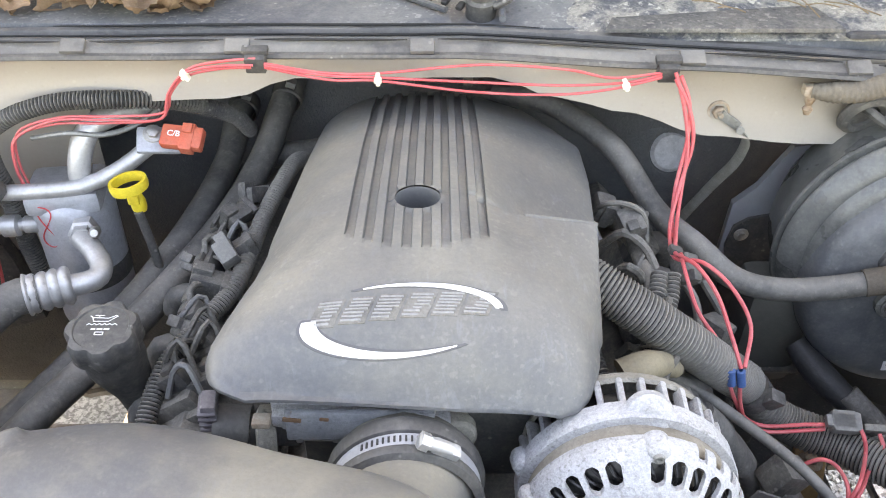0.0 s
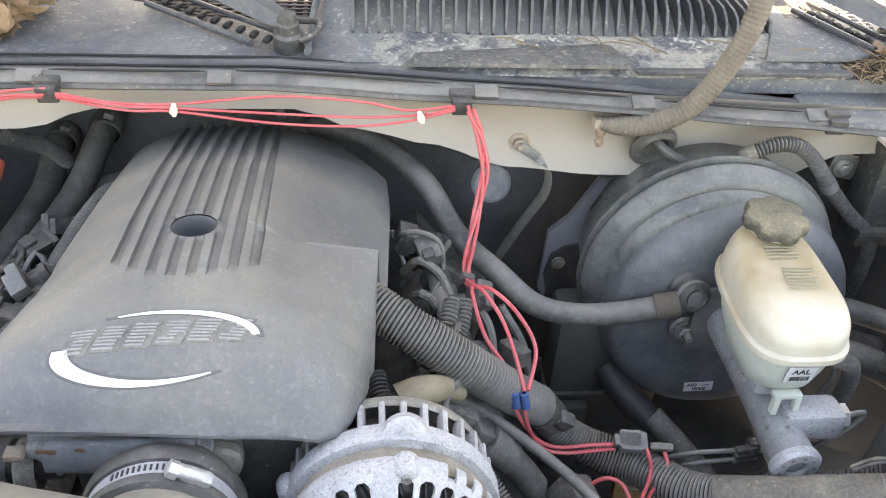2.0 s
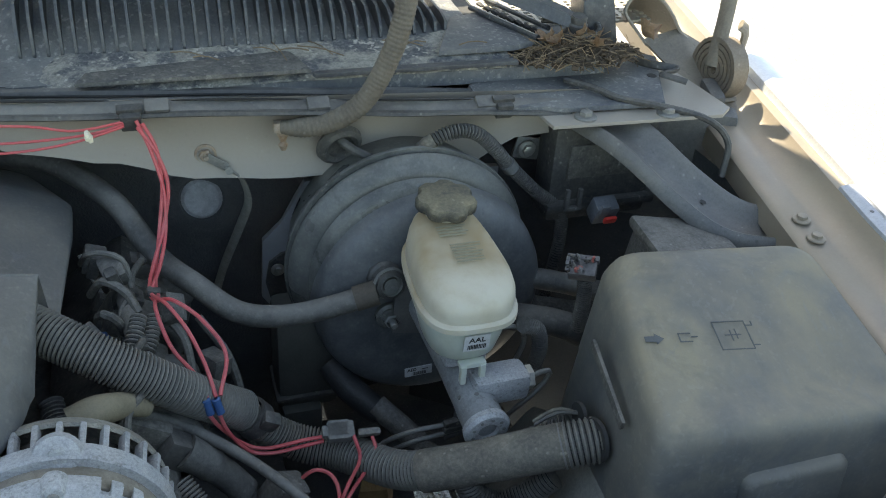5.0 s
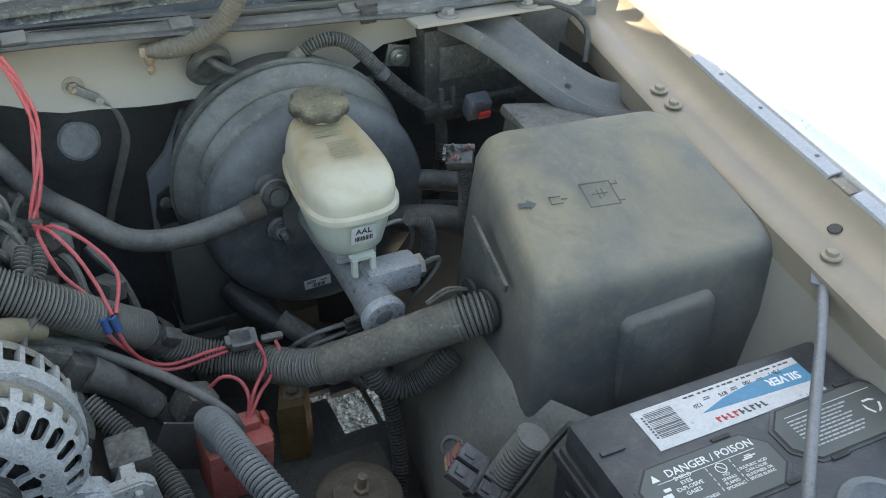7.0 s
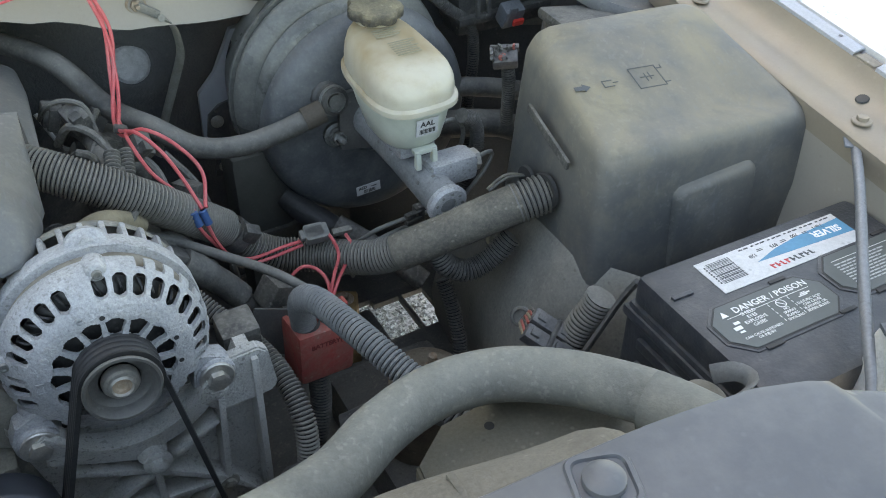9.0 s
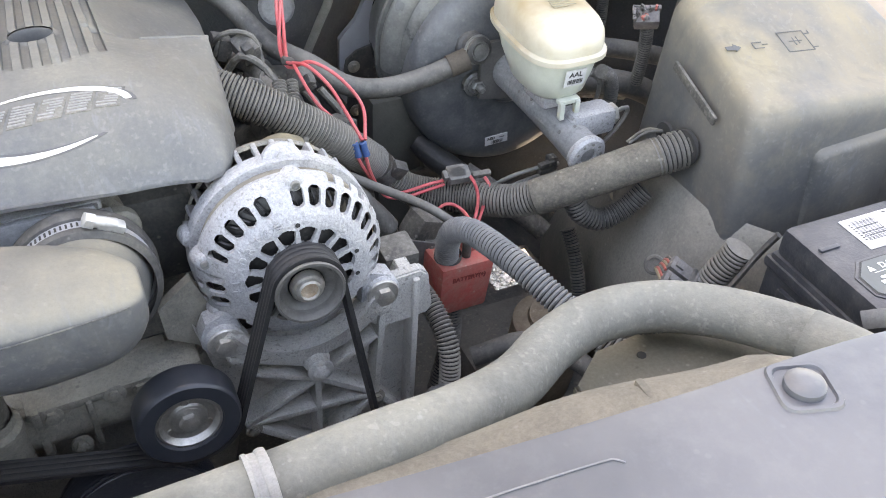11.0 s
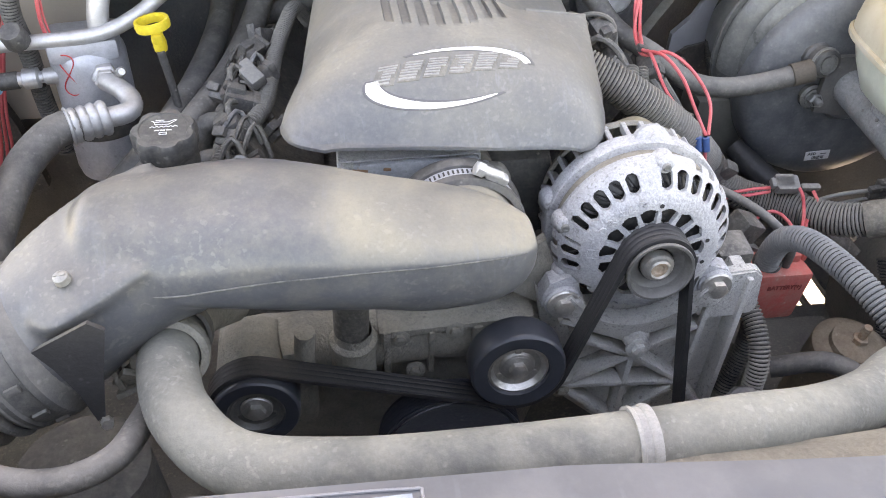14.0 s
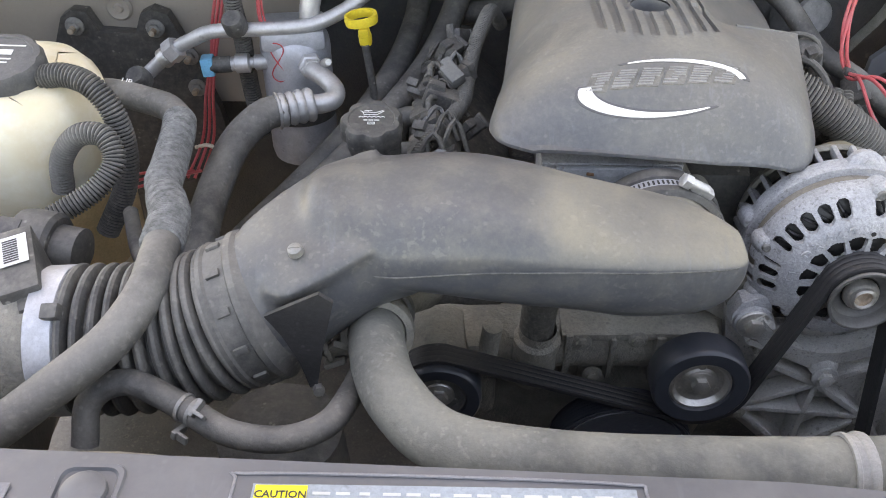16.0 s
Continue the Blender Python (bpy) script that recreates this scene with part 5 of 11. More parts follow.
# ---- alternator ----
def cast_shell(a, s, prof, keep, steps=540, thick=0.005, rough=0.00035):
    """A turned casting about the local z of a: keep(radius, degrees) leaves openings, which get walls of their own."""
    line = []
    for (r0, h0), (r1, h1) in zip(prof, prof[1:]):
        n = max(1, round(math.hypot(r1 - r0, h1 - h0) / 0.0009))
        line += [(r0 + (r1 - r0) * k / n, h0 + (h1 - h0) * k / n) for k in range(n)]
    line.append(prof[-1])
    for _ in range(3):
        line = [line[0]] + [((p[0] + 2 * q[0] + r[0]) / 4, (p[1] + 2 * q[1] + r[1]) / 4) for p, q, r in zip(line, line[1:], line[2:])] + [line[-1]]
    bm = bmesh.new()
    grid = []
    for r, h in line:
        ring = []
        for k in range(steps):
            an = 2 * math.pi * k / steps
            q = Vector((r * math.cos(an), s * r * math.sin(an), h))
            q.z += rough * noise.noise(q * 420) + 0.0006 * noise.noise(q * 90)
            ring.append(bm.verts.new(q))
        grid.append(ring)
    for i in range(len(grid) - 1):
        rm = (line[i][0] + line[i + 1][0]) / 2
        for k in range(steps):
            if keep(rm, (k + 0.5) * 360 / steps):
                k2 = (k + 1) % steps
                bm.faces.new((grid[i][k], grid[i][k2], grid[i + 1][k2], grid[i + 1][k]))
    bmesh.ops.delete(bm, geom=[v for v in bm.verts if not v.link_faces], context="VERTS")
    rim = [v for v in bm.verts if v.is_boundary]
    for _ in range(3):
        bmesh.ops.smooth_vert(bm, verts=rim, factor=0.5, use_axis_x=True, use_axis_y=True, use_axis_z=True)
    ext = bmesh.ops.extrude_edge_only(bm, edges=[e for e in bm.edges if e.is_boundary])["geom"]
    for v in ext:
        if isinstance(v, bmesh.types.BMVert):
            v.co.z -= thick
            rr = math.hypot(v.co.x, v.co.y)
            v.co.xy *= (rr - 0.0006) / rr
    for v in bm.verts:
        v.co = a @ v.co
    return bm


def alternator():
    c = Vector((0.140, 0.386, 1.036))
    fwd = Vector((-0.01, -1.0, 0.055)).normalized()
    a = axis(c, fwd, (1, 0, 0))
    t = thing("alternator", (0.14, 0.42, 0.955), "corroded cast aluminium alternator with cooling slots", "alternator")
    s = 1 if (a.to_3x3() @ Vector((0, 1, 0))).z > 0 else -1
    BOSS = (84, 164, 206, 331)

    def at(r, deg, h):
        """A point at radius r and an angle counted from +x towards up."""
        return a @ Vector((r * math.cos(radians(deg)), s * r * math.sin(radians(deg)), h))

    def off(x, y):
        return abs((x - y + 180) % 360 - 180)

    def open_(r, deg):
        # fan openings round the hub
        if 0.0325 < r < 0.0482:
            f = (deg / 24 + 0.3) % 1
            half = 0.37 + 0.04 * (r - 0.0405) / 0.006
            if abs(f - 0.5) < half - 1.2 * max(0, abs(r - 0.0404) / 0.0078 - 0.75):
                return True
        # lower edge is cut back to short teeth
        if 216 < deg < 322 and r > 0.0625:
            return r > 0.0665 or abs(((deg - 216) / 10.6) % 1 - 0.5) > 0.30
        # cooling slots in the shoulder
        if 0.0640 < r < 0.0775:
            if any(off(deg, b) < 6 for b in BOSS[1:]) or off(deg, 96) < 6:
                return False
            f = (deg / 12 + 0.5) % 1
            e = max(0.0, abs(r - 0.07075) / 0.00675 - 0.6) / 0.4
            return abs(f - 0.5) < 0.33 * math.sqrt(max(0.0, 1 - e * e))
        # notches that part the fin ends at the rim
        if r > 0.0800 and (deg < 62 or deg > 338 or 168 < deg < 203):
            return abs((deg / 12 + 0.5) % 1 - 0.5) < 0.2
        return False
    PROF = [(0.0210, 0.0200), (0.0335, 0.0212), (0.0440, 0.0205), (0.0520, 0.0196), (0.0595, 0.0172), (0.0660, 0.0128), (0.0720, 0.0072), (0.0775, 0.0008), (0.0815, -0.0050), (0.0834, -0.0120)]
    part("front_housing", cast_shell(a, s, PROF, lambda r, d: not open_(r, d)), M["alu"], t, "grainy cast front housing with slots", sharp=50)
    rnd = random.Random(4)
    part("winding", lathe(bmesh.new(), [(0.020, 0.004), (0.046, 0.005), (0.060, 0.001), (0.0715, -0.006), (0.074, -0.03)], a, 56), M["coil"], t, "black windings behind the slots")
    for k in range(48):
        bm = bmesh.new()
        tube(bm, [at(0.058, k * 7.5, 0.002), at(0.0655, k * 7.5 + 3, 0.0035), at(0.0715, k * 7.5 + rnd.uniform(4, 8), -0.003)], 0.0014, 6, 0.004)
        part("winding_end", bm, M["coil"], t)
    part("rotor_plate", lathe(bmesh.new(), [(0.022, 0.010), (0.030, 0.0115), (0.043, 0.0105), (0.048, 0.008)], a, 48), M["coil"], t, "dark fan plate behind the hub")
    # stator band and rear housing
    part("stator_band", lathe(bmesh.new(), [(0.076, -0.011), (0.0775, -0.012), (0.0775, -0.034), (0.076, -0.035)], a, 72), M["stator"], t, "brownish steel stator band")
    part("rear_ring", lathe(bmesh.new(), [(0.0760, -0.031), (0.0838, -0.032), (0.0848, -0.034), (0.0848, -0.048), (0.080, -0.052), (0.074, -0.053), (0.072, -0.056)], a, 96, lambda an, r: r * (1 + 0.006 * noise.noise((math.cos(an) * 9, math.sin(an) * 9, r * 200)))), M["alu"], t)
    part("rear_core", lathe(bmesh.new(), [(0.070, -0.045), (0.070, -0.072), (0.05, -0.078), (0, -0.079)], a, 40), M["coil"], t)
    part("rear_cap", lathe(bmesh.new(), [(0.078, -0.074), (0.0800, -0.077), (0.077, -0.086), (0.055, -0.090), (0, -0.090)], a, 48), M["dirtalu"], t)
    for k in range(30):
        bm = bmesh.new()
        cuboid(bm, (0.010, 0.0050, 0.030), a @ Matrix.Rotation(radians(k * 12), 4, "Z") @ pose(0.0765, 0, -0.061, 0, -4, 0), 0.0018)
        part("rear_fin", bm, M["alu"], t)
    # through-bolt bosses, front and rear
    for deg in BOSS:
        for hh, rr in ((-0.003, 0.0785), (-0.038, 0.0825)):
            part("boss", lathe(bmesh.new(), [(0, 0.0035), (0.0050, 0.0035), (0.0072, 0.0022), (0.0088, -0.002), (0.0102, -0.010), (0.009, -0.014)], axis(at(rr, deg, hh), fwd), 20), M["alu"], t)
        bm = lathe(bmesh.new(), [(0, 0.0012), (0.0016, 0.0012), (0.0022, 0.0026), (0.0036, 0.0026), (0.0042, 0)], axis(at(0.0785, deg, 0.0007), fwd), 12)
        part("through_bolt", bm, M["greysteel"], t)
    part("top_pad", lathe(bmesh.new(), [(0, 0.0035), (0.012, 0.003), (0.017, 0.000), (0.019, -0.006)], axis(at(0.0800, 84, -0.036), fwd + Vector((0, 0, 0.7))), 24), M["alu"], t)
    # raised cast marks and small pin holes on the web
    for ch, deg in zip("DR44G", (149, 138, 127, 117, 106)):
        m2 = a @ Matrix.Rotation(radians(s * deg), 4, "Z") @ pose(0.0545, 0, 0.0188, 0, 8, 0) @ Matrix.Rotation(radians(-90), 4, "Z")
        lettering("raised_character", ch, 0.0095, m2, M["alu"], t, depth=0.0014, bold=0.0003)
    bars("cast_mark", [(-0.005, 0.004, 0.005, 0.0048), (-0.005, -0.0048, 0.005, -0.004), (-0.005, -0.0048, -0.0042, 0.0048), (0.0042, -0.0048, 0.005, 0.0048), (-0.0004, -0.0048, 0.0004, 0.0048)], a @ Matrix.Rotation(radians(s * 176), 4, "Z") @ pose(0.0545, 0, 0.0188, 0, 8, 0), M["alu"], t, 0.0010)
    for deg in (88, 345, 12):
        part("pin_hole", lathe(bmesh.new(), [(0.0022, 0.0003), (0, 0.0003)], a @ Matrix.Rotation(radians(s * deg), 4, "Z") @ pose(0.0515, 0, 0.0203, 0, 5, 0), 12), M["ink"], t)
    # pulley and nut
    prof = [(0.010, 0.020), (0.0235, 0.022)]
    for k in range(6):
        prof += [(0.0262, 0.0225 + k * 0.0034), (0.0285, 0.0236 + k * 0.0034), (0.0285, 0.0244 + k * 0.0034), (0.0262, 0.0255 + k * 0.0034)]
    prof += [(0.0300, 0.0440), (0.0308, 0.0460), (0.0302, 0.0480), (0.0280, 0.0480), (0.0265, 0.0450), (0.0245, 0.0375), (0.0200, 0.0345), (0.0165, 0.0340)]
    part("pulley", lathe(bmesh.new(), prof, a, 56), M["pulleyg"], t, "grey steel grooved pulley")
    part("hub_nut", lathe(bmesh.new(), [(0.0150, 0.034), (0.0148, 0.0385), (0.0135, 0.0410), (0.0112, 0.0415), (0.0105, 0.0445), (0.0085, 0.0455), (0.0072, 0.0425)], a, 32), M["steel"], t)
    part("shaft_end", lathe(bmesh.new(), [(0, 0.0415), (0.0040, 0.0415), (0.0050, 0.0432), (0.0078, 0.0432), (0.0078, 0.040)], a, 20), M["rusty"], t, "rusty shaft end")
    # mounting feet
    for sgn in (-1, 1):
        bm = bmesh.new()
        prism(bm, [(0.060 * sgn, -0.026), (0.086 * sgn, -0.036), (0.093 * sgn, -0.050), (0.092 * sgn, -0.064), (0.078 * sgn, -0.074), (0.054 * sgn, -0.060)][::sgn], 0.018, a @ Matrix.Diagonal((1, s, 1, 1)) @ pose(0, 0, -0.010), 0.004)
        part("foot", bm, M["alu"], t)
    for x, z in ((0.067, 0.979), (0.215, 0.984)):
        part("boss", lathe(bmesh.new(), [(0, 0.004), (0.014, 0.004), (0.0175, 0.001), (0.019, -0.010)], axis((x, 0.374, z), (0, -1, 0.05)), 24), M["alu"], t)
        bolt(t, (x, 0.371, z), (0, -1, 0.05), 0.0105)
    return t


alternator()


def alt_bracket():
    t = thing("alternator_bracket", (0.14, 0.40, 0.80), "dusty cast aluminium alternator bracket with triangular ribs", "bracket")
    back = [(0.045, 0.985), (0.060, 0.955), (0.225, 0.955), (0.240, 0.990), (0.252, 0.990), (0.240, 0.79), (0.13, 0.78), (0.075, 0.835)]
    mm = lambda y: Matrix(((1, 0, 0, 0), (0, 0, 1, y), (0, 1, 0, 0), (0, 0, 0, 1)))
    bm = prism(bmesh.new(), back, 0.014, mm(0.392), 0.0)
    part("web", bm, M["bracket"], t)

    def rib(p, q, w=0.0065, d=0.026, y=0.371):
        a0, b0 = Vector((p[0], 0, p[1])), Vector((q[0], 0, q[1]))
        v = b0 - a0
        bm2 = bmesh.new()
        ang = math.atan2(v.z, v.x)
        cuboid(bm2, (v.length + w, d, w), Matrix.Translation((a0 + b0) / 2 + Vector((0, y + d / 2, 0))) @ Matrix.Rotation(-ang, 4, "Y"), 0.0018)
        part("rib", bm2, M["bracket"], t)
    M1 = (0.146, 0.897)
    rib((0.070, 0.955), (0.148, 0.918), 0.007)
    for p, q in (((0.075, 0.862), M1), (M1, (0.205, 0.850)), (M1, (0.142, 0.80)), ((0.075, 0.862), (0.205, 0.850)), ((0.075, 0.862), (0.142, 0.795)), ((0.205, 0.850), (0.142, 0.795)),
                 ((0.205, 0.850), (0.215, 0.965)), ((0.242, 0.80), (0.250, 0.985)), ((0.205, 0.850), (0.24, 0.80)), (M1, (0.085, 0.93)), (M1, (0.205, 0.93))):
        rib(p, q)
    # curved saddle under the alternator
    arc = [(math.cos(radians(d)), math.sin(radians(d))) for d in range(208, 334, 6)]
    pts = [(0.140 + 0.076 * c_, 1.030 + 0.080 * s_) for c_, s_ in arc] + [(0.140 + 0.092 * c_, 1.030 + 0.099 * s_) for c_, s_ in reversed(arc)]
    bm = prism(bmesh.new(), pts, 0.022, mm(0.366), 0.0)
    bmesh.ops.bevel(bm, geom=[e for e in bm.edges if len(e.link_faces) == 2 and e.calc_face_angle(0) > 1.0], offset=0.002, segments=2, affect="EDGES")
    part("saddle", bm, M["bracket"], t)
    for x, z in ((0.074, 0.975), (0.146, 0.925), (0.210, 0.973)):
        bm = lathe(bmesh.new(), [(0, 0.003), (0.009, 0.003), (0.013, 0.0), (0.015, -0.012)], axis((x, 0.369, z), (0, -1, 0.05)), 20)
        part("boss", bm, M["bracket"], t)
    bm = bmesh.new()
    prism(bm, [(0.196, 0.952), (0.206, 0.985), (0.222, 0.994), (0.256, 0.996), (0.264, 0.988), (0.268, 0.945), (0.262, 0.938), (0.240, 0.940), (0.214, 0.936)], 0.013, mm(0.376), 0.0)
    bmesh.ops.bevel(bm, geom=list(bm.edges), offset=0.002, segments=2, affect="EDGES")
    part("ear", bm, M["bracket"], t)
    bm = bmesh.new()
    prism(bm, [(0.02, 1.01), (0.052, 1.035), (0.070, 0.985), (0.060, 0.95), (0.022, 0.975)], 0.012, mm(0.40), 0.003)
    part("left_ear", bm, M["dirtalu"], t)
    bolt(t, (0.148, 0.366, 0.915), (0, -1, 0.05), 0.0085, M["bracket"])
    bolt(t, (0.078, 0.372, 0.855), (0, -1, 0.05), 0.006, M["dirtalu"])
    bolt(t, (0.205, 0.372, 0.845), (0, -1, 0.05), 0.006, M["dirtalu"])
    return t


alt_bracket()


def pulley(name, at, r, w, label, face):
    t = thing(name, (at[0], at[1], at[2] - r), label, "pulley")
    a = axis(at, (0, -1, 0.055))
    bm = lathe(bmesh.new(), [(r * 0.62, w * 0.30), (r * 0.66, w * 0.46), (r * 0.94, w * 0.5), (r * 0.985, w * 0.44), (r, w * 0.34), (r, -w * 0.4), (r * 0.97, -w * 0.5), (r * 0.5, -w * 0.5)], a, 56)
    part("rim", bm, M["pulley"], t)
    bm = lathe(bmesh.new(), [(r * 0.635, w * 0.32), (r * 0.63, w * 0.37), (r * 0.58, w * 0.38), (r * 0.545, w * 0.30), (r * 0.50, w * 0.20), (r * 0.38, w * 0.16), (r * 0.345, w * 0.24), (r * 0.30, w * 0.26), (r * 0.27, w * 0.19), (0, w * 0.18)], a, 44)
    part("disc", bm, face, t)
    for k in range(3):
        an = radians(90 + 120 * k)
        part("dimple", lathe(bmesh.new(), [(0, 0.0006), (r * 0.06, 0.0008), (r * 0.085, 0.0)], a @ Matrix.Translation((r * 0.42 * math.cos(an), r * 0.42 * math.sin(an), w * 0.185)), 14), face, t)
    bolt(t, a @ Vector((0, 0, w * 0.2)), (0, -1, 0.055), 0.0098, M["steel"])
    return t


pulley("idler_pulley", (0.021, 0.349, 0.930), 0.0455, 0.030, "smooth black idler pulley with zinc-plated disc", M["steel"])
pulley("tensioner_pulley", (-0.221, 0.343, 0.914), 0.0400, 0.028, "ribbed dark belt tensioner pulley with steel bolt", M["pulleyg"])


def pump_pulley():
    t = thing("water_pump_pulley", (-0.038, 0.37, 0.72), "black grooved water pump pulley", "pulley")
    a = axis((-0.038, 0.352, 0.818), (0, -1, 0.055))
    prof = [(0.0, 0.004), (0.058, 0.004), (0.066, 0.010), (0.0705, 0.0135), (0.0725, 0.0125)]
    for k in range(6):
        prof += [(0.0725, 0.0108 - k * 0.004), (0.0690, 0.0097 - k * 0.004), (0.0690, 0.0083 - k * 0.004), (0.0725, 0.0072 - k * 0.004)]
    prof += [(0.0725, -0.016), (0.05, -0.016)]
    part("rim", lathe(bmesh.new(), prof, a, 64), M["pulley"], t)
    part("face", lathe(bmesh.new(), [(0.0, 0.006), (0.030, 0.006), (0.042, 0.0085), (0.058, 0.0095), (0.066, 0.0125), (0.067, 0.011)], a, 56), mat("pulley_face_paint", (0.05, 0.056, 0.07), 0.35, second=(0.08, 0.086, 0.1), amount=0.7, scale=20), t, "dark blue-grey pulley face")
    return t


pump_pulley()


def belt():
    t = thing("serpentine_belt", (0.0, 0.34, 0.80), "black ribbed rubber serpentine belt", "belt")
    k = 0.0022
    path = []

    def arc(cx, cz, r, a0, a1, n=14):
        for i in range(n + 1):
            a = radians(a0 + (a1 - a0) * i / n)
            path.append((cx + r * math.cos(a), cz + r * math.sin(a)))
    arc(-0.221, 0.914, 0.0400 + k, 262, 83, 18)
    arc(0.021, 0.930, 0.0455 + k, 263, 338, 14)
    arc(0.140, 1.038, 0.0290 + k, 158, -8, 18)
    path.append((0.208, 0.74))
    bm = bmesh.new()
    rows = []
    n = len(path)
    for i, (x, z) in enumerate(path):
        q0, q1 = path[max(0, i - 1)], path[min(n - 1, i + 1)]
        dx, dz = q1[0] - q0[0], q1[1] - q0[1]
        L_ = math.hypot(dx, dz) or 1
        nx, nz = -dz / L_, dx / L_
        row = []
        ribs = [(0.341 + 0.023 * q / 16, 1.0 if q % 4 in (0, 1, 3) else 0.75) for q in range(17)]
        for yy, off in ribs + [(0.364, -1), (0.341, -1)]:
            yb = yy + (z - 1.0) * 0.055
            row.append(Vector((x + nx * 0.0021 * off, yb, z + nz * 0.0021 * off)))
        rows.append(row)
    loft(bm, rows)
    part("band", bm, M["belt"], t)
    return t


belt()


def block_castings():
    t = thing("engine_block", (0.0, 0.60, 0.55), "dusty cast aluminium engine block and water pump housing", "engine block")
    # water pump body across the front
    bm = tube(bmesh.new(), [(-0.25, 0.42, 0.905), (-0.17, 0.415, 0.915), (-0.05, 0.415, 0.918), (0.06, 0.42, 0.91)], lambda s: 0.033 - 0.004 * s, 20, 0.02, wob=0.06)
    part("pump_housing", bm, M["dirtalu"], t)
    # ribs, flanges and bolts of the pump casting
    for x_, w_, h_ in ((-0.098, 0.008, 0.070), (-0.055, 0.006, 0.060), (-0.010, 0.010, 0.066), (0.030, 0.006, 0.056)):
        part("casting_rib", cuboid(bmesh.new(), (w_, 0.030, h_), pose(x_, 0.398, 0.916, 4, 0, 3), 0.003), M["dirtalu"], t)
    part("pump_flange", cuboid(bmesh.new(), (0.150, 0.036, 0.010), pose(-0.030, 0.402, 0.948, 6, -2, 0), 0.003), M["dirtalu"], t)
    for x_, z_ in ((-0.085, 0.940), (-0.032, 0.944), (0.020, 0.938), (-0.070, 0.894), (0.008, 0.890)):
        bolt(t, (x_, 0.384, z_), (0, -1, 0.15), 0.0065, M["dirtalu"])
    bm = lathe(bmesh.new(), [(0, 0.0), (0.022, 0.0), (0.0205, 0.040), (0.0225, 0.046), (0.0225, 0.056), (0.0180, 0.060), (0.0175, 0.07)], axis((-0.130, 0.385, 0.895), (0.02, -0.1, 1)), 28)
    part("neck", bm, M["dirtalu"], t)
    bm = lathe(bmesh.new(), [(0.0165, 0), (0.0165, 0.11), (0, 0.11)], axis((-0.130, 0.382, 0.955), (0.02, -0.1, 1)), 24)
    part("pipe", bm, M["grime"], t)
    bm = bmesh.new()
    cuboid(bm, (0.032, 0.05, 0.10), pose(-0.183, 0.392, 0.900, 0, 0, 5), 0.010)
    tube(bm, [(-0.176, 0.372, 0.93), (-0.172, 0.366, 0.978)], 0.0095, 14)
    part("tensioner_arm", bm, M["dirtalu"], t)
    bm = lathe(bmesh.new(), [(0, 0.03), (0.030, 0.03), (0.036, 0.02), (0.036, -0.03)], axis((-0.222, 0.388, 0.918), (0, -1, 0.05)), 28)
    part("tensioner_body", bm, M["dirtalu"], t)
    bm = bmesh.new()
    cuboid(bm, (0.48, 0.34, 0.30), pose(-0.02, 0.63, 0.78), 0.02)
    part("block", bm, M["grime"], t)
    bm = bmesh.new()
    prism(bm, [(-0.16, 0.93), (0.02, 0.94), (0.08, 0.84), (0.05, 0.72), (-0.22, 0.72), (-0.26, 0.82)], 0.03, Matrix(((1, 0, 0, 0), (0, 0, 1, 0.42), (0, 1, 0, 0), (0, 0, 0, 1))), 0.006)
    part("front_cover", bm, M["dirtalu"], t)
    for x, z in ((-0.165, 0.875), (-0.145, 0.872), (-0.12, 0.85), (-0.19, 0.83), (0.06, 0.86)):
        bolt(t, (x, 0.412, z), (0, -1, 0), 0.008, M["dirtalu"])
    # valve covers
    for sx in (-1, 1):
        bm = bmesh.new()
        cuboid(bm, (0.11, 0.42, 0.075), pose(-0.02 + sx * 0.185, 0.68, 0.955, 0, -sx * 38, 0), 0.015)
        part("valve_cover", bm, M["grime"], t)
    # intake manifold under the cover
    bm = bmesh.new()
    cuboid(bm, (0.20, 0.40, 0.10), pose(-0.02, 0.68, 1.02), 0.02)
    part("manifold", bm, M["black"], t)
    return t


block_castings()


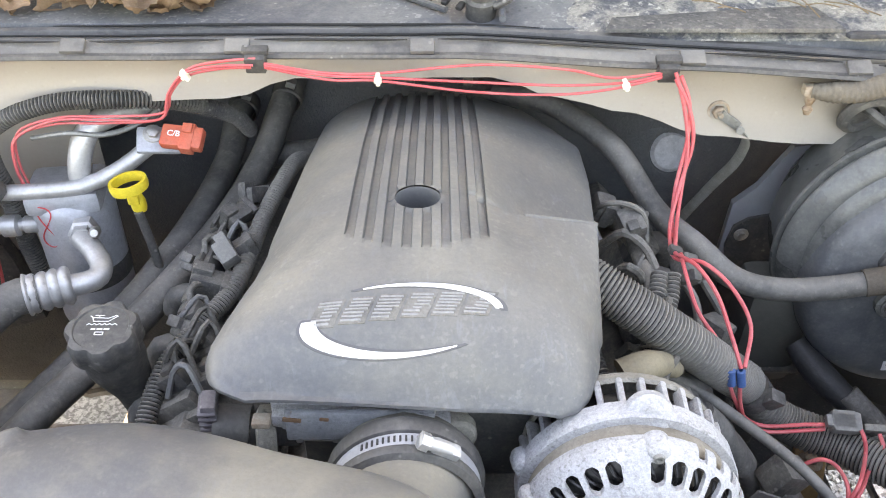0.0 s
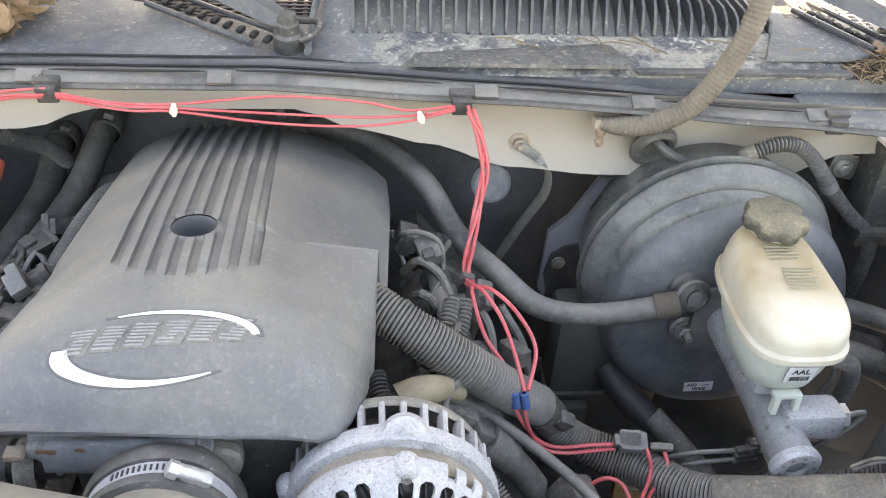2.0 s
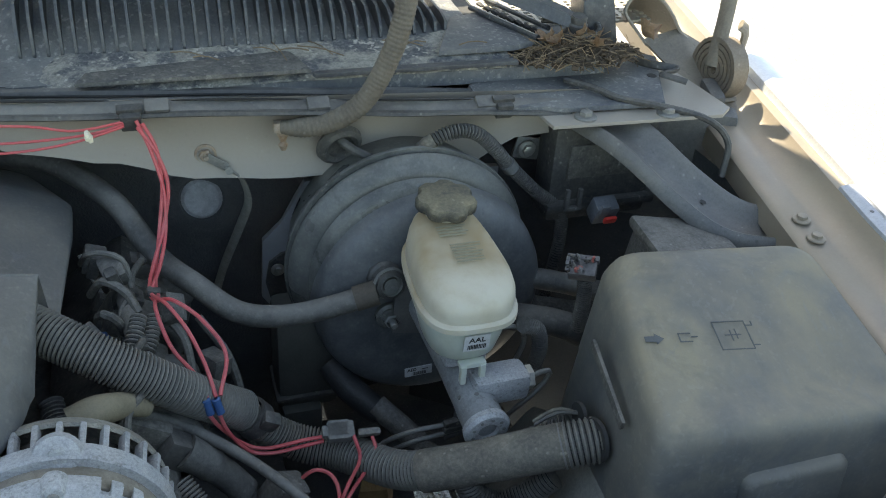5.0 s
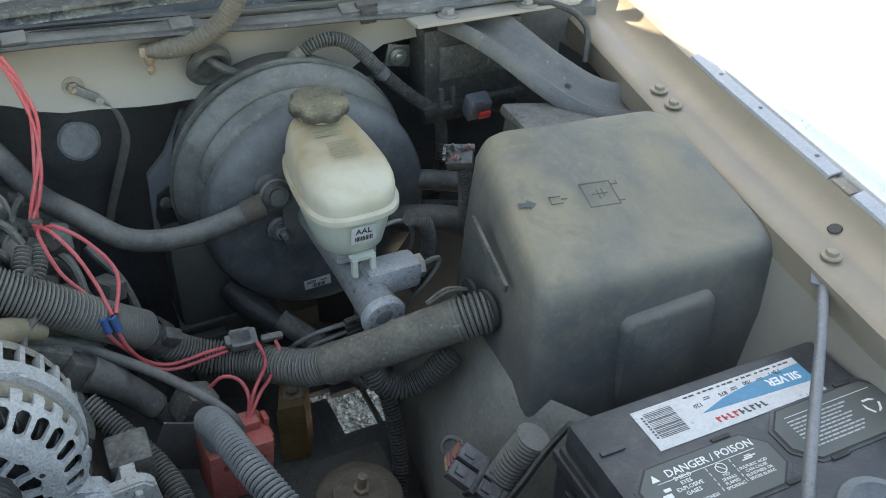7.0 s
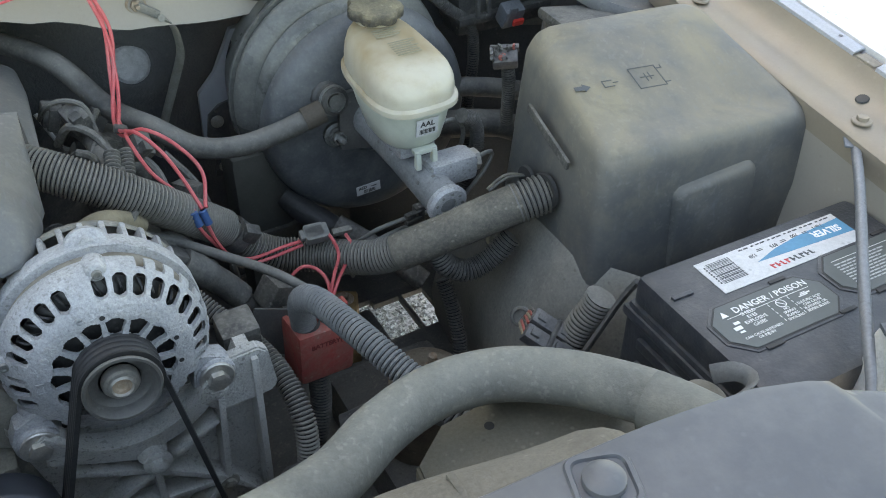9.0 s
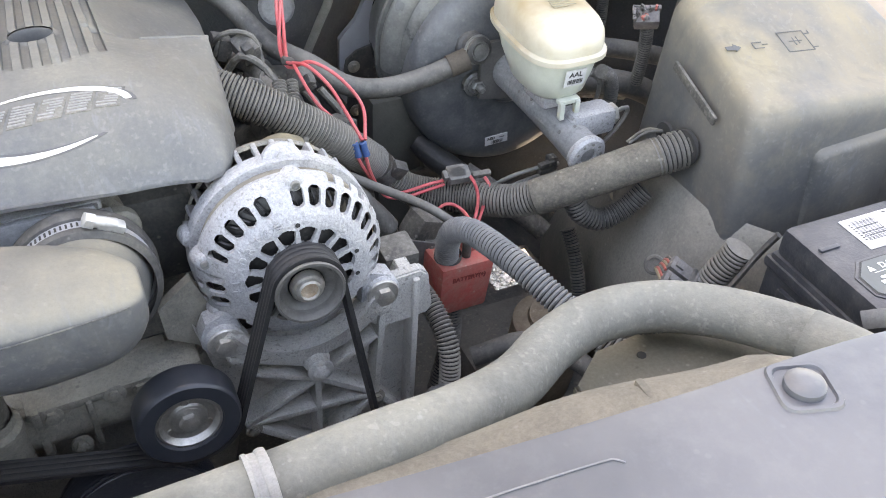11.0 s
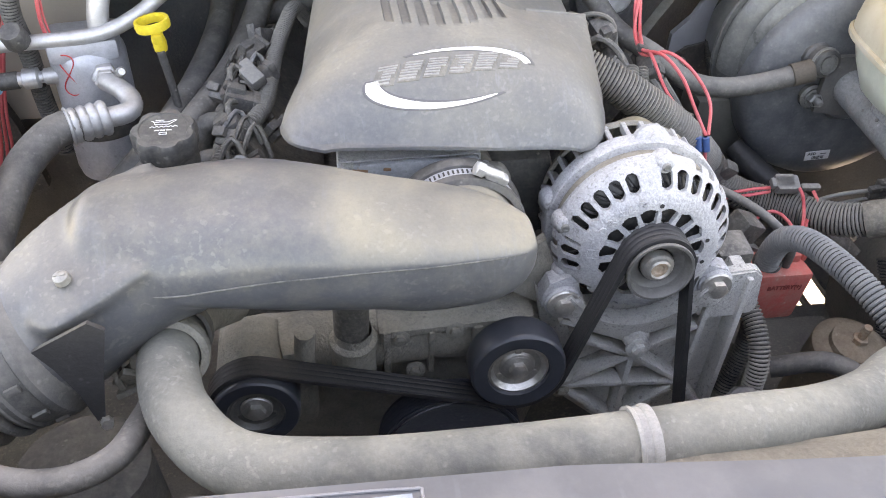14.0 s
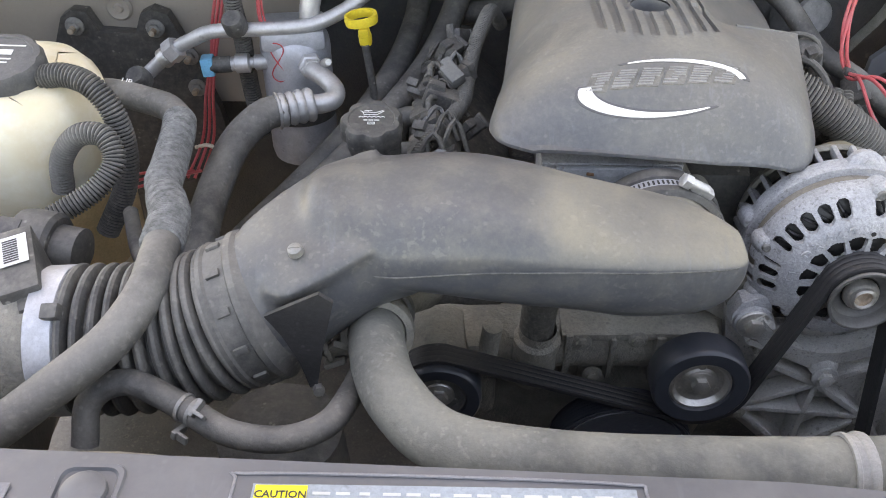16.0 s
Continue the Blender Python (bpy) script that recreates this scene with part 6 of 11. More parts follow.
def throttle_body():
    t = thing("throttle_body", (-0.07, 0.47, 1.0), "corroded grey cast throttle body with rust spots", "throttle body")
    bm = bmesh.new()
    cuboid(bm, (0.130, 0.05, 0.046), pose(-0.066, 0.478, 1.076), 0.004)
    cuboid(bm, (0.125, 0.016, 0.012), pose(-0.066, 0.449, 1.091), 0.003)
    for q in range(4):
        cuboid(bm, (0.006, 0.012, 0.030), pose(-0.11 + 0.028 * q, 0.450, 1.078), 0.002)
    part("housing", bm, M["alu"], t)
    bm = lathe(bmesh.new(), [(0.044, 0), (0.044, 0.04), (0.05, 0.045), (0.05, 0.06)], axis((-0.028, 0.435, 1.048), (0, 1, -0.1)), 36)
    part("bore", bm, M["dirtalu"], t)
    bm = bmesh.new()
    cuboid(bm, (0.014, 0.012, 0.006), pose(-0.135, 0.440, 1.094), 0.002)
    part("rust_patch", bm, M["rusty"], t, "rusty bracket edge")
    for q in range(5):
        bm = bmesh.new()
        cuboid(bm, (0.024, 0.012, 0.010), pose(-0.110 + 0.026 * q, 0.4475, 1.086 - 0.004 * (q % 2), 8, 0, 0), 0.003)
        part("casting_step", bm, M["alu"], t)
    blot = mat("rust_blotched_casting", (0.21, 0.225, 0.24), 0.7, 0.1, second=(0.33, 0.345, 0.36), amount=0.9, scale=40, fleck=(0.33, 0.15, 0.06), flecks=0.9, bump=0.6, relief=0.002)
    part("flange", cuboid(bmesh.new(), (0.112, 0.006, 0.030), pose(-0.062, 0.4415, 1.088), 0.002), blot, t, "blue-grey flange blotched with rust")
    for x_, w_, h_ in ((-0.112, 0.014, 0.004), (-0.088, 0.007, 0.003), (-0.034, 0.006, 0.002)):
        part("rust_spot", cuboid(bmesh.new(), (w_, 0.002, h_), pose(x_, 0.4382, 1.099 - h_ / 2, 0, 7, 0), 0.0009), mat("orange_rust", (0.17, 0.085, 0.045), 0.9, second=(0.26, 0.17, 0.11), amount=0.9, scale=120, bump=0.5), t, "orange rust spot")
    part("side_boss", lathe(bmesh.new(), [(0, 0.012), (0.014, 0.012), (0.017, 0.009), (0.018, 0.0)], axis((0.008, 0.452, 1.070), (0.2, -1, 0.1)), 24), M["dirtalu"], t)
    bm = bmesh.new()
    tube(bm, [(-0.178, 0.460, 1.064), (-0.150, 0.461, 1.062)], 0.018, 20)
    tube(bm, [(-0.150, 0.461, 1.062), (-0.112, 0.462, 1.060)], 0.014, 20)
    con = part("motor_plug", bm, M["black"], t, "black motor plug")
    bm = bmesh.new()
    cuboid(bm, (0.012, 0.020, 0.028), pose(-0.181, 0.462, 1.080, 0, 6, 8), 0.003)
    for k in range(4):
        cuboid(bm, (0.014, 0.023, 0.0025), pose(-0.181, 0.461, 1.071 + 0.0055 * k, 0, 6, 8), 0.001)
    part("connector", bm, mat("grey_mauve_connector", (0.11, 0.10, 0.115), 0.6, second=(0.26, 0.25, 0.24), amount=0.6), con, "grey-mauve connector")
    bm = lathe(bmesh.new(), [(0.02, 0), (0.021, 0.002), (0.021, 0.014), (0.018, 0.016), (0, 0.016)], axis((-0.128, 0.458, 1.062), (-1, -0.1, 0)), 24)
    part("motor_ring", bm, M["dirtalu"], t)
    return t


throttle_body()


# ---- brake booster, master cylinder and reservoir ----
def rquad(corners, r, n=6):
    """A closed outline of four or more corners (x, y, z) rounded by r."""
    out = []
    C = [Vector(c) for c in corners]
    for i, c in enumerate(C):
        a, b = C[i - 1], C[(i + 1) % len(C)]
        p, q = c + (a - c).normalized() * r, c + (b - c).normalized() * r
        for k in range(n + 1):
            s = k / n
            out.append(p * (1 - s) ** 2 + c * 2 * s * (1 - s) + q * s * s)
    return out


def brake_booster():
    t = thing("brake_booster", (0.508, 0.76, 0.86), "dusty black steel brake booster drum with label", "brake booster")
    a = axis((0.508, 0.768, 1.010), (0.0, -1, 0.0))
    bm = lathe(bmesh.new(), [(0.118, -0.085), (0.132, -0.06), (0.1385, -0.020), (0.1395, -0.006), (0.1455, -0.0045), (0.1470, -0.001), (0.1458, 0.0025), (0.1400, 0.0035), (0.1392, 0.0065), (0.1430, 0.0080), (0.1440, 0.0105), (0.1428, 0.0145),
                             (0.1385, 0.0190), (0.1320, 0.0245), (0.1255, 0.0285), (0.1232, 0.0285), (0.1215, 0.0320), (0.1150, 0.0370), (0.1060, 0.0405), (0.06, 0.043), (0, 0.043)], a, 88)
    part("drum", bm, M["booster"], t)
    bm = lathe(bmesh.new(), [(0.1390, 0.018), (0.1385, 0.036), (0.1370, 0.046), (0.1335, 0.054), (0.1270, 0.0605), (0.1160, 0.0648), (0.1070, 0.0672), (0.098, 0.0690), (0.040, 0.070), (0.036, 0.074), (0, 0.074)], axis((0.524, 0.768, 0.984), (0, -1, 0)), 88)
    part("front_shell", bm, mat("booster_gloss_paint", (0.070, 0.077, 0.085), 0.38, speck=0.25, mottle=0.25, scuff=0.6, second=(0.125, 0.130, 0.134), amount=1.0, scale=12, dust=(0.24, 0.238, 0.225), dusty=0.45, bump=0.04), t)
    # side studs
    for x, z in ((0.467, 0.985), (0.552, 1.012)):
        y = 0.696
        bm = lathe(bmesh.new(), [(0.016, 0), (0.016, 0.006), (0.012, 0.008), (0.012, 0.010), (0, 0.010)], axis((x, y, z), (0, -1, 0.1)), 22)
        part("stud_plate", bm, M["booster"], t)
        bm = bmesh.new()
        lathe(bm, [(0.009, 0.008), (0.009, 0.017), (0.007, 0.019)], axis((x, y, z), (0, -1, 0.1)), 6)
        lathe(bm, [(0.0045, 0.008), (0.0045, 0.026), (0.003, 0.028), (0, 0.028)], axis((x, y, z), (0, -1, 0.1)), 14)
        part("stud_nut", bm, M["greysteel"], t)
    # check valve
    v = axis((0.461, 0.700, 1.037), (0.12, -1, 0.1))
    bm = lathe(bmesh.new(), [(0.020, -0.012), (0.020, 0.004), (0.017, 0.007), (0.0165, 0.020), (0.0175, 0.021), (0.0175, 0.025), (0.013, 0.027)], v, 10)
    part("check_valve", bm, M["black"], t, "black check valve elbow")
    part("valve_ring", lathe(bmesh.new(), [(0.0172, 0.017), (0.0190, 0.0175), (0.0190, 0.0205), (0.0172, 0.021)], v, 28), M["greysteel"], t)
    bm = lathe(bmesh.new(), [(0.013, 0.026), (0.0125, 0.022), (0.009, 0.022), (0.0085, 0.025), (0, 0.025)], v, 24)
    part("valve_cap", bm, M["greysteel"], t)
    # label
    m = axis((0.507, 0.6978, 0.8900), (0.0, -1.0, 0.0), (1, 0, 0.04))
    bm = bmesh.new()
    cuboid(bm, (0.034, 0.0135, 0.0008), m, 0)
    lab = part("label", bm, M["label"], t, "small white parts label")
    flip = 1 if (m.to_3x3() @ Vector((0, 1, 0))).z > 0 else -1
    mm = m @ (pose(0, 0, 0.0006) if flip > 0 else pose(0, 0, 0.0006, 0, 0, 180))
    lettering("lettering", "AED", 0.006, mm @ pose(-0.008, 0.003, 0), M["ink"], lab, bold=0.0001)
    bars("bar_code", [(-0.007 + 0.0017 * k, -0.0055, -0.007 + 0.0017 * k + (0.0011 if k % 3 else 0.0007), -0.0006) for k in range(10)] + [(0.004, 0.002, 0.012, 0.003)], mm, M["ink"], lab)
    return t


brake_booster()


def booster_bracket():
    t = thing("booster_bracket", (0.42, 0.9, 0.9), "dusty grey stamped steel booster mounting bracket", "bracket")
    mm = Matrix(((1, 0, 0, 0), (0, 0, 1, 0.875), (0, 1, 0, 0), (0, 0, 0, 1)))
    bm = prism(bmesh.new(), [(0.345, 0.90), (0.350, 0.985), (0.375, 1.01), (0.405, 1.065), (0.47, 1.075), (0.66, 1.06), (0.66, 0.86), (0.37, 0.86)], 0.012, mm, 0.004)
    part("plate", bm, mat("bare_grey_flange", (0.34, 0.345, 0.36), 0.42, 0.2, speck=0.1, mottle=0.08, second=(0.42, 0.42, 0.43), amount=0.6, dust=DUST2, dusty=0.2), t)
    bm = prism(bmesh.new(), [(0.350, 0.925), (0.356, 0.955), (0.372, 0.967), (0.395, 0.972), (0.43, 0.985), (0.43, 0.86), (0.352, 0.86), (0.356, 0.895)], 0.006, mm @ pose(0, 0, -0.006), 0.002)
    part("foot_plate", bm, M["black"], t, "black mounting foot")
    bolt(t, (0.366, 0.867, 0.945), (0, -1, 0), 0.006)
    bolt(t, (0.366, 0.867, 0.875), (0, -1, 0), 0.006)
    return t


booster_bracket()


def master_cylinder():
    t = thing("master_cylinder", (0.512, 0.60, 0.95), "grey cast brake master cylinder below its reservoir", "master cylinder")
    p0, p1 = Vector((0.509, 0.690, 1.004)), Vector((0.516, 0.500, 0.982))
    bm = tube(bmesh.new(), [p0, p0.lerp(p1, 0.4), p0.lerp(p1, 0.75), p1], lambda s: 0.024 - 0.003 * min(1, s * 2) if s < 0.8 else 0.0215, 24, 0.01)
    part("barrel", bm, mat("cast_grey_iron", (0.19, 0.20, 0.205), 0.65, 0.25, second=(0.31, 0.315, 0.315), amount=0.9, scale=24, fleck=(0.12, 0.12, 0.12), flecks=0.5, bump=0.5), t)
    e = axis(p1, p1 - p0)
    bm = lathe(bmesh.new(), [(0.0235, -0.006), (0.0245, 0.0), (0.0215, 0.004), (0.011, 0.004), (0.0095, -0.003), (0, -0.003)], e, 28)
    part("end_plug", bm, M["alu"], t, "cast aluminium end plug")
    for k in range(9):
        an = radians(40 * k)
        bm = lathe(bmesh.new(), [(0, 0.0008), (0.0015, 0.0006), (0.002, 0)], e @ pose(0.0165 * math.cos(an), 0.0165 * math.sin(an), 0.004), 8)
        part("cast_pip", bm, M["greysteel"], t)
    way = (p1 - p0).normalized()
    side = way.cross(Vector((0, 0, 1))).normalized()
    for k in range(14):
        an = radians(25 + 130 * ((k * 0.37) % 1))
        q = p0.lerp(p1, 0.35 + 0.6 * k / 14)
        out = side * math.cos(an) + Vector((0, 0, 1)) * math.sin(an)
        bm = lathe(bmesh.new(), [(0, 0.0008), (0.0022, 0.0006), (0.0030, -0.001)], axis(q + out * 0.0212, out), 8)
        part("cast_pip", bm, M["darkmetal"], t)
    bm = bmesh.new()
    cuboid(bm, (0.062, 0.034, 0.032), pose(0.542, 0.545, 0.998, 0, 3, 4), 0.008)
    cuboid(bm, (0.045, 0.05, 0.018), pose(0.512, 0.585, 1.022), 0.005)
    part("port_block", bm, M["alu"], t)
    bm = lathe(bmesh.new(), [(0.013, 0), (0.013, 0.006), (0, 0.006)], axis((0.573, 0.545, 0.998), (1, 0, 0)), 6)
    part("line_nut", bm, M["steel"], t)
    bm = bmesh.new()
    prism(bm, [(0.47, 1.045), (0.55, 1.045), (0.548, 0.97), (0.508, 0.962), (0.468, 0.97)], 0.008, Matrix(((1, 0, 0, 0), (0, 0, 1, 0.680), (0, 1, 0, 0), (0, 0, 0, 1))), 0.002)
    part("flange", bm, M["darkmetal"], t)
    return t


master_cylinder()


def brake_reservoir():
    t = thing("brake_fluid_reservoir", (0.510, 0.595, 1.03), "aged white brake fluid reservoir with dusty black cap", "reservoir")

    def ring(z, hx, y0, y1, p=3.2, n=44, tilt=0.0, cx=0.5115, nar=0.0):
        out = []
        cy, hy = (y0 + y1) / 2, (y1 - y0) / 2
        for k in range(n):
            an = 2 * math.pi * k / n
            c, s = math.cos(an), math.sin(an)
            yy = math.copysign(abs(s) ** (2 / p), s) * hy
            w = 1 - nar * (yy / hy + 0.2)
            out.append(Vector((cx + math.copysign(abs(c) ** (2 / p), c) * hx * w + 0.02 * (cy + yy - 0.6), cy + yy, z + tilt * (cy + yy - 0.6))))
        return out
    bm = loft(bmesh.new(), [ring(1.090, 0.046, 0.529, 0.690, nar=0.08), ring(1.102, 0.0465, 0.529, 0.690, nar=0.10, tilt=0.02), ring(1.112, 0.0455, 0.531, 0.688, nar=0.12, tilt=0.05), ring(1.120, 0.043, 0.536, 0.684, nar=0.14, tilt=0.09),
                            ring(1.126, 0.038, 0.545, 0.678, nar=0.16, tilt=0.12), ring(1.129, 0.030, 0.557, 0.672, nar=0.18, tilt=0.13), ring(1.1305, 0.016, 0.58, 0.66, nar=0.2, tilt=0.13)])
    part("upper_body", bm, M["tank"], t, "yellowed white upper half, dusty", sharp=60)
    bm = loft(bmesh.new(), [ring(1.030, 0.030, 0.552, 0.63, 2.6), ring(1.036, 0.036, 0.546, 0.645, 2.8), ring(1.060, 0.041, 0.538, 0.665, 3), ring(1.084, 0.044, 0.533, 0.684, 3.2, nar=0.06)])
    part("lower_body", bm, M["tanklow"], t, "greenish white lower half", sharp=60)
    bm = loft(bmesh.new(), [ring(1.082, 0.0470, 0.528, 0.691, nar=0.08), ring(1.0835, 0.0500, 0.525, 0.694, nar=0.08), ring(1.0890, 0.0500, 0.525, 0.694, nar=0.08), ring(1.0915, 0.0470, 0.528, 0.691, nar=0.08)])
    part("weld_lip", bm, M["tank"], t)
    c = axis((0.5135, 0.661, 1.136), (0.02, -0.10, 1))
    bm = lathe(bmesh.new(), [(0.022, -0.008), (0.022, 0.008)], c, 28)
    part("neck", bm, M["tank"], t)
    wave = lambda an, r: r * (1.04 - 0.15 * (0.5 + 0.5 * math.cos(an * 7)) ** 2) if r > 0.0215 else r
    bm = lathe(bmesh.new(), [(0.020, 0.006), (0.0295, 0.007), (0.0308, 0.009), (0.0308, 0.0165), (0.0285, 0.0195), (0.022, 0.021), (0.008, 0.0225), (0, 0.0225)], c, 72, wave)
    part("cap", bm, mat("dusty_black_cap", (0.04, 0.04, 0.04), 0.6, dust=(0.30, 0.255, 0.16), dusty=0.9, second=(0.07, 0.07, 0.065), amount=0.6), t, "scalloped black cap, dusty on top")
    # moulded clip at the front foot
    bm = bmesh.new()
    for dx in (-0.010, 0.010):
        cuboid(bm, (0.006, 0.008, 0.022), pose(0.512 + dx, 0.542, 1.020), 0.0015)
    cuboid(bm, (0.028, 0.010, 0.006), pose(0.512, 0.545, 1.030), 0.002)
    part("foot_clip", bm, M["tanklow"], t)
    m = Matrix(((1, 0, 0, 0.511), (0, -0.17, -0.985, 0.5352), (0, 0.985, -0.17, 1.064), (0, 0, 0, 1)))
    bm = bmesh.new()
    cuboid(bm, (0.026, 0.0215, 0.0008), m, 0)
    lab = part("label", bm, M["label"], t, "small white label")
    lettering("lettering", "AAL", 0.0092, m @ pose(0, 0.0042, 0.0006), M["ink"], lab, bold=0.00015)
    bars("bar_code", [(-0.009 + 0.0016 * k, -0.008, -0.009 + 0.0016 * k + (0.001 if k % 3 else 0.0007), -0.002) for k in range(12)], m @ pose(0, 0, 0.0006), M["ink"], lab)
    # faint moulded warning lines on the top
    rects = []
    random.seed(8)
    for k in range(4):
        rects.append((-0.016, 0.024 - 0.0045 * k, 0.016 - 0.006 * random.random(), 0.0260 - 0.0045 * k))
    for k in range(7):
        rects.append((-0.010, -0.004 - 0.0042 * k, 0.022 - 0.008 * random.random(), -0.0022 - 0.0042 * k))
    for rc in rects:
        bars("warning_line", [rc], Matrix(((1, 0, 0, 0.511), (0, 0.993, -0.12, 0.607), (0, 0.12, 0.993, 1.1336), (0, 0, 0, 1))), M["inkfaint"], t, 0.0004)
    return t


brake_reservoir()

hose("vacuum_hose", [(0.06, 0.93, 1.105), (0.12, 0.90, 1.108), (0.185, 0.825, 1.095), (0.225, 0.765, 1.055), (0.262, 0.722, 1.04), (0.30, 0.70, 1.015), (0.345, 0.694, 1.005), (0.395, 0.688, 1.012), (0.448, 0.680, 1.030)], 0.0125, M["rubber"], "thick black rubber vacuum hose to the booster", seg=16)
vh = bpy.data.objects["vacuum_hose"]
part("end_collar", tube(bmesh.new(), [(0.425, 0.682, 1.0235), (0.449, 0.680, 1.030)], 0.0142), mat("brown_collar", (0.085, 0.07, 0.055), 0.8), vh, "brown rubber end collar")


def brake_line(pts, label):
    return hose("brake_line", pts, 0.0028, M["greysteel"], label, "brake line", seg=8)


brake_line([(0.578, 0.545, 0.998), (0.597, 0.548, 1.000), (0.604, 0.552, 0.990), (0.590, 0.552, 0.968), (0.56, 0.555, 0.935), (0.53, 0.56, 0.89)], "steel brake line bent down from the cylinder port")
brake_line([(0.545, 0.60, 1.018), (0.575, 0.60, 1.022), (0.590, 0.600, 1.012), (0.592, 0.602, 0.985), (0.57, 0.61, 0.92)], "steel brake line beside the reservoir")
brake_line([(0.522, 0.568, 0.916), (0.483, 0.565, 0.916), (0.456, 0.570, 0.906), (0.440, 0.585, 0.880), (0.436, 0.60, 0.84)], "steel brake line looping below the cylinder")
brake_line([(0.526, 0.570, 0.9245), (0.490, 0.568, 0.927), (0.456, 0.574, 0.918), (0.432, 0.590, 0.890), (0.426, 0.61, 0.84)], "upper steel brake line below the cylinder")


def line_clip():
    t = thing("brake_line_clip", (0.485, 0.57, 0.93), "black plastic clip holding the brake lines", "clip")
    for k in range(3):
        bm = bmesh.new()
        cuboid(bm, (0.022, 0.008, 0.006), pose(0.506, 0.566, 0.914 + 0.0085 * k, 0, 0, 8), 0.0015)
        part("finger", bm, M["black"], t)
    bm = bmesh.new()
    cuboid(bm, (0.012, 0.012, 0.03), pose(0.516, 0.572, 0.922), 0.002)
    part("block", bm, M["black"], t)
    return t


line_clip()

# conduit from the firewall grommet over the booster
hose("sensor_lead", [(0.432, 0.815, 1.154), (0.4353, 0.80, 1.1545), (0.452, 0.79, 1.145), (0.4718, 0.785, 1.136), (0.490, 0.781, 1.130), (0.505, 0.78, 1.128), (0.514, 0.78, 1.134)], 0.0052, M["rubber"], "thin black lead out of the firewall grommet", "cable", seg=8)
hose("wiring_conduit", [(0.522, 0.776, 1.149), (0.5468, 0.774, 1.165), (0.5705, 0.774, 1.168), (0.590, 0.775, 1.160), (0.612, 0.778, 1.139), (0.636, 0.783, 1.110), (0.68, 0.79, 1.065), (0.715, 0.795, 1.035), (0.725, 0.80, 0.985), (0.715, 0.795, 0.92), (0.70, 0.78, 0.85)], 0.0086, M["conduitb"], "black corrugated conduit arching over the booster", "conduit", rib=0.0038, seg=14)
hose("taped_lead", [(0.508, 0.780, 1.1295), (0.516, 0.778, 1.139), (0.526, 0.776, 1.152), (0.536, 0.775, 1.159)], lambda s: 0.0072 + 0.0020 * s, M["tape"], "cloth-taped end of the lead over the booster", "cable", seg=12, wob=0.12)
hose("conduit_tie", [(0.630, 0.782, 1.117), (0.638, 0.784, 1.107)], 0.0098, M["conduitg"], "grey tie round the conduit over the booster", "tie", seg=14)
hose("wiring_conduit", [(0.585, 0.59, 1.03), (0.608, 0.60, 1.01), (0.615, 0.605, 0.97), (0.60, 0.61, 0.91)], 0.009, M["conduitb"], "black corrugated conduit behind the reservoir", "conduit", rib=0.0036, seg=12)
hose("washer_hose", [(0.370, 0.796, 1.180), (0.386, 0.789, 1.1815), (0.42, 0.782, 1.188), (0.455, 0.776, 1.212), (0.480, 0.772, 1.258), (0.495, 0.772, 1.305), (0.502, 0.78, 1.36), (0.50, 0.79, 1.46)], lambda s: 0.0115 - 0.004 * max(0, 1 - s / 0.06), mat("cloth_hose", (0.125, 0.108, 0.086), 0.85, second=(0.19, 0.168, 0.135), amount=0.9, scale=30), "brown cloth-wrapped hose rising to the hood", "hose", rib=0.0048, depth=0.0006, seg=14)


def hose_clip():
    t = thing("hose_clip", (0.372, 0.80, 1.145), "rusty push clip holding the washer hose", "clip")
    bm = lathe(bmesh.new(), [(0.003, 0), (0.0055, 0.006), (0.003, 0.010), (0.0065, 0.018), (0.008, 0.024), (0, 0.024)], axis((0.371, 0.797, 1.152), (0, 0.1, 1)), 12)
    part("peg", bm, M["rusty"], t)
    bm = bmesh.new()
    cuboid(bm, (0.014, 0.012, 0.012), pose(0.368, 0.798, 1.180), 0.003)
    part("saddle", bm, M["rusty"], t)
    return t


hose_clip()


def ground_strap():
    t = thing("ground_strap", (0.30, 0.88, 0.90), "braided grey ground strap bolted to the firewall", "ground strap")
    bm = tube(bmesh.new(), [(0.308, 0.813, 1.129), (0.321, 0.818, 1.115), (0.3285, 0.828, 1.098), (0.3345, 0.86, 1.054), (0.325, 0.89, 1.003), (0.303, 0.92, 0.927), (0.290, 0.93, 0.88)], 0.0062, 10, 0.008, flat=0.35)
    part("braid", bm, mat("strap_braid", (0.235, 0.225, 0.195), 0.75, second=(0.32, 0.31, 0.28), amount=0.8, scale=60, grain=600), t)
    bm = bmesh.new()
    cuboid(bm, (0.026, 0.003, 0.010), pose(0.300, 0.813, 1.136, 0, 35, 0), 0.001)
    lathe(bm, [(0.004, 0), (0.0045, 0.003), (0, 0.003)], axis((0.312, 0.810, 1.126), (0, -1, 0.2)), 12)
    part("lug", bm, M["greysteel"], t)
    return t


ground_strap()


def firewall_bracket():
    t = thing("firewall_bolt_plate", (0.68, 0.84, 1.09), "small steel plate with bolt on the firewall", "bolt plate")
    bm = bmesh.new()
    cuboid(bm, (0.036, 0.005, 0.030), pose(0.682, 0.842, 1.102, 0, 12, 0), 0.002)
    part("plate", bm, M["greysteel"], t)
    bolt(t, (0.680, 0.838, 1.102), (0, -1, 0), 0.008)
    return t


firewall_bracket()


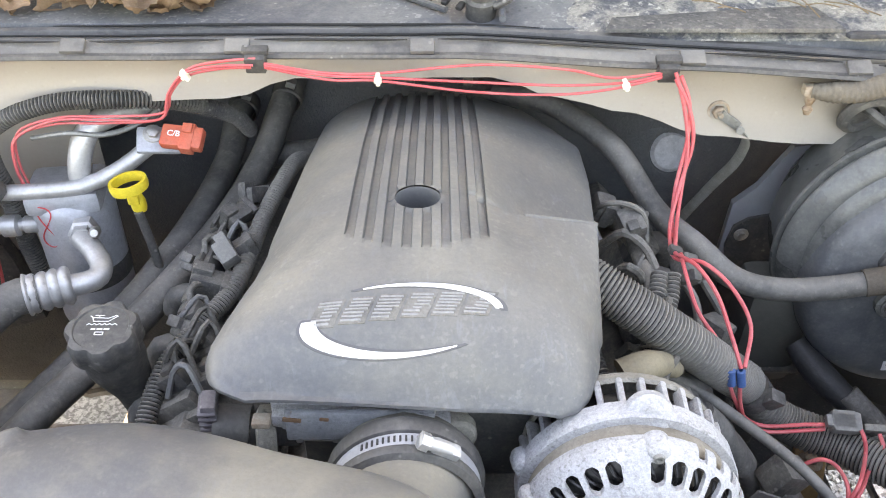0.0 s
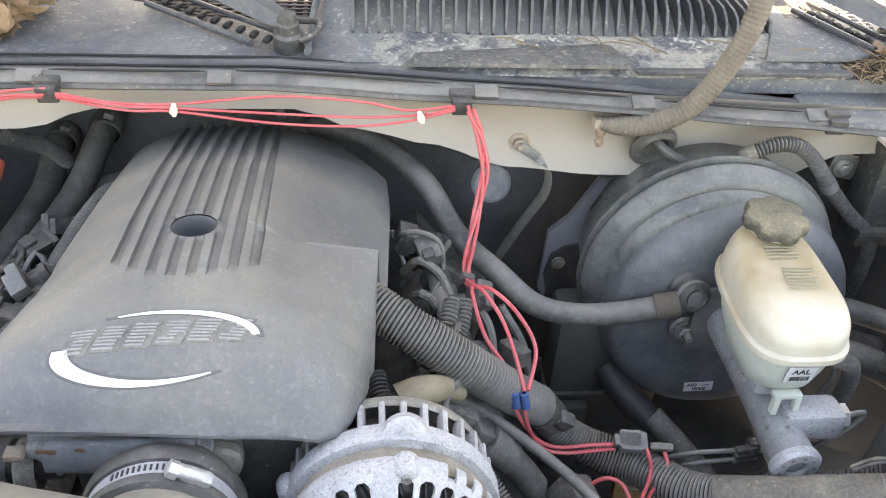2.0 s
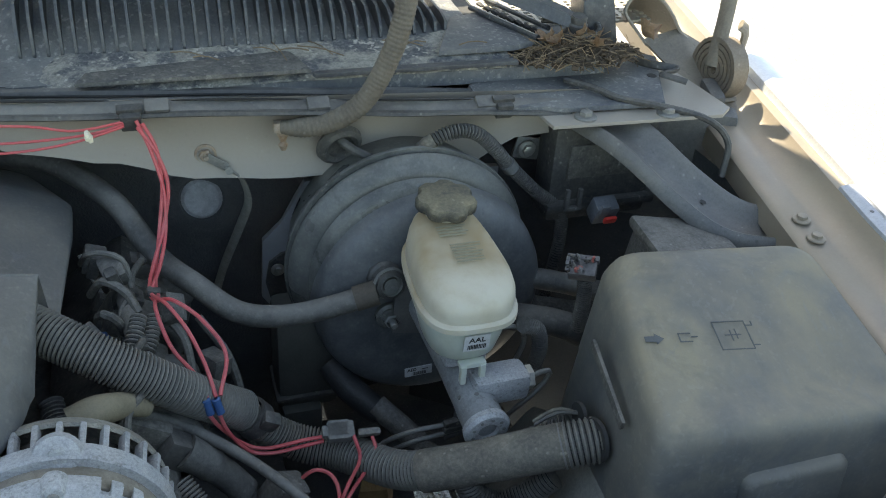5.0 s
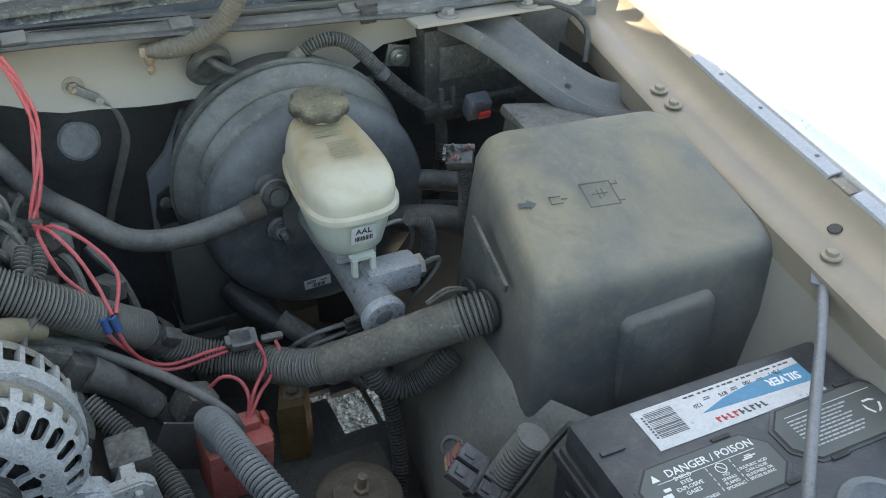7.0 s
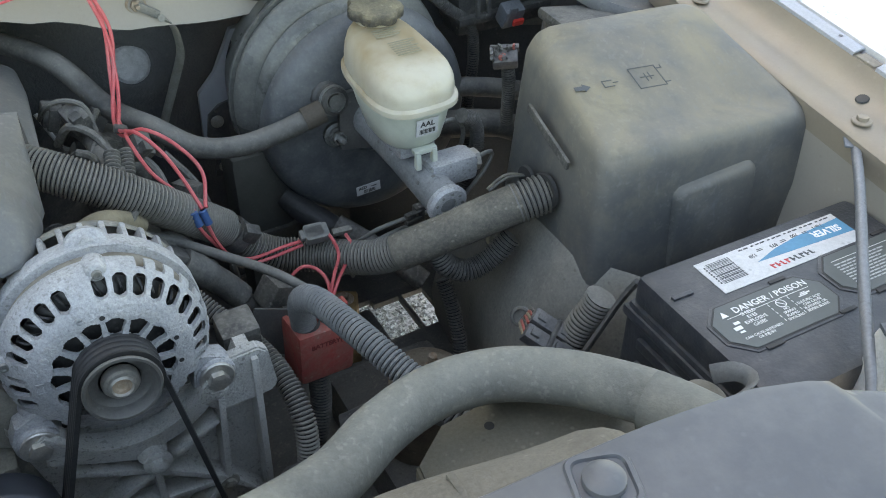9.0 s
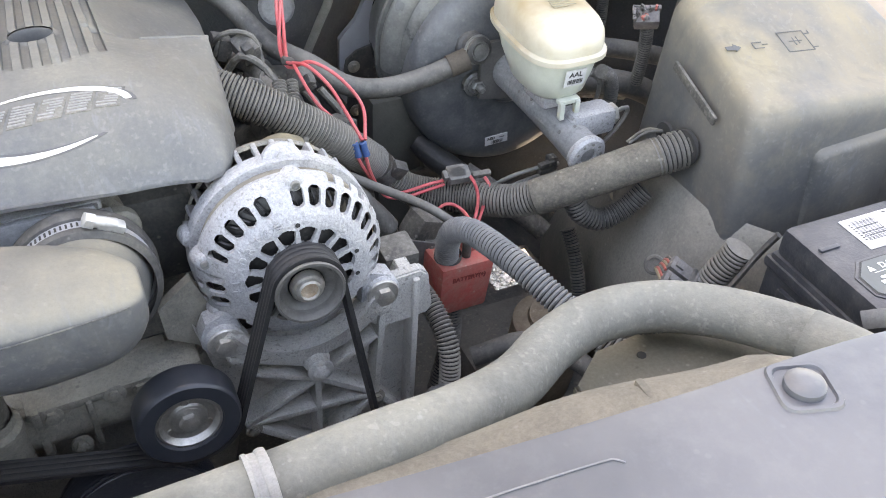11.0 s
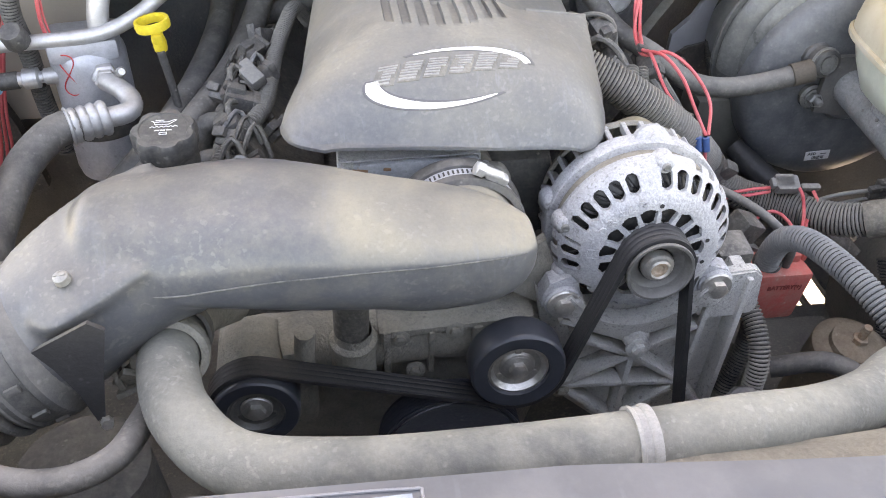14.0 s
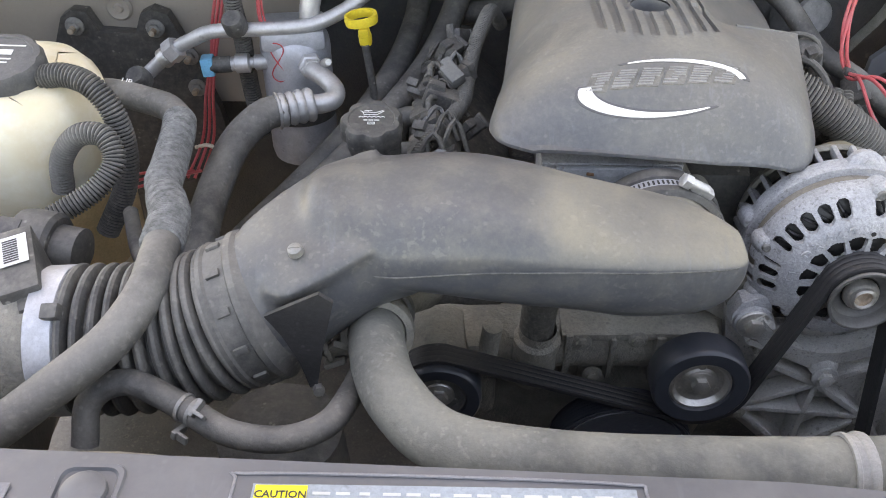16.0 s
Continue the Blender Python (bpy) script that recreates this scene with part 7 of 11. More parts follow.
# ---- fuse box, battery ----
def fuse_box():
    t = thing("fuse_box", (0.73, 0.43, 0.86), "dusty black plastic fuse box with rounded lid", "fuse box")
    def ring(f, inset, dz=0.0, r=0.022):
        lo = [(0.588, 0.336, 0.86), (0.880, 0.312, 0.86), (0.872, 0.530, 0.86), (0.610, 0.560, 0.86)]
        hi = [(0.601, 0.350, 1.092), (0.866, 0.332, 1.082), (0.858, 0.526, 1.137), (0.642, 0.556, 1.137)]
        c = Vector((0.735, 0.44, 0))
        out = []
        for a, b in zip(lo, hi):
            p = Vector(a).lerp(Vector(b), f)
            q = Vector((c.x, c.y, p.z))
            out.append(p.lerp(q, inset * 7.0) + Vector((0, 0, dz)))
        return rquad(out, r)
    bm = loft(bmesh.new(), [ring(0.60, 0.003), ring(0.60, 0.0), ring(0.72, 0.0, r=0.022), ring(0.925, 0.0004, 0.001, r=0.022), ring(0.955, 0.0022, 0.002, 0.026), ring(0.982, 0.0060, 0.0028, 0.026), ring(0.996, 0.0115, 0.0034, 0.026), ring(1.0, 0.0190, 0.0038, 0.025), ring(1.0, 0.035, 0.0046, 0.022), ring(1.0, 0.07, 0.0056, 0.014)])
    part("lid", bm, M["fuse"], t, sharp=50)
    part("skirt", loft(bmesh.new(), [ring(0.0, 0.0015), ring(0.40, 0.0008), ring(0.62, 0.0008)]), M["fuse"], t, sharp=50)
    # handle pocket on the front face
    bm = loft(bmesh.new(), [rquad([(0.690, y, 0.93), (0.792, y - 0.006, 0.93), (0.788 - i, y - 0.004, 1.050 - i), (0.686 + i, y + 0.002, 1.040 - i)], 0.014) for y, i in ((0.340, 0), (0.333, 0.001), (0.329, 0.006))])
    part("grip", bm, M["fuse"], t, sharp=50)
    bm = bmesh.new()
    cuboid(bm, (0.011, 0.004, 0.092), axis((0.6035, 0.445, 1.072), (-0.0115, -0.10, -0.024), (0, -0.24, 1)), 0.002)
    part("side_slot", bm, M["grime"], t)
    for y_, z_, r_ in ((0.474, 1.006, 0.0125), (0.438, 1.008, 0.0205)):
        bm = lathe(bmesh.new(), [(0, 0.0015), (r_, 0.0015), (r_ + 0.001, -0.002)], axis((0.5995, y_, z_), (-1, -0.05, 0.06)), 28)
        part("cable_opening", bm, M["ink"], t)
    # moulded outline marks on the lid
    top = Matrix.Translation((0.715, 0.432, 1.1165)) @ pose(0, 0, 0, 13.2, 1.5, -8)
    w = 0.0009
    sq = [(-0.016, -0.016, 0.016, -0.016 + w), (-0.016, 0.016 - w, 0.016, 0.016), (-0.016, -0.016, -0.016 + w, 0.016), (0.016 - w, -0.016, 0.016, 0.016), (0.016, 0.010, 0.022, 0.011), (0.022, 0.010, 0.0228, 0.015), (0.016, -0.012, 0.022, -0.011), (-0.008, 0.0, 0.008, w), (-0.002, -0.006, -0.002 + w, 0.006), (0.003, -0.004, 0.003 + w, 0.007)]
    bars("moulded_mark", sq, top, M["inkgrey"], t, 0.0006)
    bars("moulded_mark", [(-0.052, -0.005, -0.040, -0.004), (-0.052, 0.004, -0.040, 0.005), (-0.052, -0.005, -0.051, 0.005), (-0.040, 0.0, -0.034, 0.001)], top @ pose(0, 0, -0.0005), M["inkgrey"], t, 0.0006)
    bm = prism(bmesh.new(), [(-0.084, -0.003), (-0.074, -0.003), (-0.074, -0.006), (-0.066, 0.0), (-0.074, 0.006), (-0.074, 0.003), (-0.084, 0.003)], 0.0005, top @ pose(0, 0, -0.001))
    part("moulded_arrow", bm, M["inkgrey"], t)
    # base tray
    bm = loft(bmesh.new(), [rquad([(0.578, 0.340, z), (0.860, 0.31, z), (0.85, 0.54, z), (0.60, 0.565, z)], 0.02) for z in (0.70, 0.865)])
    part("base", bm, M["fuse"], t)
    return t


fuse_box()


def battery():
    t = thing("battery", (0.705, 0.17, 0.84), "black car battery with white and grey labels", "battery")
    R = Matrix.Translation((0.707, 0.170, 0)) @ Matrix.Rotation(radians(-1.5), 4, "Z")
    bm = bmesh.new()
    cuboid(bm, (0.268, 0.182, 0.150), R @ pose(0, 0, 0.925), 0.006)
    part("case", bm, M["battery"], t)
    bm = bmesh.new()
    cuboid(bm, (0.274, 0.188, 0.012), R @ pose(0, 0, 0.988), 0.004)
    cuboid(bm, (0.262, 0.176, 0.034), R @ pose(0, 0, 1.0125), 0.008)
    part("lid", bm, M["battery"], t)
    bm = bmesh.new()
    cuboid(bm, (0.022, 0.005, 0.003), R @ pose(-0.113, 0.046, 1.030), 0.001)
    part("moulded_bar", bm, M["battery"], t)
    for k in range(2):
        bm = bmesh.new()
        cuboid(bm, (0.006, 0.15, 0.012), R @ pose(-0.137, -0.01, 0.968 - 0.03 * k), 0.002)
        part("side_rail", bm, M["battery"], t)
    # main label, printed to be read from the other side
    L1 = R @ pose(0.008, 0.052, 1.0300, 0, 0, 180)
    bm = bmesh.new()
    cuboid(bm, (0.172, 0.044, 0.0008), L1, 0.0003)
    lab = part("label", bm, M["label"], t, "white, blue and red battery label")
    bm = prism(bmesh.new(), [(-0.0855, -0.014), (-0.0855, 0.008), (0.030, 0.002), (0.002, -0.006), (-0.03, -0.0105)], 0.0003, L1 @ pose(0, 0, 0.0004))
    part("blue_field", bm, M["inkblue"], lab)
    rnd = random.Random(8)
    for k in range(18):
        w = rnd.choice((0.0004, 0.0007, 0.0011))
        bars("code_bar", [(0.050, -0.0165 + 0.0016 * k, 0.0775, -0.0165 + 0.0016 * k + w)], L1 @ pose(0, 0, 0.0004), M["inkgrey"], lab)
    bars("code_digit", [(0.0790, -0.014 + 0.0032 * k, 0.0808, -0.0122 + 0.0032 * k) for k in range(8)], L1 @ pose(0, 0, 0.0004), M["inkgrey"], lab)
    # red and dark word mark as slanted strokes
    for k in range(9):
        x = 0.024 - 0.0058 * k
        bm = prism(bmesh.new(), [(x, 0.0100), (x - 0.0012, 0.0160), (x - 0.0032, 0.0160), (x - 0.0020, 0.0100)], 0.0003, L1 @ pose(0, 0, 0.0004))
        prism(bm, [(x - 0.002, 0.0105 + 0.0022 * (k % 3)), (x - 0.002, 0.0122 + 0.0020 * (k % 3)), (x - 0.0046, 0.0122 + 0.0020 * (k % 3)), (x - 0.0046, 0.0105 + 0.0022 * (k % 3))], 0.0003, L1 @ pose(0, 0, 0.0004))
        part("word_stroke", bm, M["inkred"] if k < 4 else M["inkgrey"], lab)
    lettering("lettering", "SILVER", 0.0118, L1 @ pose(-0.0600, -0.0035, 0.0008, 0, 0, -3), M["inkwhite"], lab, bold=0.0003)
    lettering("lettering", "78-1", 0.0075, L1 @ pose(-0.058, -0.0125, 0.0005), M["ink"], lab)
    lettering("lettering", "700", 0.006, L1 @ pose(-0.028, -0.0125, 0.0005), M["ink"], lab)
    lettering("lettering", "875", 0.006, L1 @ pose(0.000, -0.0100, 0.0005), M["ink"], lab)
    lettering("lettering", "120", 0.006, L1 @ pose(0.028, -0.0070, 0.0005), M["ink"], lab)
    bars("small_print", [(-0.078 + 0.0068 * k, -0.0193, -0.0728 + 0.0068 * k - 0.0012 * (k % 3), -0.0178) for k in range(17)], L1 @ pose(0, 0, 0.0005), M["inkgrey"], lab)
    bars("small_print", [(x, -0.0105, x + 0.007, -0.0098) for x in (-0.044, -0.016, 0.013)] + [(x, -0.0125, x + 0.006, -0.0118) for x in (-0.044, -0.016, 0.013)], L1 @ pose(0, 0, 0.0005), M["inkgrey"], lab)

    def octagon(cx, cy, w, h, c):
        return [(cx - w + c, cy - h), (cx + w - c, cy - h), (cx + w, cy - h + c), (cx + w, cy + h - c), (cx + w - c, cy + h), (cx - w + c, cy + h), (cx - w, cy + h - c), (cx - w, cy - h + c)]
    for cx, first in ((-0.056, True), (0.080, False)):
        L2 = R @ pose(cx, -0.008 if first else 0.0, 1.0297)
        bm = prism(bmesh.new(), octagon(0, 0, 0.0655, 0.0305, 0.018), 0.0008, L2 @ pose(0, 0, 0.0), 0.0003)
        cap = part("vent_cap", bm, M["battery"], t, "vent cap with grey hazard label")
        for sx, sy in ((0.056, -0.0275), (-0.030, -0.0305), (0.030, 0.0305)):
            part("pry_notch", cuboid(bmesh.new(), (0.018, 0.004, 0.0014), L2 @ pose(sx, sy, 0.0012), 0.0005), M["ink"], cap)
        part("seam", prism(bmesh.new(), octagon(0, 0, 0.0628, 0.0280, 0.0168), 0.0003, L2 @ pose(0, 0, 0.0008)), M["ink"], cap)
        bm = prism(bmesh.new(), octagon(0, 0, 0.061, 0.0265, 0.016), 0.0006, L2 @ pose(0, 0, 0.0011))
        part("label", bm, M["labelg"], cap)
        L3 = L2 @ pose(0, 0, 0.0018)
        if first:
            lettering("lettering", "DANGER / POISON", 0.0098, L3 @ pose(0.008, 0.0165, 0), M["inkwhite"], cap, bold=0.0001)
            bm = prism(bmesh.new(), [(-0.048, 0.013), (-0.041, 0.013), (-0.0445, 0.020)], 0.0003, L3)
            part("warning_triangle", bm, M["inkwhite"], cap)
            bars("rule", [(-0.045, 0.0102, 0.047, 0.0107)], L3, M["inkwhite"], cap)
            lettering("lettering", "SHIELD\nEYES\nEXPLOSIVE\nGASES", 0.0050, L3 @ pose(-0.0225, 0.0025, 0), M["inkwhite"], cap)
            lettering("lettering", "CAN CAUSE BLINDNESS\nOR INJURY", 0.0038, L3 @ pose(-0.027, -0.0165, 0), M["inkwhite"], cap)
            lettering("lettering", "NO\nSPARKS\nFLAMES\nSMOKING", 0.0040, L3 @ pose(0.010, -0.0078, 0), M["inkwhite"], cap)
            lettering("lettering", "SULFURIC ACID\nCAN CAUSE\nBLINDNESS OR\nSEVERE BURNS", 0.0038, L3 @ pose(0.036, -0.0075, 0), M["inkwhite"], cap)
            bm = bmesh.new()
            lathe(bm, [(0.0042, 0), (0.0042, 0.0003), (0.0049, 0.0003), (0.0049, 0)], L3 @ pose(0.010, 0.0048, 0), 20)
            cuboid(bm, (0.0085, 0.0007, 0.0003), L3 @ pose(0.010, 0.0048, 0.0002, 0, 0, -45), 0)
            part("no_flame_sign", bm, M["inkwhite"], cap)
            bars("dashes", [(x, -0.014 + 0.005 * k, x + 0.0006, -0.011 + 0.005 * k) for x in (-0.002, 0.0205) for k in range(5)], L3, M["inkwhite"], cap)
            bars("eye_sign", [(-0.048, -0.004, -0.040, 0.0), (-0.044, 0.002, -0.038, 0.005), (-0.046, -0.008, -0.041, -0.006)], L3, M["inkwhite"], cap)
            bars("hand_sign", [(0.030, 0.0035, 0.040, 0.0045), (0.033, 0.005, 0.044, 0.0062), (0.034, 0.0068, 0.040, 0.0075)], L3, M["inkwhite"], cap)
        else:
            rnd = random.Random(4)
            rows_ = []
            for k in range(9):
                x = -0.046
                while x < 0.006 + 0.004 * (k % 3):
                    w = rnd.uniform(0.0025, 0.0075)
                    rows_.append((x, -0.0168 + 0.0036 * k, x + w, -0.0154 + 0.0036 * k))
                    x += w + 0.0011
            bars("print_line", rows_, L3, M["labelprint"], cap)
            bars("rule", [(-0.045, 0.0172, 0.047, 0.0177)], L3, M["inkwhite"], cap)
            for d in (0, 120, 240):
                bm = prism(bmesh.new(), [(-0.005, 0.0075), (0.003, 0.0075), (0.007, 0.0045), (0.004, 0.0045), (0.002, 0.0055), (-0.005, 0.0055)], 0.0003, L3 @ pose(0.034, 0, 0, 0, 0, d))
                part("recycling_arrow", bm, M["inkwhite"], cap)
    return t


battery()


def battery_tray():
    t = thing("battery_tray", (0.66, 0.15, 0.66), "black plastic battery tray with clamp lug", "battery tray")
    bm = bmesh.new()
    cuboid(bm, (0.31, 0.23, 0.02), pose(0.71, 0.165, 0.84), 0.006)
    cuboid(bm, (0.012, 0.23, 0.06), pose(0.558, 0.165, 0.87), 0.004)
    part("tray", bm, M["black"], t)
    bm = bmesh.new()
    cuboid(bm, (0.24, 0.16, 0.20), pose(0.71, 0.165, 0.735), 0.01)
    part("support", bm, M["grime"], t)
    bm = bmesh.new()
    tube(bm, [(0.554, 0.136, 1.028), (0.5615, 0.122, 1.040), (0.5655, 0.110, 1.042), (0.561, 0.1035, 1.042), (0.545, 0.101, 1.041), (0.527, 0.1005, 1.040), (0.509, 0.104, 1.038), (0.494, 0.113, 1.036), (0.480, 0.1245, 1.033)], 0.0016, 8, 0.005, flat=5.0)
    part("front_strap", bm, mat("strap_steel", (0.16, 0.165, 0.17), 0.5, 0.3, dust=DUST2, dusty=0.3), t, "bent grey steel strap")
    bm = lathe(bmesh.new(), [(0, 0.006), (0.012, 0.006), (0.019, 0.003), (0.021, -0.004), (0.019, -0.02)], axis((0.535, 0.122, 1.020), (0.1, -0.2, 1)), 28)
    part("pad", bm, M["radtank"], t, "beige dusty round pad")
    bm = tube(bmesh.new(), [(0.597, 0.278, 1.002), (0.583, 0.282, 0.980), (0.565, 0.284, 0.950), (0.548, 0.286, 0.922)], 0.0075, 10, 0.01, flat=0.45)
    part("hold_down", bm, M["black"], t)
    return t


battery_tray()


def washer_filler():
    t = thing("washer_filler", (0.672, 0.055, 0.95), "white washer filler neck with blue-grey snap cap", "washer filler")
    a = axis((0.692, 0.060, 1.077), (0.0, -0.15, 1))
    bm = lathe(bmesh.new(), [(0.030, -0.10), (0.030, -0.03), (0.027, -0.018), (0.025, 0.0)], a, 32)
    part("neck", bm, mat("white_tank", (0.72, 0.72, 0.70), 0.4, sss=0.1), t, "white plastic neck")
    bm = lathe(bmesh.new(), [(0.026, -0.004), (0.031, -0.002), (0.032, 0.004), (0.030, 0.008), (0.024, 0.010), (0.022, 0.0085), (0, 0.0085)], a, 36)
    part("cap", bm, mat("blue_grey_cap", (0.085, 0.098, 0.11), 0.45), t)
    bm = bmesh.new()
    cuboid(bm, (0.016, 0.012, 0.004), a @ pose(-0.034, 0.010, 0.005, 0, 0, -22), 0.002)
    part("tab", bm, mat("blue_grey_cap_tab", (0.085, 0.098, 0.11), 0.45), t)
    bars("spray_sign", [(-0.012 + 0.006 * k, 0.006 - abs(k - 2) * 0.002, -0.010 + 0.006 * k, 0.009 - abs(k - 2) * 0.002) for k in range(5)], a @ pose(0, 0, 0.009), M["inkwhite"], t)
    return t


washer_filler()


def brace_rod():
    t = thing("support_brace_rod", (0.75, 0.17, 1.06), "grey steel brace rod between fender and radiator support", "brace rod")
    bm = tube(bmesh.new(), [(0.852, 0.268, 1.074), (0.80, 0.218, 1.073), (0.70, 0.127, 1.070), (0.622, 0.052, 1.066), (0.606, 0.036, 1.058)], lambda s: 0.0050 - 0.0012 * max(0.0, s - 0.75) * 4, 12, 0.02)
    part("rod", bm, mat("brace_grey", (0.17, 0.18, 0.195), 0.5, 0.3), t)
    bm = bmesh.new()
    cuboid(bm, (0.020, 0.026, 0.003), pose(0.858, 0.278, 1.078, 8, 10, -40), 0.004)
    lathe(bm, [(0.004, 0.0025), (0, 0.0025)], axis((0.857, 0.277, 1.078), (0, 0, 1)), 12)
    part("eye", bm, mat("brace_grey_end", (0.17, 0.18, 0.195), 0.5, 0.3), t)
    return t


brace_rod()


# ---- hinge corner ----
def hinge_corner():
    t = thing("hinge_plate", (0.76, 0.76, 1.17), "dusty grey steel plate with two bolts at the cowl corner", "bracket")
    bm = prism(bmesh.new(), [(0.665, 0.742), (0.880, 0.735), (0.900, 0.752), (0.895, 0.83), (0.885, 0.91), (0.66, 0.80)], 0.004, pose(0, 0, 1.176), 0.001)
    part("plate", bm, M["paint"], t)
    bm = prism(bmesh.new(), [(0.60, 0.782), (0.665, 0.776), (0.690, 0.768), (0.816, 0.762), (0.878, 0.898), (0.84, 0.94), (0.70, 0.93), (0.60, 0.85)], 0.006, pose(0, 0, 1.183), 0.002)
    part("cover_flap", bm, M["cowl"], t)
    for x, y in ((0.711, 0.757), (0.813, 0.748)):
        bolt(t, (x, y, 1.181), (0, 0, 1), 0.009, M["greysteel"])
    bm = tube(bmesh.new(), [(0.838, 0.880, 1.193), (0.846, 0.862, 1.195), (0.858, 0.848, 1.196), (0.872, 0.838, 1.196), (0.866, 0.832, 1.196), (0.846, 0.828, 1.195), (0.852, 0.818, 1.195), (0.868, 0.803, 1.193)], 0.0028, 8, 0.004, flat=1.8)
    part("spring_clip", bm, M["black"], t, "black bent plastic clip")
    part("plate_hole", lathe(bmesh.new(), [(0, 0.0005), (0.006, 0.0005), (0.007, -0.001)], axis((0.839, 0.838, 1.1892), (0, 0, 1)), 16), M["ink"], t)
    return t


hinge_corner()


def brace_beam():
    t = thing("fender_brace", (0.83, 0.66, 1.05), "dusty dark steel fender brace beam with ridge", "brace beam")
    bm = bmesh.new()
    c = [(0.735, 0.800, 1.168), (0.755, 0.752, 1.163), (0.775, 0.715, 1.150), (0.812, 0.672, 1.118), (0.855, 0.632, 1.094), (0.925, 0.605, 1.088)]
    line = smooth(c, 0.012)
    rows = []
    side = Vector((0.75, 0.66, 0)).normalized()
    for p in line:
        rows.append([p + side * s * 0.78 + Vector((0, 0, h)) for s, h in ((-0.050, -0.008), (-0.048, -0.002), (-0.044, 0.004), (-0.039, 0.007), (-0.033, 0.005), (-0.027, 0.0), (-0.015, -0.003), (0.004, -0.003), (0.014, 0.0), (0.022, 0.008), (0.029, 0.014), (0.036, 0.016), (0.043, 0.013), (0.048, 0.004), (0.050, -0.02))])
    sheet(bm, rows, 0.003)
    part("beam", bm, M["darkmetal"], t)
    bm = lathe(bmesh.new(), [(0, 0.0006), (0.004, 0.0006)], axis((0.826, 0.662, 1.1085), (0.2, -0.2, 1)), 12)
    part("hole", bm, M["ink"], t)
    return t


brace_beam()


def hood_hinge():
    t = thing("hood_hinge", (0.95, 0.85, 1.10), "beige hood hinge arm with flat coil spring", "hood hinge")
    a = axis((0.946, 0.850, 1.186), (-1.0, -0.12, 0.05))
    pts = []
    for k in range(150):
        an = radians(k * 13)
        r = 0.006 + 0.037 * k / 149
        pts.append(a @ Vector((r * math.cos(an), r * math.sin(an), 0)))
    bm = bmesh.new()
    V = []
    for k, p in enumerate(pts):
        c = a.translation
        rad = (p - c).normalized() * 0.0027
        z = (a.to_3x3() @ Vector((0, 0, 1))) * 0.012
        V.append([p + rad + z, p - rad + z, p - rad - z, p + rad - z])
    loft(bm, V)
    part("coil_spring", bm, mat("spring_steel", (0.22, 0.18, 0.14), 0.6, 0.3), t, "brown flat coil spring")
    bm = tube(bmesh.new(), [(0.935, 0.852, 1.19), (0.945, 0.862, 1.25), (0.952, 0.875, 1.31), (0.955, 0.89, 1.38)], 0.012, 10, flat=0.5)
    part("arm", bm, M["pocket"], t)
    bm = tube(bmesh.new(), [(0.962, 0.842, 1.20), (0.968, 0.845, 1.235), (0.960, 0.848, 1.245)], 0.005, 8, flat=2.0)
    part("hook", bm, M["pocket"], t)
    arch = smooth([(0.874, 0.92, 1.197), (0.853, 0.92, 1.220), (0.834, 0.92, 1.243), (0.841, 0.92, 1.260), (0.860, 0.92, 1.266), (0.885, 0.92, 1.256), (0.906, 0.92, 1.235), (0.926, 0.92, 1.209), (0.973, 0.92, 1.176)], 0.008)
    part("pocket_flange", tube(bmesh.new(), arch, 0.0022, 8, 0.006), M["paint"], t, "pale folded flange of the pocket")
    mid = Vector((0.895, 0.975, 1.20))
    # pocket and panels use the beige darkened for shade
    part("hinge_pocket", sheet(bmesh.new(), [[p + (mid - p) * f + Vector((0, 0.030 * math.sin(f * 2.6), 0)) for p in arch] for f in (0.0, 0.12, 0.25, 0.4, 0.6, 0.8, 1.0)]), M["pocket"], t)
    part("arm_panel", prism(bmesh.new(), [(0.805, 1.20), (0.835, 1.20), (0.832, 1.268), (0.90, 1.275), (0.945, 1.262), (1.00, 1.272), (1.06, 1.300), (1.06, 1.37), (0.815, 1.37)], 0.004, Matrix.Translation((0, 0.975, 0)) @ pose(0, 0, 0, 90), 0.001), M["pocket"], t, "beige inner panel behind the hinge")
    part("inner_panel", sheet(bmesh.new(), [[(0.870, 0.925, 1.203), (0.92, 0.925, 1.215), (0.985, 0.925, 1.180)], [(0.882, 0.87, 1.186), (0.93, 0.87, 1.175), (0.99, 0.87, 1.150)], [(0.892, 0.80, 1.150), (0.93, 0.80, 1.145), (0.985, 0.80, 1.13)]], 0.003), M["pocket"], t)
    bm = bmesh.new()
    cuboid(bm, (0.02, 0.05, 0.12), pose(0.925, 0.83, 1.115, 8, 0, -12), 0.006)
    part("hinge_post", bm, M["darkmetal"], t)
    bm = bmesh.new()
    cuboid(bm, (0.20, 0.04, 0.16), pose(0.86, 0.84, 1.07, 0, 0, -25), 0.01)
    part("pillar", bm, M["darkmetal"], t)
    return t


hood_hinge()


def corner_module():
    t = thing("relay_module", (0.76, 0.80, 0.99), "black plastic relay module in the shaded corner", "relay module")
    bm = bmesh.new()
    cuboid(bm, (0.14, 0.05, 0.13), pose(0.765, 0.815, 1.085), 0.008)
    part("case", bm, M["black"], t)
    bm = bmesh.new()
    cuboid(bm, (0.15, 0.06, 0.012), pose(0.765, 0.808, 1.045), 0.004)
    part("ledge", bm, M["black"], t)
    bm = bmesh.new()
    cuboid(bm, (0.10, 0.006, 0.045), pose(0.765, 0.788, 1.105), 0.003)
    part("front_panel", bm, M["grime"], t)
    return t


corner_module()


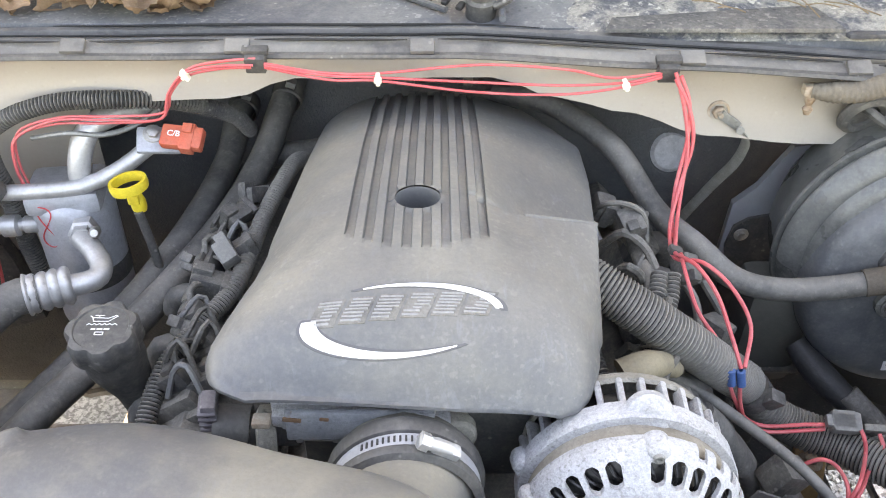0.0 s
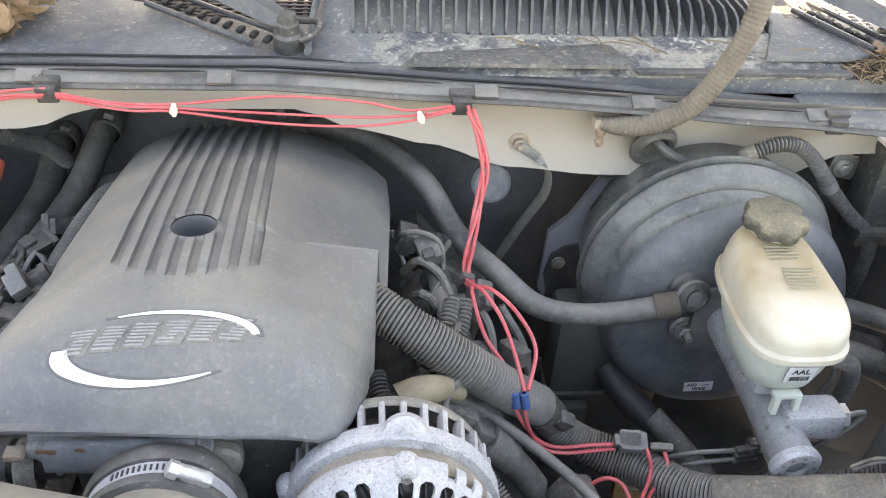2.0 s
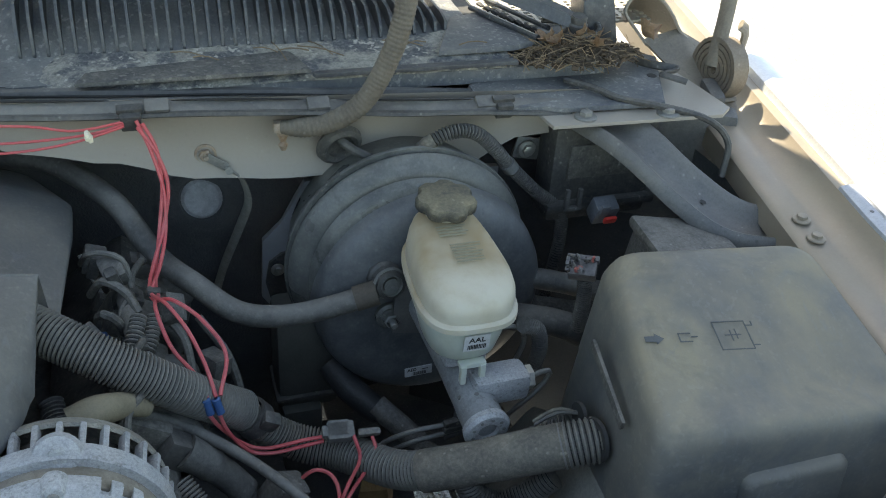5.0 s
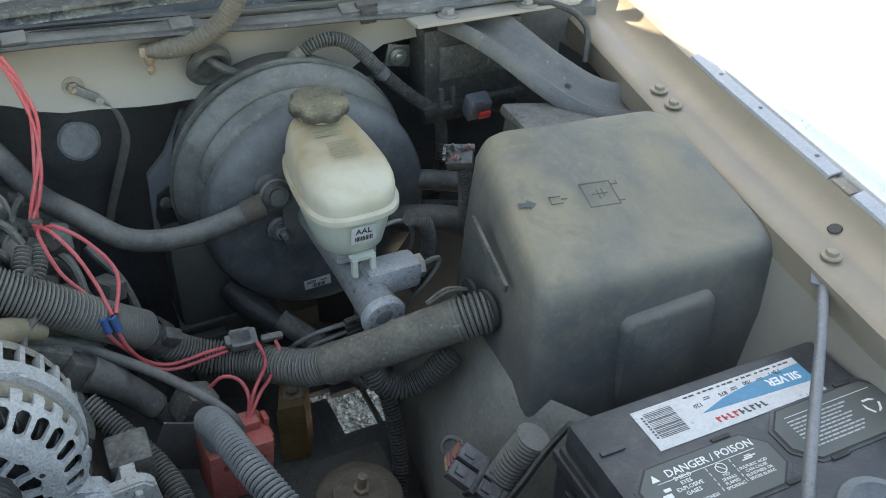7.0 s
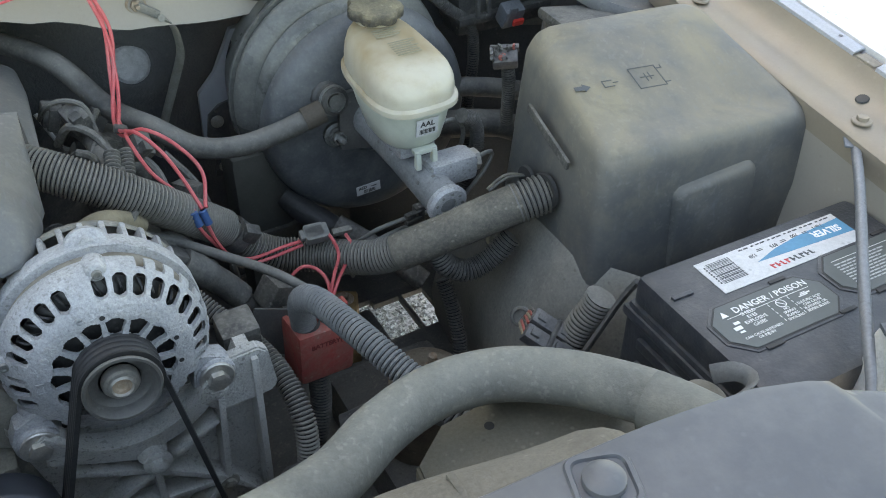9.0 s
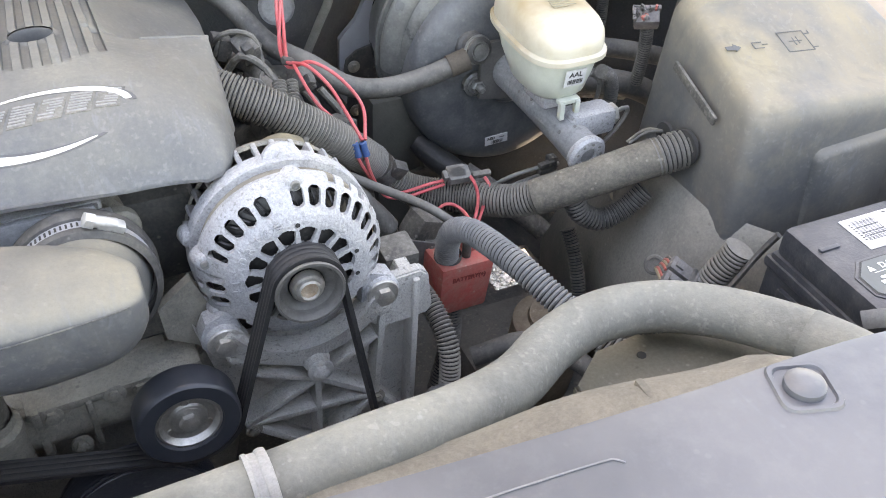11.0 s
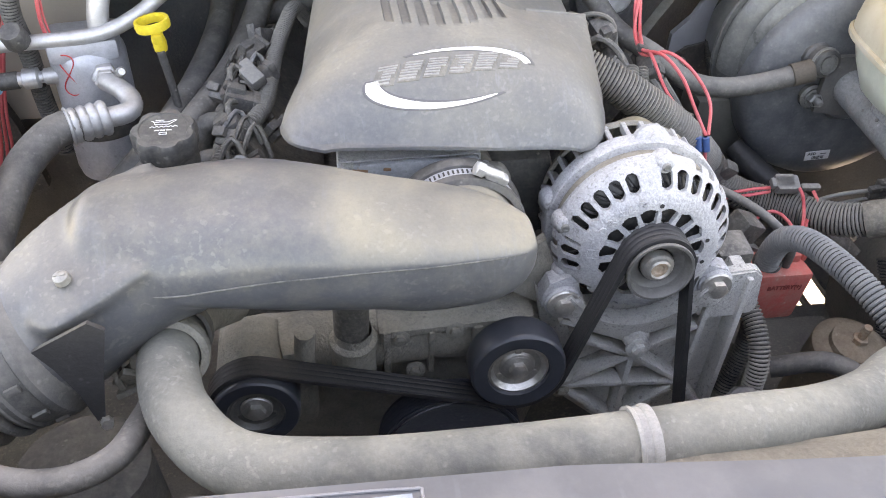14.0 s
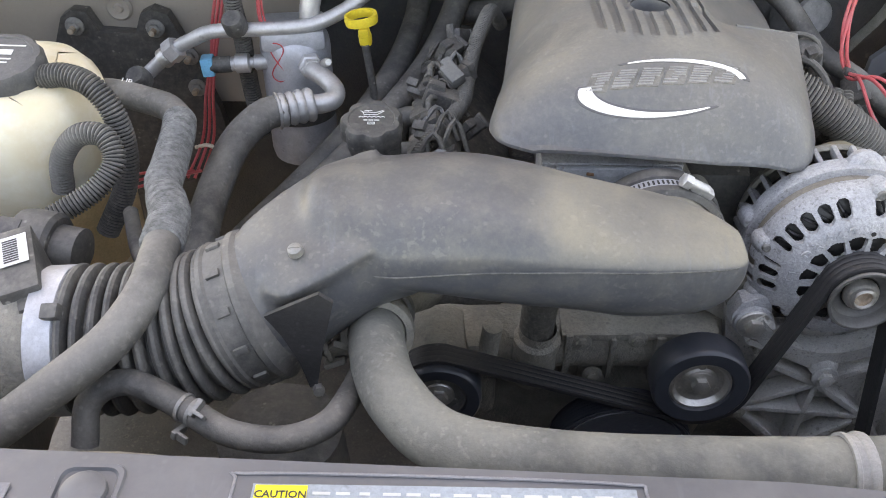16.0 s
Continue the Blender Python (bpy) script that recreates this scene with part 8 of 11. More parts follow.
def plug_block():
    t = thing("fuse_plug", (0.742, 0.72, 1.04), "grey connector with red lock tab in the corner", "connector")
    bm = bmesh.new()
    cuboid(bm, (0.030, 0.022, 0.030), pose(0.742, 0.735, 1.066, 25), 0.004)
    cuboid(bm, (0.012, 0.005, 0.026), pose(0.736, 0.722, 1.071, 25), 0.002)
    part("housing", bm, mat("grey_connector", (0.12, 0.13, 0.145), 0.5), t)
    bm = bmesh.new()
    cuboid(bm, (0.016, 0.005, 0.010), pose(0.747, 0.723, 1.058, 25), 0.002)
    part("lock_tab", bm, mat("bright_red_tab", (0.75, 0.05, 0.04), 0.5), t, "bright red lock tab")
    bm = bmesh.new()
    for k in range(2):
        cuboid(bm, (0.005, 0.006, 0.026), pose(0.692 + 0.016 * k, 0.735, 1.086), 0.001)
    cuboid(bm, (0.022, 0.006, 0.005), pose(0.700, 0.735, 1.073), 0.001)
    part("bracket_clip", bm, M["black"], t)
    return t


plug_block()


def fuse_connector():
    t = thing("wiring_connector", (0.66, 0.60, 1.05), "grey wire-stuffed connector behind the fuse box", "connector")
    m = axis((0.652, 0.606, 1.084), (-0.35, -0.45, 0.82), (0.8, -0.5, 0.1))
    shell = mat("mauve_grey_connector", (0.115, 0.105, 0.108), 0.6, second=(0.19, 0.175, 0.175), amount=0.9, scale=50, dust=DUST2, dusty=0.4)
    bm = bmesh.new()
    cuboid(bm, (0.030, 0.020, 0.018), m @ pose(0, 0, -0.010), 0.003)
    cuboid(bm, (0.034, 0.006, 0.010), m @ pose(0, 0.010, -0.004), 0.001)
    part("housing", bm, shell, t)
    part("stalk", tube(bmesh.new(), [m @ Vector((0, 0, -0.018)), (0.664, 0.616, 1.055), (0.672, 0.625, 1.02), (0.68, 0.64, 0.97)], 0.0085, 12, rib=0.004, depth=0.001), M["conduitb"], t, "black corrugated tail")
    rnd = random.Random(5)
    for k in range(18):
        x, y = rnd.uniform(-0.013, 0.013), rnd.uniform(-0.008, 0.008)
        pts = [m @ Vector((x, y, -0.003)), m @ Vector((x + rnd.uniform(-0.004, 0.004), y + rnd.uniform(-0.004, 0.004), 0.006)), m @ Vector((x + rnd.uniform(-0.006, 0.006), y + rnd.uniform(-0.006, 0.006), 0.004))]
        part("wire", tube(bmesh.new(), pts, 0.0015, 6, 0.004), (shell, M["grime"], M["redbox"], M["rubber"], shell)[k % 5], t)
    bm = bmesh.new()
    for k in range(3):
        cuboid(bm, (0.004, 0.005, 0.003), m @ pose(-0.0155, -0.006 + 0.006 * k, 0.003 + 0.002 * (k % 2)), 0.0008)
    part("lock", bm, shell, t)
    return t


fuse_connector()

bm = bmesh.new()
cuboid(bm, (0.10, 0.10, 0.10), pose(0.772, 0.60, 1.047, 0, 8, -5), 0.012)
ub = solo("underhood_box", bm, M["grime"], "dark plastic box behind the fuse box", "box")
bm = bmesh.new()
cuboid(bm, (0.106, 0.106, 0.014), pose(0.777, 0.60, 1.094, 0, 8, -5), 0.006)
part("lid", bm, M["grime"], ub)

# ---- wiring looms ----
def main_loom():
    t = thing("wiring_loom", (0.35, 0.55, 0.90), "thick grey corrugated engine wiring loom", "wiring loom")
    A = [(0.095, 0.625, 1.105), (0.135, 0.590, 1.100), (0.180, 0.570, 1.078), (0.225, 0.565, 1.045), (0.262, 0.575, 1.008), (0.290, 0.592, 0.975)]
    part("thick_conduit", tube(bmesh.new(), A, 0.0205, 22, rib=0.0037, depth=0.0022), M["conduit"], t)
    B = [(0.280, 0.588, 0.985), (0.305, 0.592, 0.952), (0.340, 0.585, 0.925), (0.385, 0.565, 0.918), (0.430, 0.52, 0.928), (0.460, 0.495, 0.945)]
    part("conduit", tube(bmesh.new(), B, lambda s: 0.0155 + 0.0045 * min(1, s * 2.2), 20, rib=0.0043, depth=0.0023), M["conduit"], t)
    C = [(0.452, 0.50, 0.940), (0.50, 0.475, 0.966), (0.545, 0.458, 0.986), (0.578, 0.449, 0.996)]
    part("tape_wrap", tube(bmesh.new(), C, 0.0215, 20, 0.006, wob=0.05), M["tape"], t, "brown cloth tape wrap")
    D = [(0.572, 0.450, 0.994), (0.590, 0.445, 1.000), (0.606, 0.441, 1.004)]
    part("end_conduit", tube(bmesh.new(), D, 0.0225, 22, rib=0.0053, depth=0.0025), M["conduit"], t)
    bm = lathe(bmesh.new(), [(0.017, -0.008), (0.0205, -0.008), (0.0205, 0.008), (0.017, 0.008)], axis((0.300, 0.593, 0.960), (0.55, 0.05, -0.8)), 24)
    cuboid(bm, (0.018, 0.014, 0.020), pose(0.314, 0.578, 0.966, 20, 30, 0), 0.003)
    part("clamp", bm, M["black"], t, "black loom clamp")
    return t


main_loom()
hose("wiring_conduit", [(0.128, 0.56, 1.05), (0.135, 0.535, 1.04), (0.15, 0.505, 1.03), (0.17, 0.49, 1.02)], 0.011, M["conduitb"], "black corrugated conduit below the engine cover", "conduit", rib=0.0040, seg=14)
hose("wiring_conduit", [(0.225, 0.52, 0.965), (0.245, 0.495, 0.945), (0.270, 0.455, 0.925), (0.283, 0.41, 0.91), (0.285, 0.37, 0.88), (0.275, 0.35, 0.82)], 0.0115, M["conduit"], "grey corrugated conduit beside the alternator", "conduit", rib=0.0040, seg=14)
hose("wiring_conduit", [(0.330, 0.474, 0.900), (0.324, 0.462, 0.940), (0.321, 0.440, 0.975), (0.325, 0.405, 0.997), (0.337, 0.345, 1.003), (0.357, 0.295, 0.988), (0.385, 0.245, 0.965), (0.42, 0.20, 0.94)], 0.0135, M["conduitg"], "pale grey corrugated conduit over the terminal box", "conduit", rib=0.0046, seg=16, depth=0.0015)
hose("battery_cable", [(0.185, 0.545, 1.04), (0.225, 0.56, 1.005), (0.275, 0.535, 0.98), (0.315, 0.49, 0.972), (0.345, 0.465, 0.945), (0.352, 0.472, 0.90)], 0.0052, M["rubber"], "grey battery cable from alternator to terminal box", "cable", seg=10)
hose("wiring_conduit", [(0.338, 0.475, 0.848), (0.332, 0.465, 0.79), (0.31, 0.45, 0.73)], 0.0125, M["conduitb"], "black conduit below the terminal box", "conduit", rib=0.0040, seg=14)
hose("heater_pipe", [(0.34, 0.42, 0.80), (0.40, 0.40, 0.82), (0.45, 0.36, 0.80), (0.48, 0.30, 0.77)], 0.012, M["rubber"], "black rubber hose low in the bay", "hose", seg=12)
hose("wiring_conduit", [(0.525, 0.53, 0.85), (0.527, 0.51, 0.82), (0.522, 0.48, 0.77), (0.50, 0.45, 0.72)], 0.010, M["conduitb"], "black conduit along the inner fender", "conduit", rib=0.0040, seg=12)
hose("wiring_conduit", [(0.505, 0.515, 0.90), (0.54, 0.52, 0.925), (0.575, 0.50, 0.96), (0.60, 0.49, 0.98)], 0.011, M["conduitb"], "black conduit below the wrapped loom", "conduit", rib=0.0040, seg=12)
hose("wiring_conduit", [(0.545, 0.312, 0.905), (0.556, 0.310, 0.925), (0.564, 0.307, 0.945), (0.571, 0.3035, 0.960), (0.576, 0.301, 0.974)], 0.0160, M["conduit"], "wide corrugated conduit into the fuse box base", "conduit", rib=0.0048, seg=18, depth=0.0018)


hose("wiring_conduit", [(0.488, 0.478, 0.945), (0.498, 0.470, 0.925), (0.520, 0.462, 0.915), (0.548, 0.458, 0.925), (0.572, 0.455, 0.948)], 0.0135, M["conduitb"], "dark corrugated branch under the taped loom", "conduit", rib=0.0042, seg=16)
for k in range(2):
    hose("tail_wire", [(0.555, 0.478 + 0.004 * k, 1.000), (0.578, 0.478 + 0.003 * k, 1.010 + 0.002 * k), (0.603, 0.475, 1.006)], 0.0018, (M["rubber"], M["tape"])[k], "wrapped wire running into the fuse box", "wire", seg=8)


def tan_plug():
    t = thing("alternator_connector", (0.185, 0.53, 1.03), "tan plastic boot on the alternator lead", "connector")
    bm = tube(bmesh.new(), [(0.150, 0.515, 1.062), (0.168, 0.522, 1.066), (0.188, 0.540, 1.052), (0.205, 0.552, 1.035)], lambda s: 0.016 - 0.007 * s, 14, 0.005)
    part("boot", bm, M["tan"], t)
    return t


tan_plug()


def terminal_box():
    t = thing("terminal_box", (0.325, 0.455, 0.86), "faded red plastic battery terminal box", "terminal box")
    R = Matrix.Translation((0.343, 0.478, 0.876)) @ Matrix.Rotation(radians(5), 4, "Y") @ Matrix.Rotation(radians(4), 4, "Z")
    bm = bmesh.new()
    cuboid(bm, (0.062, 0.046, 0.068), R, 0.005, taper=1.08)
    cuboid(bm, (0.020, 0.020, 0.012), R @ pose(0.016, 0.006, 0.038), 0.003)
    part("box", bm, M["redbox"], t)
    bm = bmesh.new()
    cuboid(bm, (0.006, 0.016, 0.012), R @ pose(0.035, 0.0, 0.018), 0.002)
    cuboid(bm, (0.006, 0.014, 0.010), R @ pose(0.033, 0.006, 0.036), 0.002)
    part("latch", bm, M["redbox"], t)
    lettering("lettering", "BATTERY(+)", 0.0080, R @ Matrix(((1, 0, 0, 0.002), (0, 0, -1, -0.0246), (0, 1, 0, 0.016), (0, 0, 0, 1))), mat("red_moulded", (0.20, 0.03, 0.025), 0.6), t, depth=0.0004, bold=0.0002)
    bm = lathe(bmesh.new(), [(0.0155, -0.006), (0.0155, 0.010), (0.0140, 0.012)], axis((0.330, 0.474, 0.908), (0, -0.2, 1)), 20)
    part("cable_boot", bm, M["black"], t)
    bm = bmesh.new()
    cuboid(bm, (0.060, 0.003, 0.060), pose(0.300, 0.496, 0.895, 0, 25, 0), 0.001)
    part("heat_plate", bm, M["darkmetal"], t)
    return t


terminal_box()


def inline_plug():
    t = thing("inline_connector", (0.387, 0.585, 0.925), "grey inline connector strapped on the loom", "connector")
    m = pose(0.383, 0.562, 0.951, 22, 2, -4)
    bm = bmesh.new()
    cuboid(bm, (0.028, 0.019, 0.014), m, 0.003)
    cuboid(bm, (0.022, 0.021, 0.012), m @ pose(-0.002, 0, 0.001), 0.002)
    cuboid(bm, (0.006, 0.012, 0.008), m @ pose(-0.016, 0, 0.002), 0.002)
    part("housing", bm, mat("dusty_grey_connector", (0.13, 0.13, 0.125), 0.7, dust=DUST2, dusty=0.6), t)
    bm = bmesh.new()
    cuboid(bm, (0.024, 0.008, 0.008), m @ pose(0.029, -0.003, -0.002), 0.003)
    part("pigtail_boot", bm, M["grime"], t)
    return t


inline_plug()


def coolant_sensor():
    t = thing("spark_plug_boot", (0.26, 0.53, 0.93), "grey rubber boot with angled connector", "boot")
    bm = tube(bmesh.new(), [(0.232, 0.540, 0.985), (0.252, 0.538, 0.965), (0.275, 0.535, 0.935), (0.292, 0.53, 0.905), (0.30, 0.525, 0.87)], lambda s: 0.0165 if s < 0.25 else (0.0145 if s < 0.6 else 0.010), 16, 0.004)
    part("boot", bm, M["rubber"], t)
    bm = bmesh.new()
    cuboid(bm, (0.034, 0.028, 0.030), pose(0.226, 0.543, 0.985, 0, 40, 10), 0.005)
    part("cap", bm, M["black"], t)
    return t


coolant_sensor()
bm = bmesh.new()
cuboid(bm, (0.036, 0.03, 0.034), pose(0.318, 0.52, 0.925, 10, 30, 20), 0.005)
cuboid(bm, (0.03, 0.03, 0.012), pose(0.325, 0.51, 0.905, 10, 30, 20), 0.003)
solo("relay", bm, M["grime"], "dusty grey relay behind the terminal box", "relay")
bm = bmesh.new()
cuboid(bm, (0.036, 0.036, 0.034), pose(0.250, 0.425, 0.975, 5, 0, 0), 0.004)
solo("bracket_block", bm, M["grime"], "grimy block beside the alternator ear", "block")


# ---- red wires ----
def red_wires():
    t = thing("red_wire_bundle", (0.0, 0.78, 1.19), "bundle of added red wires clipped along the cowl", "wires")
    random.seed(11)
    base = [(-0.445, 0.79, 1.06), (-0.446, 0.785, 1.10), (-0.436, 0.785, 1.134), (-0.391, 0.785, 1.152), (-0.339, 0.785, 1.153), (-0.284, 0.785, 1.157), (-0.271, 0.784, 1.182), (-0.250, 0.783, 1.205), (-0.215, 0.780, 1.215), (-0.182, 0.778, 1.217)]
    for k in range(3):
        d = 0.0045 * (k - 1)
        bm = tube(bmesh.new(), [(x + d * 0.6, y - 0.003 * (k % 2), z + d + 0.002 * random.uniform(-1, 1)) for x, y, z in base], 0.0014, 8, 0.006)
        part("wire", bm, M["red"], t)
    mids = ([(-0.172, 0.778, 1.218), (-0.12, 0.783, 1.206), (-0.063, 0.783, 1.205), (0.036, 0.783, 1.214), (0.119, 0.783, 1.209), (0.165, 0.783, 1.200), (0.212, 0.778, 1.208)],
            [(-0.172, 0.777, 1.216), (-0.115, 0.781, 1.204), (-0.063, 0.781, 1.2015), (0.04, 0.781, 1.196), (0.12, 0.781, 1.193), (0.178, 0.781, 1.196), (0.212, 0.777, 1.206)],
            [(-0.172, 0.779, 1.213), (-0.11, 0.779, 1.200), (-0.063, 0.779, 1.199), (0.03, 0.779, 1.187), (0.11, 0.779, 1.184), (0.165, 0.779, 1.190), (0.212, 0.776, 1.204)])
    for p in mids:
        part("wire", tube(bmesh.new(), p, 0.0014, 8, 0.006), M["red"], t)
    drop = [(0.226, 0.774, 1.207), (0.238, 0.764, 1.180), (0.243, 0.752, 1.145), (0.236, 0.735, 1.105), (0.226, 0.70, 1.085), (0.221, 0.668, 1.082), (0.222, 0.655, 1.080)]
    ends = ([(0.222, 0.630, 1.085), (0.232, 0.60, 1.060), (0.250, 0.580, 1.040), (0.258, 0.556, 1.030)],
            [(0.232, 0.628, 1.090), (0.248, 0.604, 1.075), (0.260, 0.583, 1.048), (0.266, 0.556, 1.030)],
            [(0.238, 0.630, 1.092), (0.262, 0.612, 1.078), (0.280, 0.592, 1.050), (0.270, 0.558, 1.029)])
    for k in range(3):
        a = 2.1 * k
        w = [Vector(p) + Vector((0.0035 * math.cos(a + i * 1.1), 0.002 * math.sin(a + i), 0.003 * math.sin(a + i * 1.1))) for i, p in enumerate(drop)]
        part("wire", tube(bmesh.new(), w + [Vector(p) for p in ends[k]], 0.0020, 8, 0.005), M["red"], t)
    for p in ((0.258, 0.553, 1.022), (0.267, 0.553, 1.021)):
        part("butt_splice", lathe(bmesh.new(), [(0.002, -0.009), (0.0042, -0.008), (0.0038, 0.0), (0.0042, 0.008), (0.002, 0.009)], axis(p, (-0.2, 0.15, 1)), 12), M["blue"], t, "blue crimp splice")
    for pts_ in ([(0.258, 0.551, 1.014), (0.266, 0.553, 0.995), (0.286, 0.564, 0.957), (0.309, 0.564, 0.944), (0.346, 0.564, 0.946), (0.366, 0.564, 0.946)],
                 [(0.267, 0.551, 1.013), (0.274, 0.553, 0.985), (0.291, 0.562, 0.948), (0.313, 0.562, 0.938), (0.348, 0.562, 0.940), (0.366, 0.562, 0.942)],
                 [(0.392, 0.560, 0.955), (0.396, 0.545, 0.948), (0.397, 0.535, 0.934), (0.377, 0.500, 0.940), (0.367, 0.490, 0.926), (0.353, 0.475, 0.905)],
                 [(0.414, 0.553, 0.945), (0.414, 0.540, 0.939), (0.399, 0.525, 0.925), (0.380, 0.498, 0.932), (0.362, 0.483, 0.915), (0.350, 0.476, 0.900)],
                 [(0.330, 0.528, 0.918), (0.336, 0.528, 0.930), (0.351, 0.525, 0.943), (0.366, 0.518, 0.937), (0.368, 0.495, 0.930), (0.357, 0.478, 0.905)]):
        part("wire", tube(bmesh.new(), pts_, 0.0020, 8, 0.005), M["red"], t)
    for x, y, z, rz in ((-0.250, 0.779, 1.205, 40), (-0.063, 0.776, 1.202, 0), (0.178, 0.776, 1.196, 20)):
        bm = bmesh.new()
        cuboid(bm, (0.0045, 0.009, 0.011), pose(x, y, z, 10, -rz, 0), 0.0012)
        cuboid(bm, (0.0075, 0.006, 0.004), pose(x, y - 0.002, z, 10, -rz, 0), 0.001)
        part("cable_tie", bm, M["ivory"], t, "cream cable tie")
    bm = bmesh.new()
    cuboid(bm, (0.014, 0.010, 0.008), pose(0.221, 0.662, 1.081, 0, 20, 0), 0.003)
    part("cable_tie", bm, M["black"], t)
    return t


red_wires()


# ---- coils and leads on both banks ----
def coil_pack(m, label):
    t = thing("ignition_coil", m.translation, label, "ignition coil", group="ignition coils")
    AT[t] = Vector((0, 0, 0))
    t.matrix_world = m
    bm = bmesh.new()
    cuboid(bm, (0.052, 0.048, 0.036), pose(0, 0, 0), 0.006)
    cuboid(bm, (0.060, 0.012, 0.020), pose(0, 0.028, -0.006), 0.003)
    part("body", bm, M["grime"], t)
    bm = bmesh.new()
    cuboid(bm, (0.026, 0.022, 0.020), pose(-0.012, 0.0, 0.026), 0.003)
    cuboid(bm, (0.010, 0.014, 0.006), pose(-0.012, 0.0, 0.038), 0.002)
    part("plug", bm, M["black"], t)
    bm = tube(bmesh.new(), [(0.022, 0, 0.006), (0.040, 0, 0.012), (0.056, 0, -0.004), (0.066, -0.002, -0.035), (0.068, -0.004, -0.075)], lambda s: 0.0125 if s < 0.35 else 0.0085, 12, 0.006)
    part("lead", bm, M["rubber"], t)
    bm = tube(bmesh.new(), [(-0.014, -0.008, 0.034), (-0.02, -0.02, 0.046), (-0.026, -0.034, 0.034), (-0.02, -0.05, 0.02)], 0.0035, 8)
    part("pigtail", bm, M["grime"], t)
    return t


c1 = coil_pack(pose(0.195, 0.565, 1.005, 0, 32, 0), "grimy black ignition coil with rubber lead beside the cover")
for dy, dz in ((0.065, 0.012), (0.135, 0.016), (0.20, 0.012)):
    copy_thing(c1, pose(0.195 + 0.006 * math.sin(dy * 40), 0.565 + dy, 1.005 + dz, 4, 32, 6))
for y, z in ((0.545, 1.0), (0.615, 1.008), (0.685, 1.012), (0.755, 1.0)):
    copy_thing(c1, pose(-0.232, y, z, 4, 32, 180))


def harness(pts, r, label, material="conduitb", rib=0.0038):
    return hose("wiring_conduit", pts, r, M[material], label, "conduit", rib=rib, seg=12)


harness([(0.172, 0.80, 1.03), (0.185, 0.74, 1.05), (0.192, 0.69, 1.06), (0.197, 0.645, 1.055), (0.205, 0.61, 1.05)], 0.0085, "black harness along the coils", "grime", 0.0)
harness([(0.205, 0.645, 1.065), (0.200, 0.625, 1.058), (0.192, 0.60, 1.045), (0.186, 0.57, 1.03)], 0.0085, "short corrugated conduit under the red wires", "conduit", 0.0045)
harness([(0.219, 0.648, 1.062), (0.214, 0.625, 1.052), (0.205, 0.60, 1.04), (0.198, 0.57, 1.02)], 0.0075, "second short corrugated conduit under the red wires", "conduit", 0.0045)
for pts in ([(0.16, 0.70, 1.06), (0.175, 0.685, 1.085), (0.195, 0.675, 1.075), (0.205, 0.66, 1.06)], [(0.165, 0.66, 1.05), (0.172, 0.645, 1.075), (0.185, 0.64, 1.07), (0.19, 0.65, 1.045)], [(0.23, 0.66, 1.05), (0.245, 0.64, 1.03), (0.25, 0.60, 0.98), (0.26, 0.57, 0.93)], [(0.26, 0.68, 1.03), (0.285, 0.66, 0.99), (0.295, 0.64, 0.94), (0.30, 0.62, 0.88)]):
    hose("harness_wire", pts, 0.0045, M["grime"], "grimy black wire among the coils", "wire", seg=8)
for k, (x, y, z, rz) in enumerate(((0.165, 0.74, 1.075, 20), (0.185, 0.70, 1.085, -15), (0.235, 0.665, 1.055, 30), (0.27, 0.64, 1.0, 15), (0.255, 0.60, 0.985, 40), (0.16, 0.625, 1.06, 10))):
    bm = bmesh.new()
    cuboid(bm, (0.022, 0.030, 0.020), pose(x, y, z, 20 * (k % 3), rz, 12 * k), 0.003)
    cuboid(bm, (0.012, 0.012, 0.026), pose(x, y - 0.012, z, 20 * (k % 3), rz, 12 * k), 0.003)
    solo("sensor_plug", bm, M["conduitb"], "small grimy black sensor plug", "connector", "sensor plugs")

def vent_hose():
    t = thing("vent_hose", (0.165, 0.78, 1.09), "black vent hose with spring clip behind the engine cover", "hose")
    part("hose", tube(bmesh.new(), [(0.13, 0.90, 1.10), (0.155, 0.86, 1.105), (0.168, 0.82, 1.095), (0.172, 0.79, 1.075), (0.170, 0.765, 1.05)], 0.0105, 14, 0.006), M["conduitb"], t)
    part("spring_clip", lathe(bmesh.new(), [(0.0108, -0.004), (0.0122, -0.004), (0.0124, 0.0), (0.0122, 0.004), (0.0108, 0.004)], axis((0.1725, 0.793, 1.077), (0.05, -0.75, -0.6)), 20), M["steel"], t)
    bm = tube(bmesh.new(), [(0.160, 0.790, 1.086), (0.163, 0.778, 1.094), (0.176, 0.775, 1.094), (0.184, 0.788, 1.086)], 0.0014, 6, 0.004)
    part("clip_ear", bm, M["steel"], t)
    part("nozzle", lathe(bmesh.new(), [(0.0085, 0.0), (0.0085, 0.02), (0.012, 0.022), (0.012, 0.05)], axis((0.171, 0.770, 1.055), (0.0, -0.5, -1)), 16), M["black"], t)
    t.matrix_world = pose(-0.018, 0, -0.012) @ t.matrix_world
    return t


vent_hose()
hose("harness_wire", [(0.152, 0.735, 1.075), (0.162, 0.715, 1.098), (0.180, 0.705, 1.104), (0.196, 0.70, 1.095), (0.200, 0.69, 1.07)], 0.0030, M["rubber"], "thin black wire looping beside the cover", "wire", seg=8)
hose("harness_wire", [(0.150, 0.760, 1.070), (0.160, 0.748, 1.045), (0.168, 0.735, 1.03)], 0.0026, M["bright"], "bare shiny wire end behind the cover", "wire", seg=8)
bm = bmesh.new()
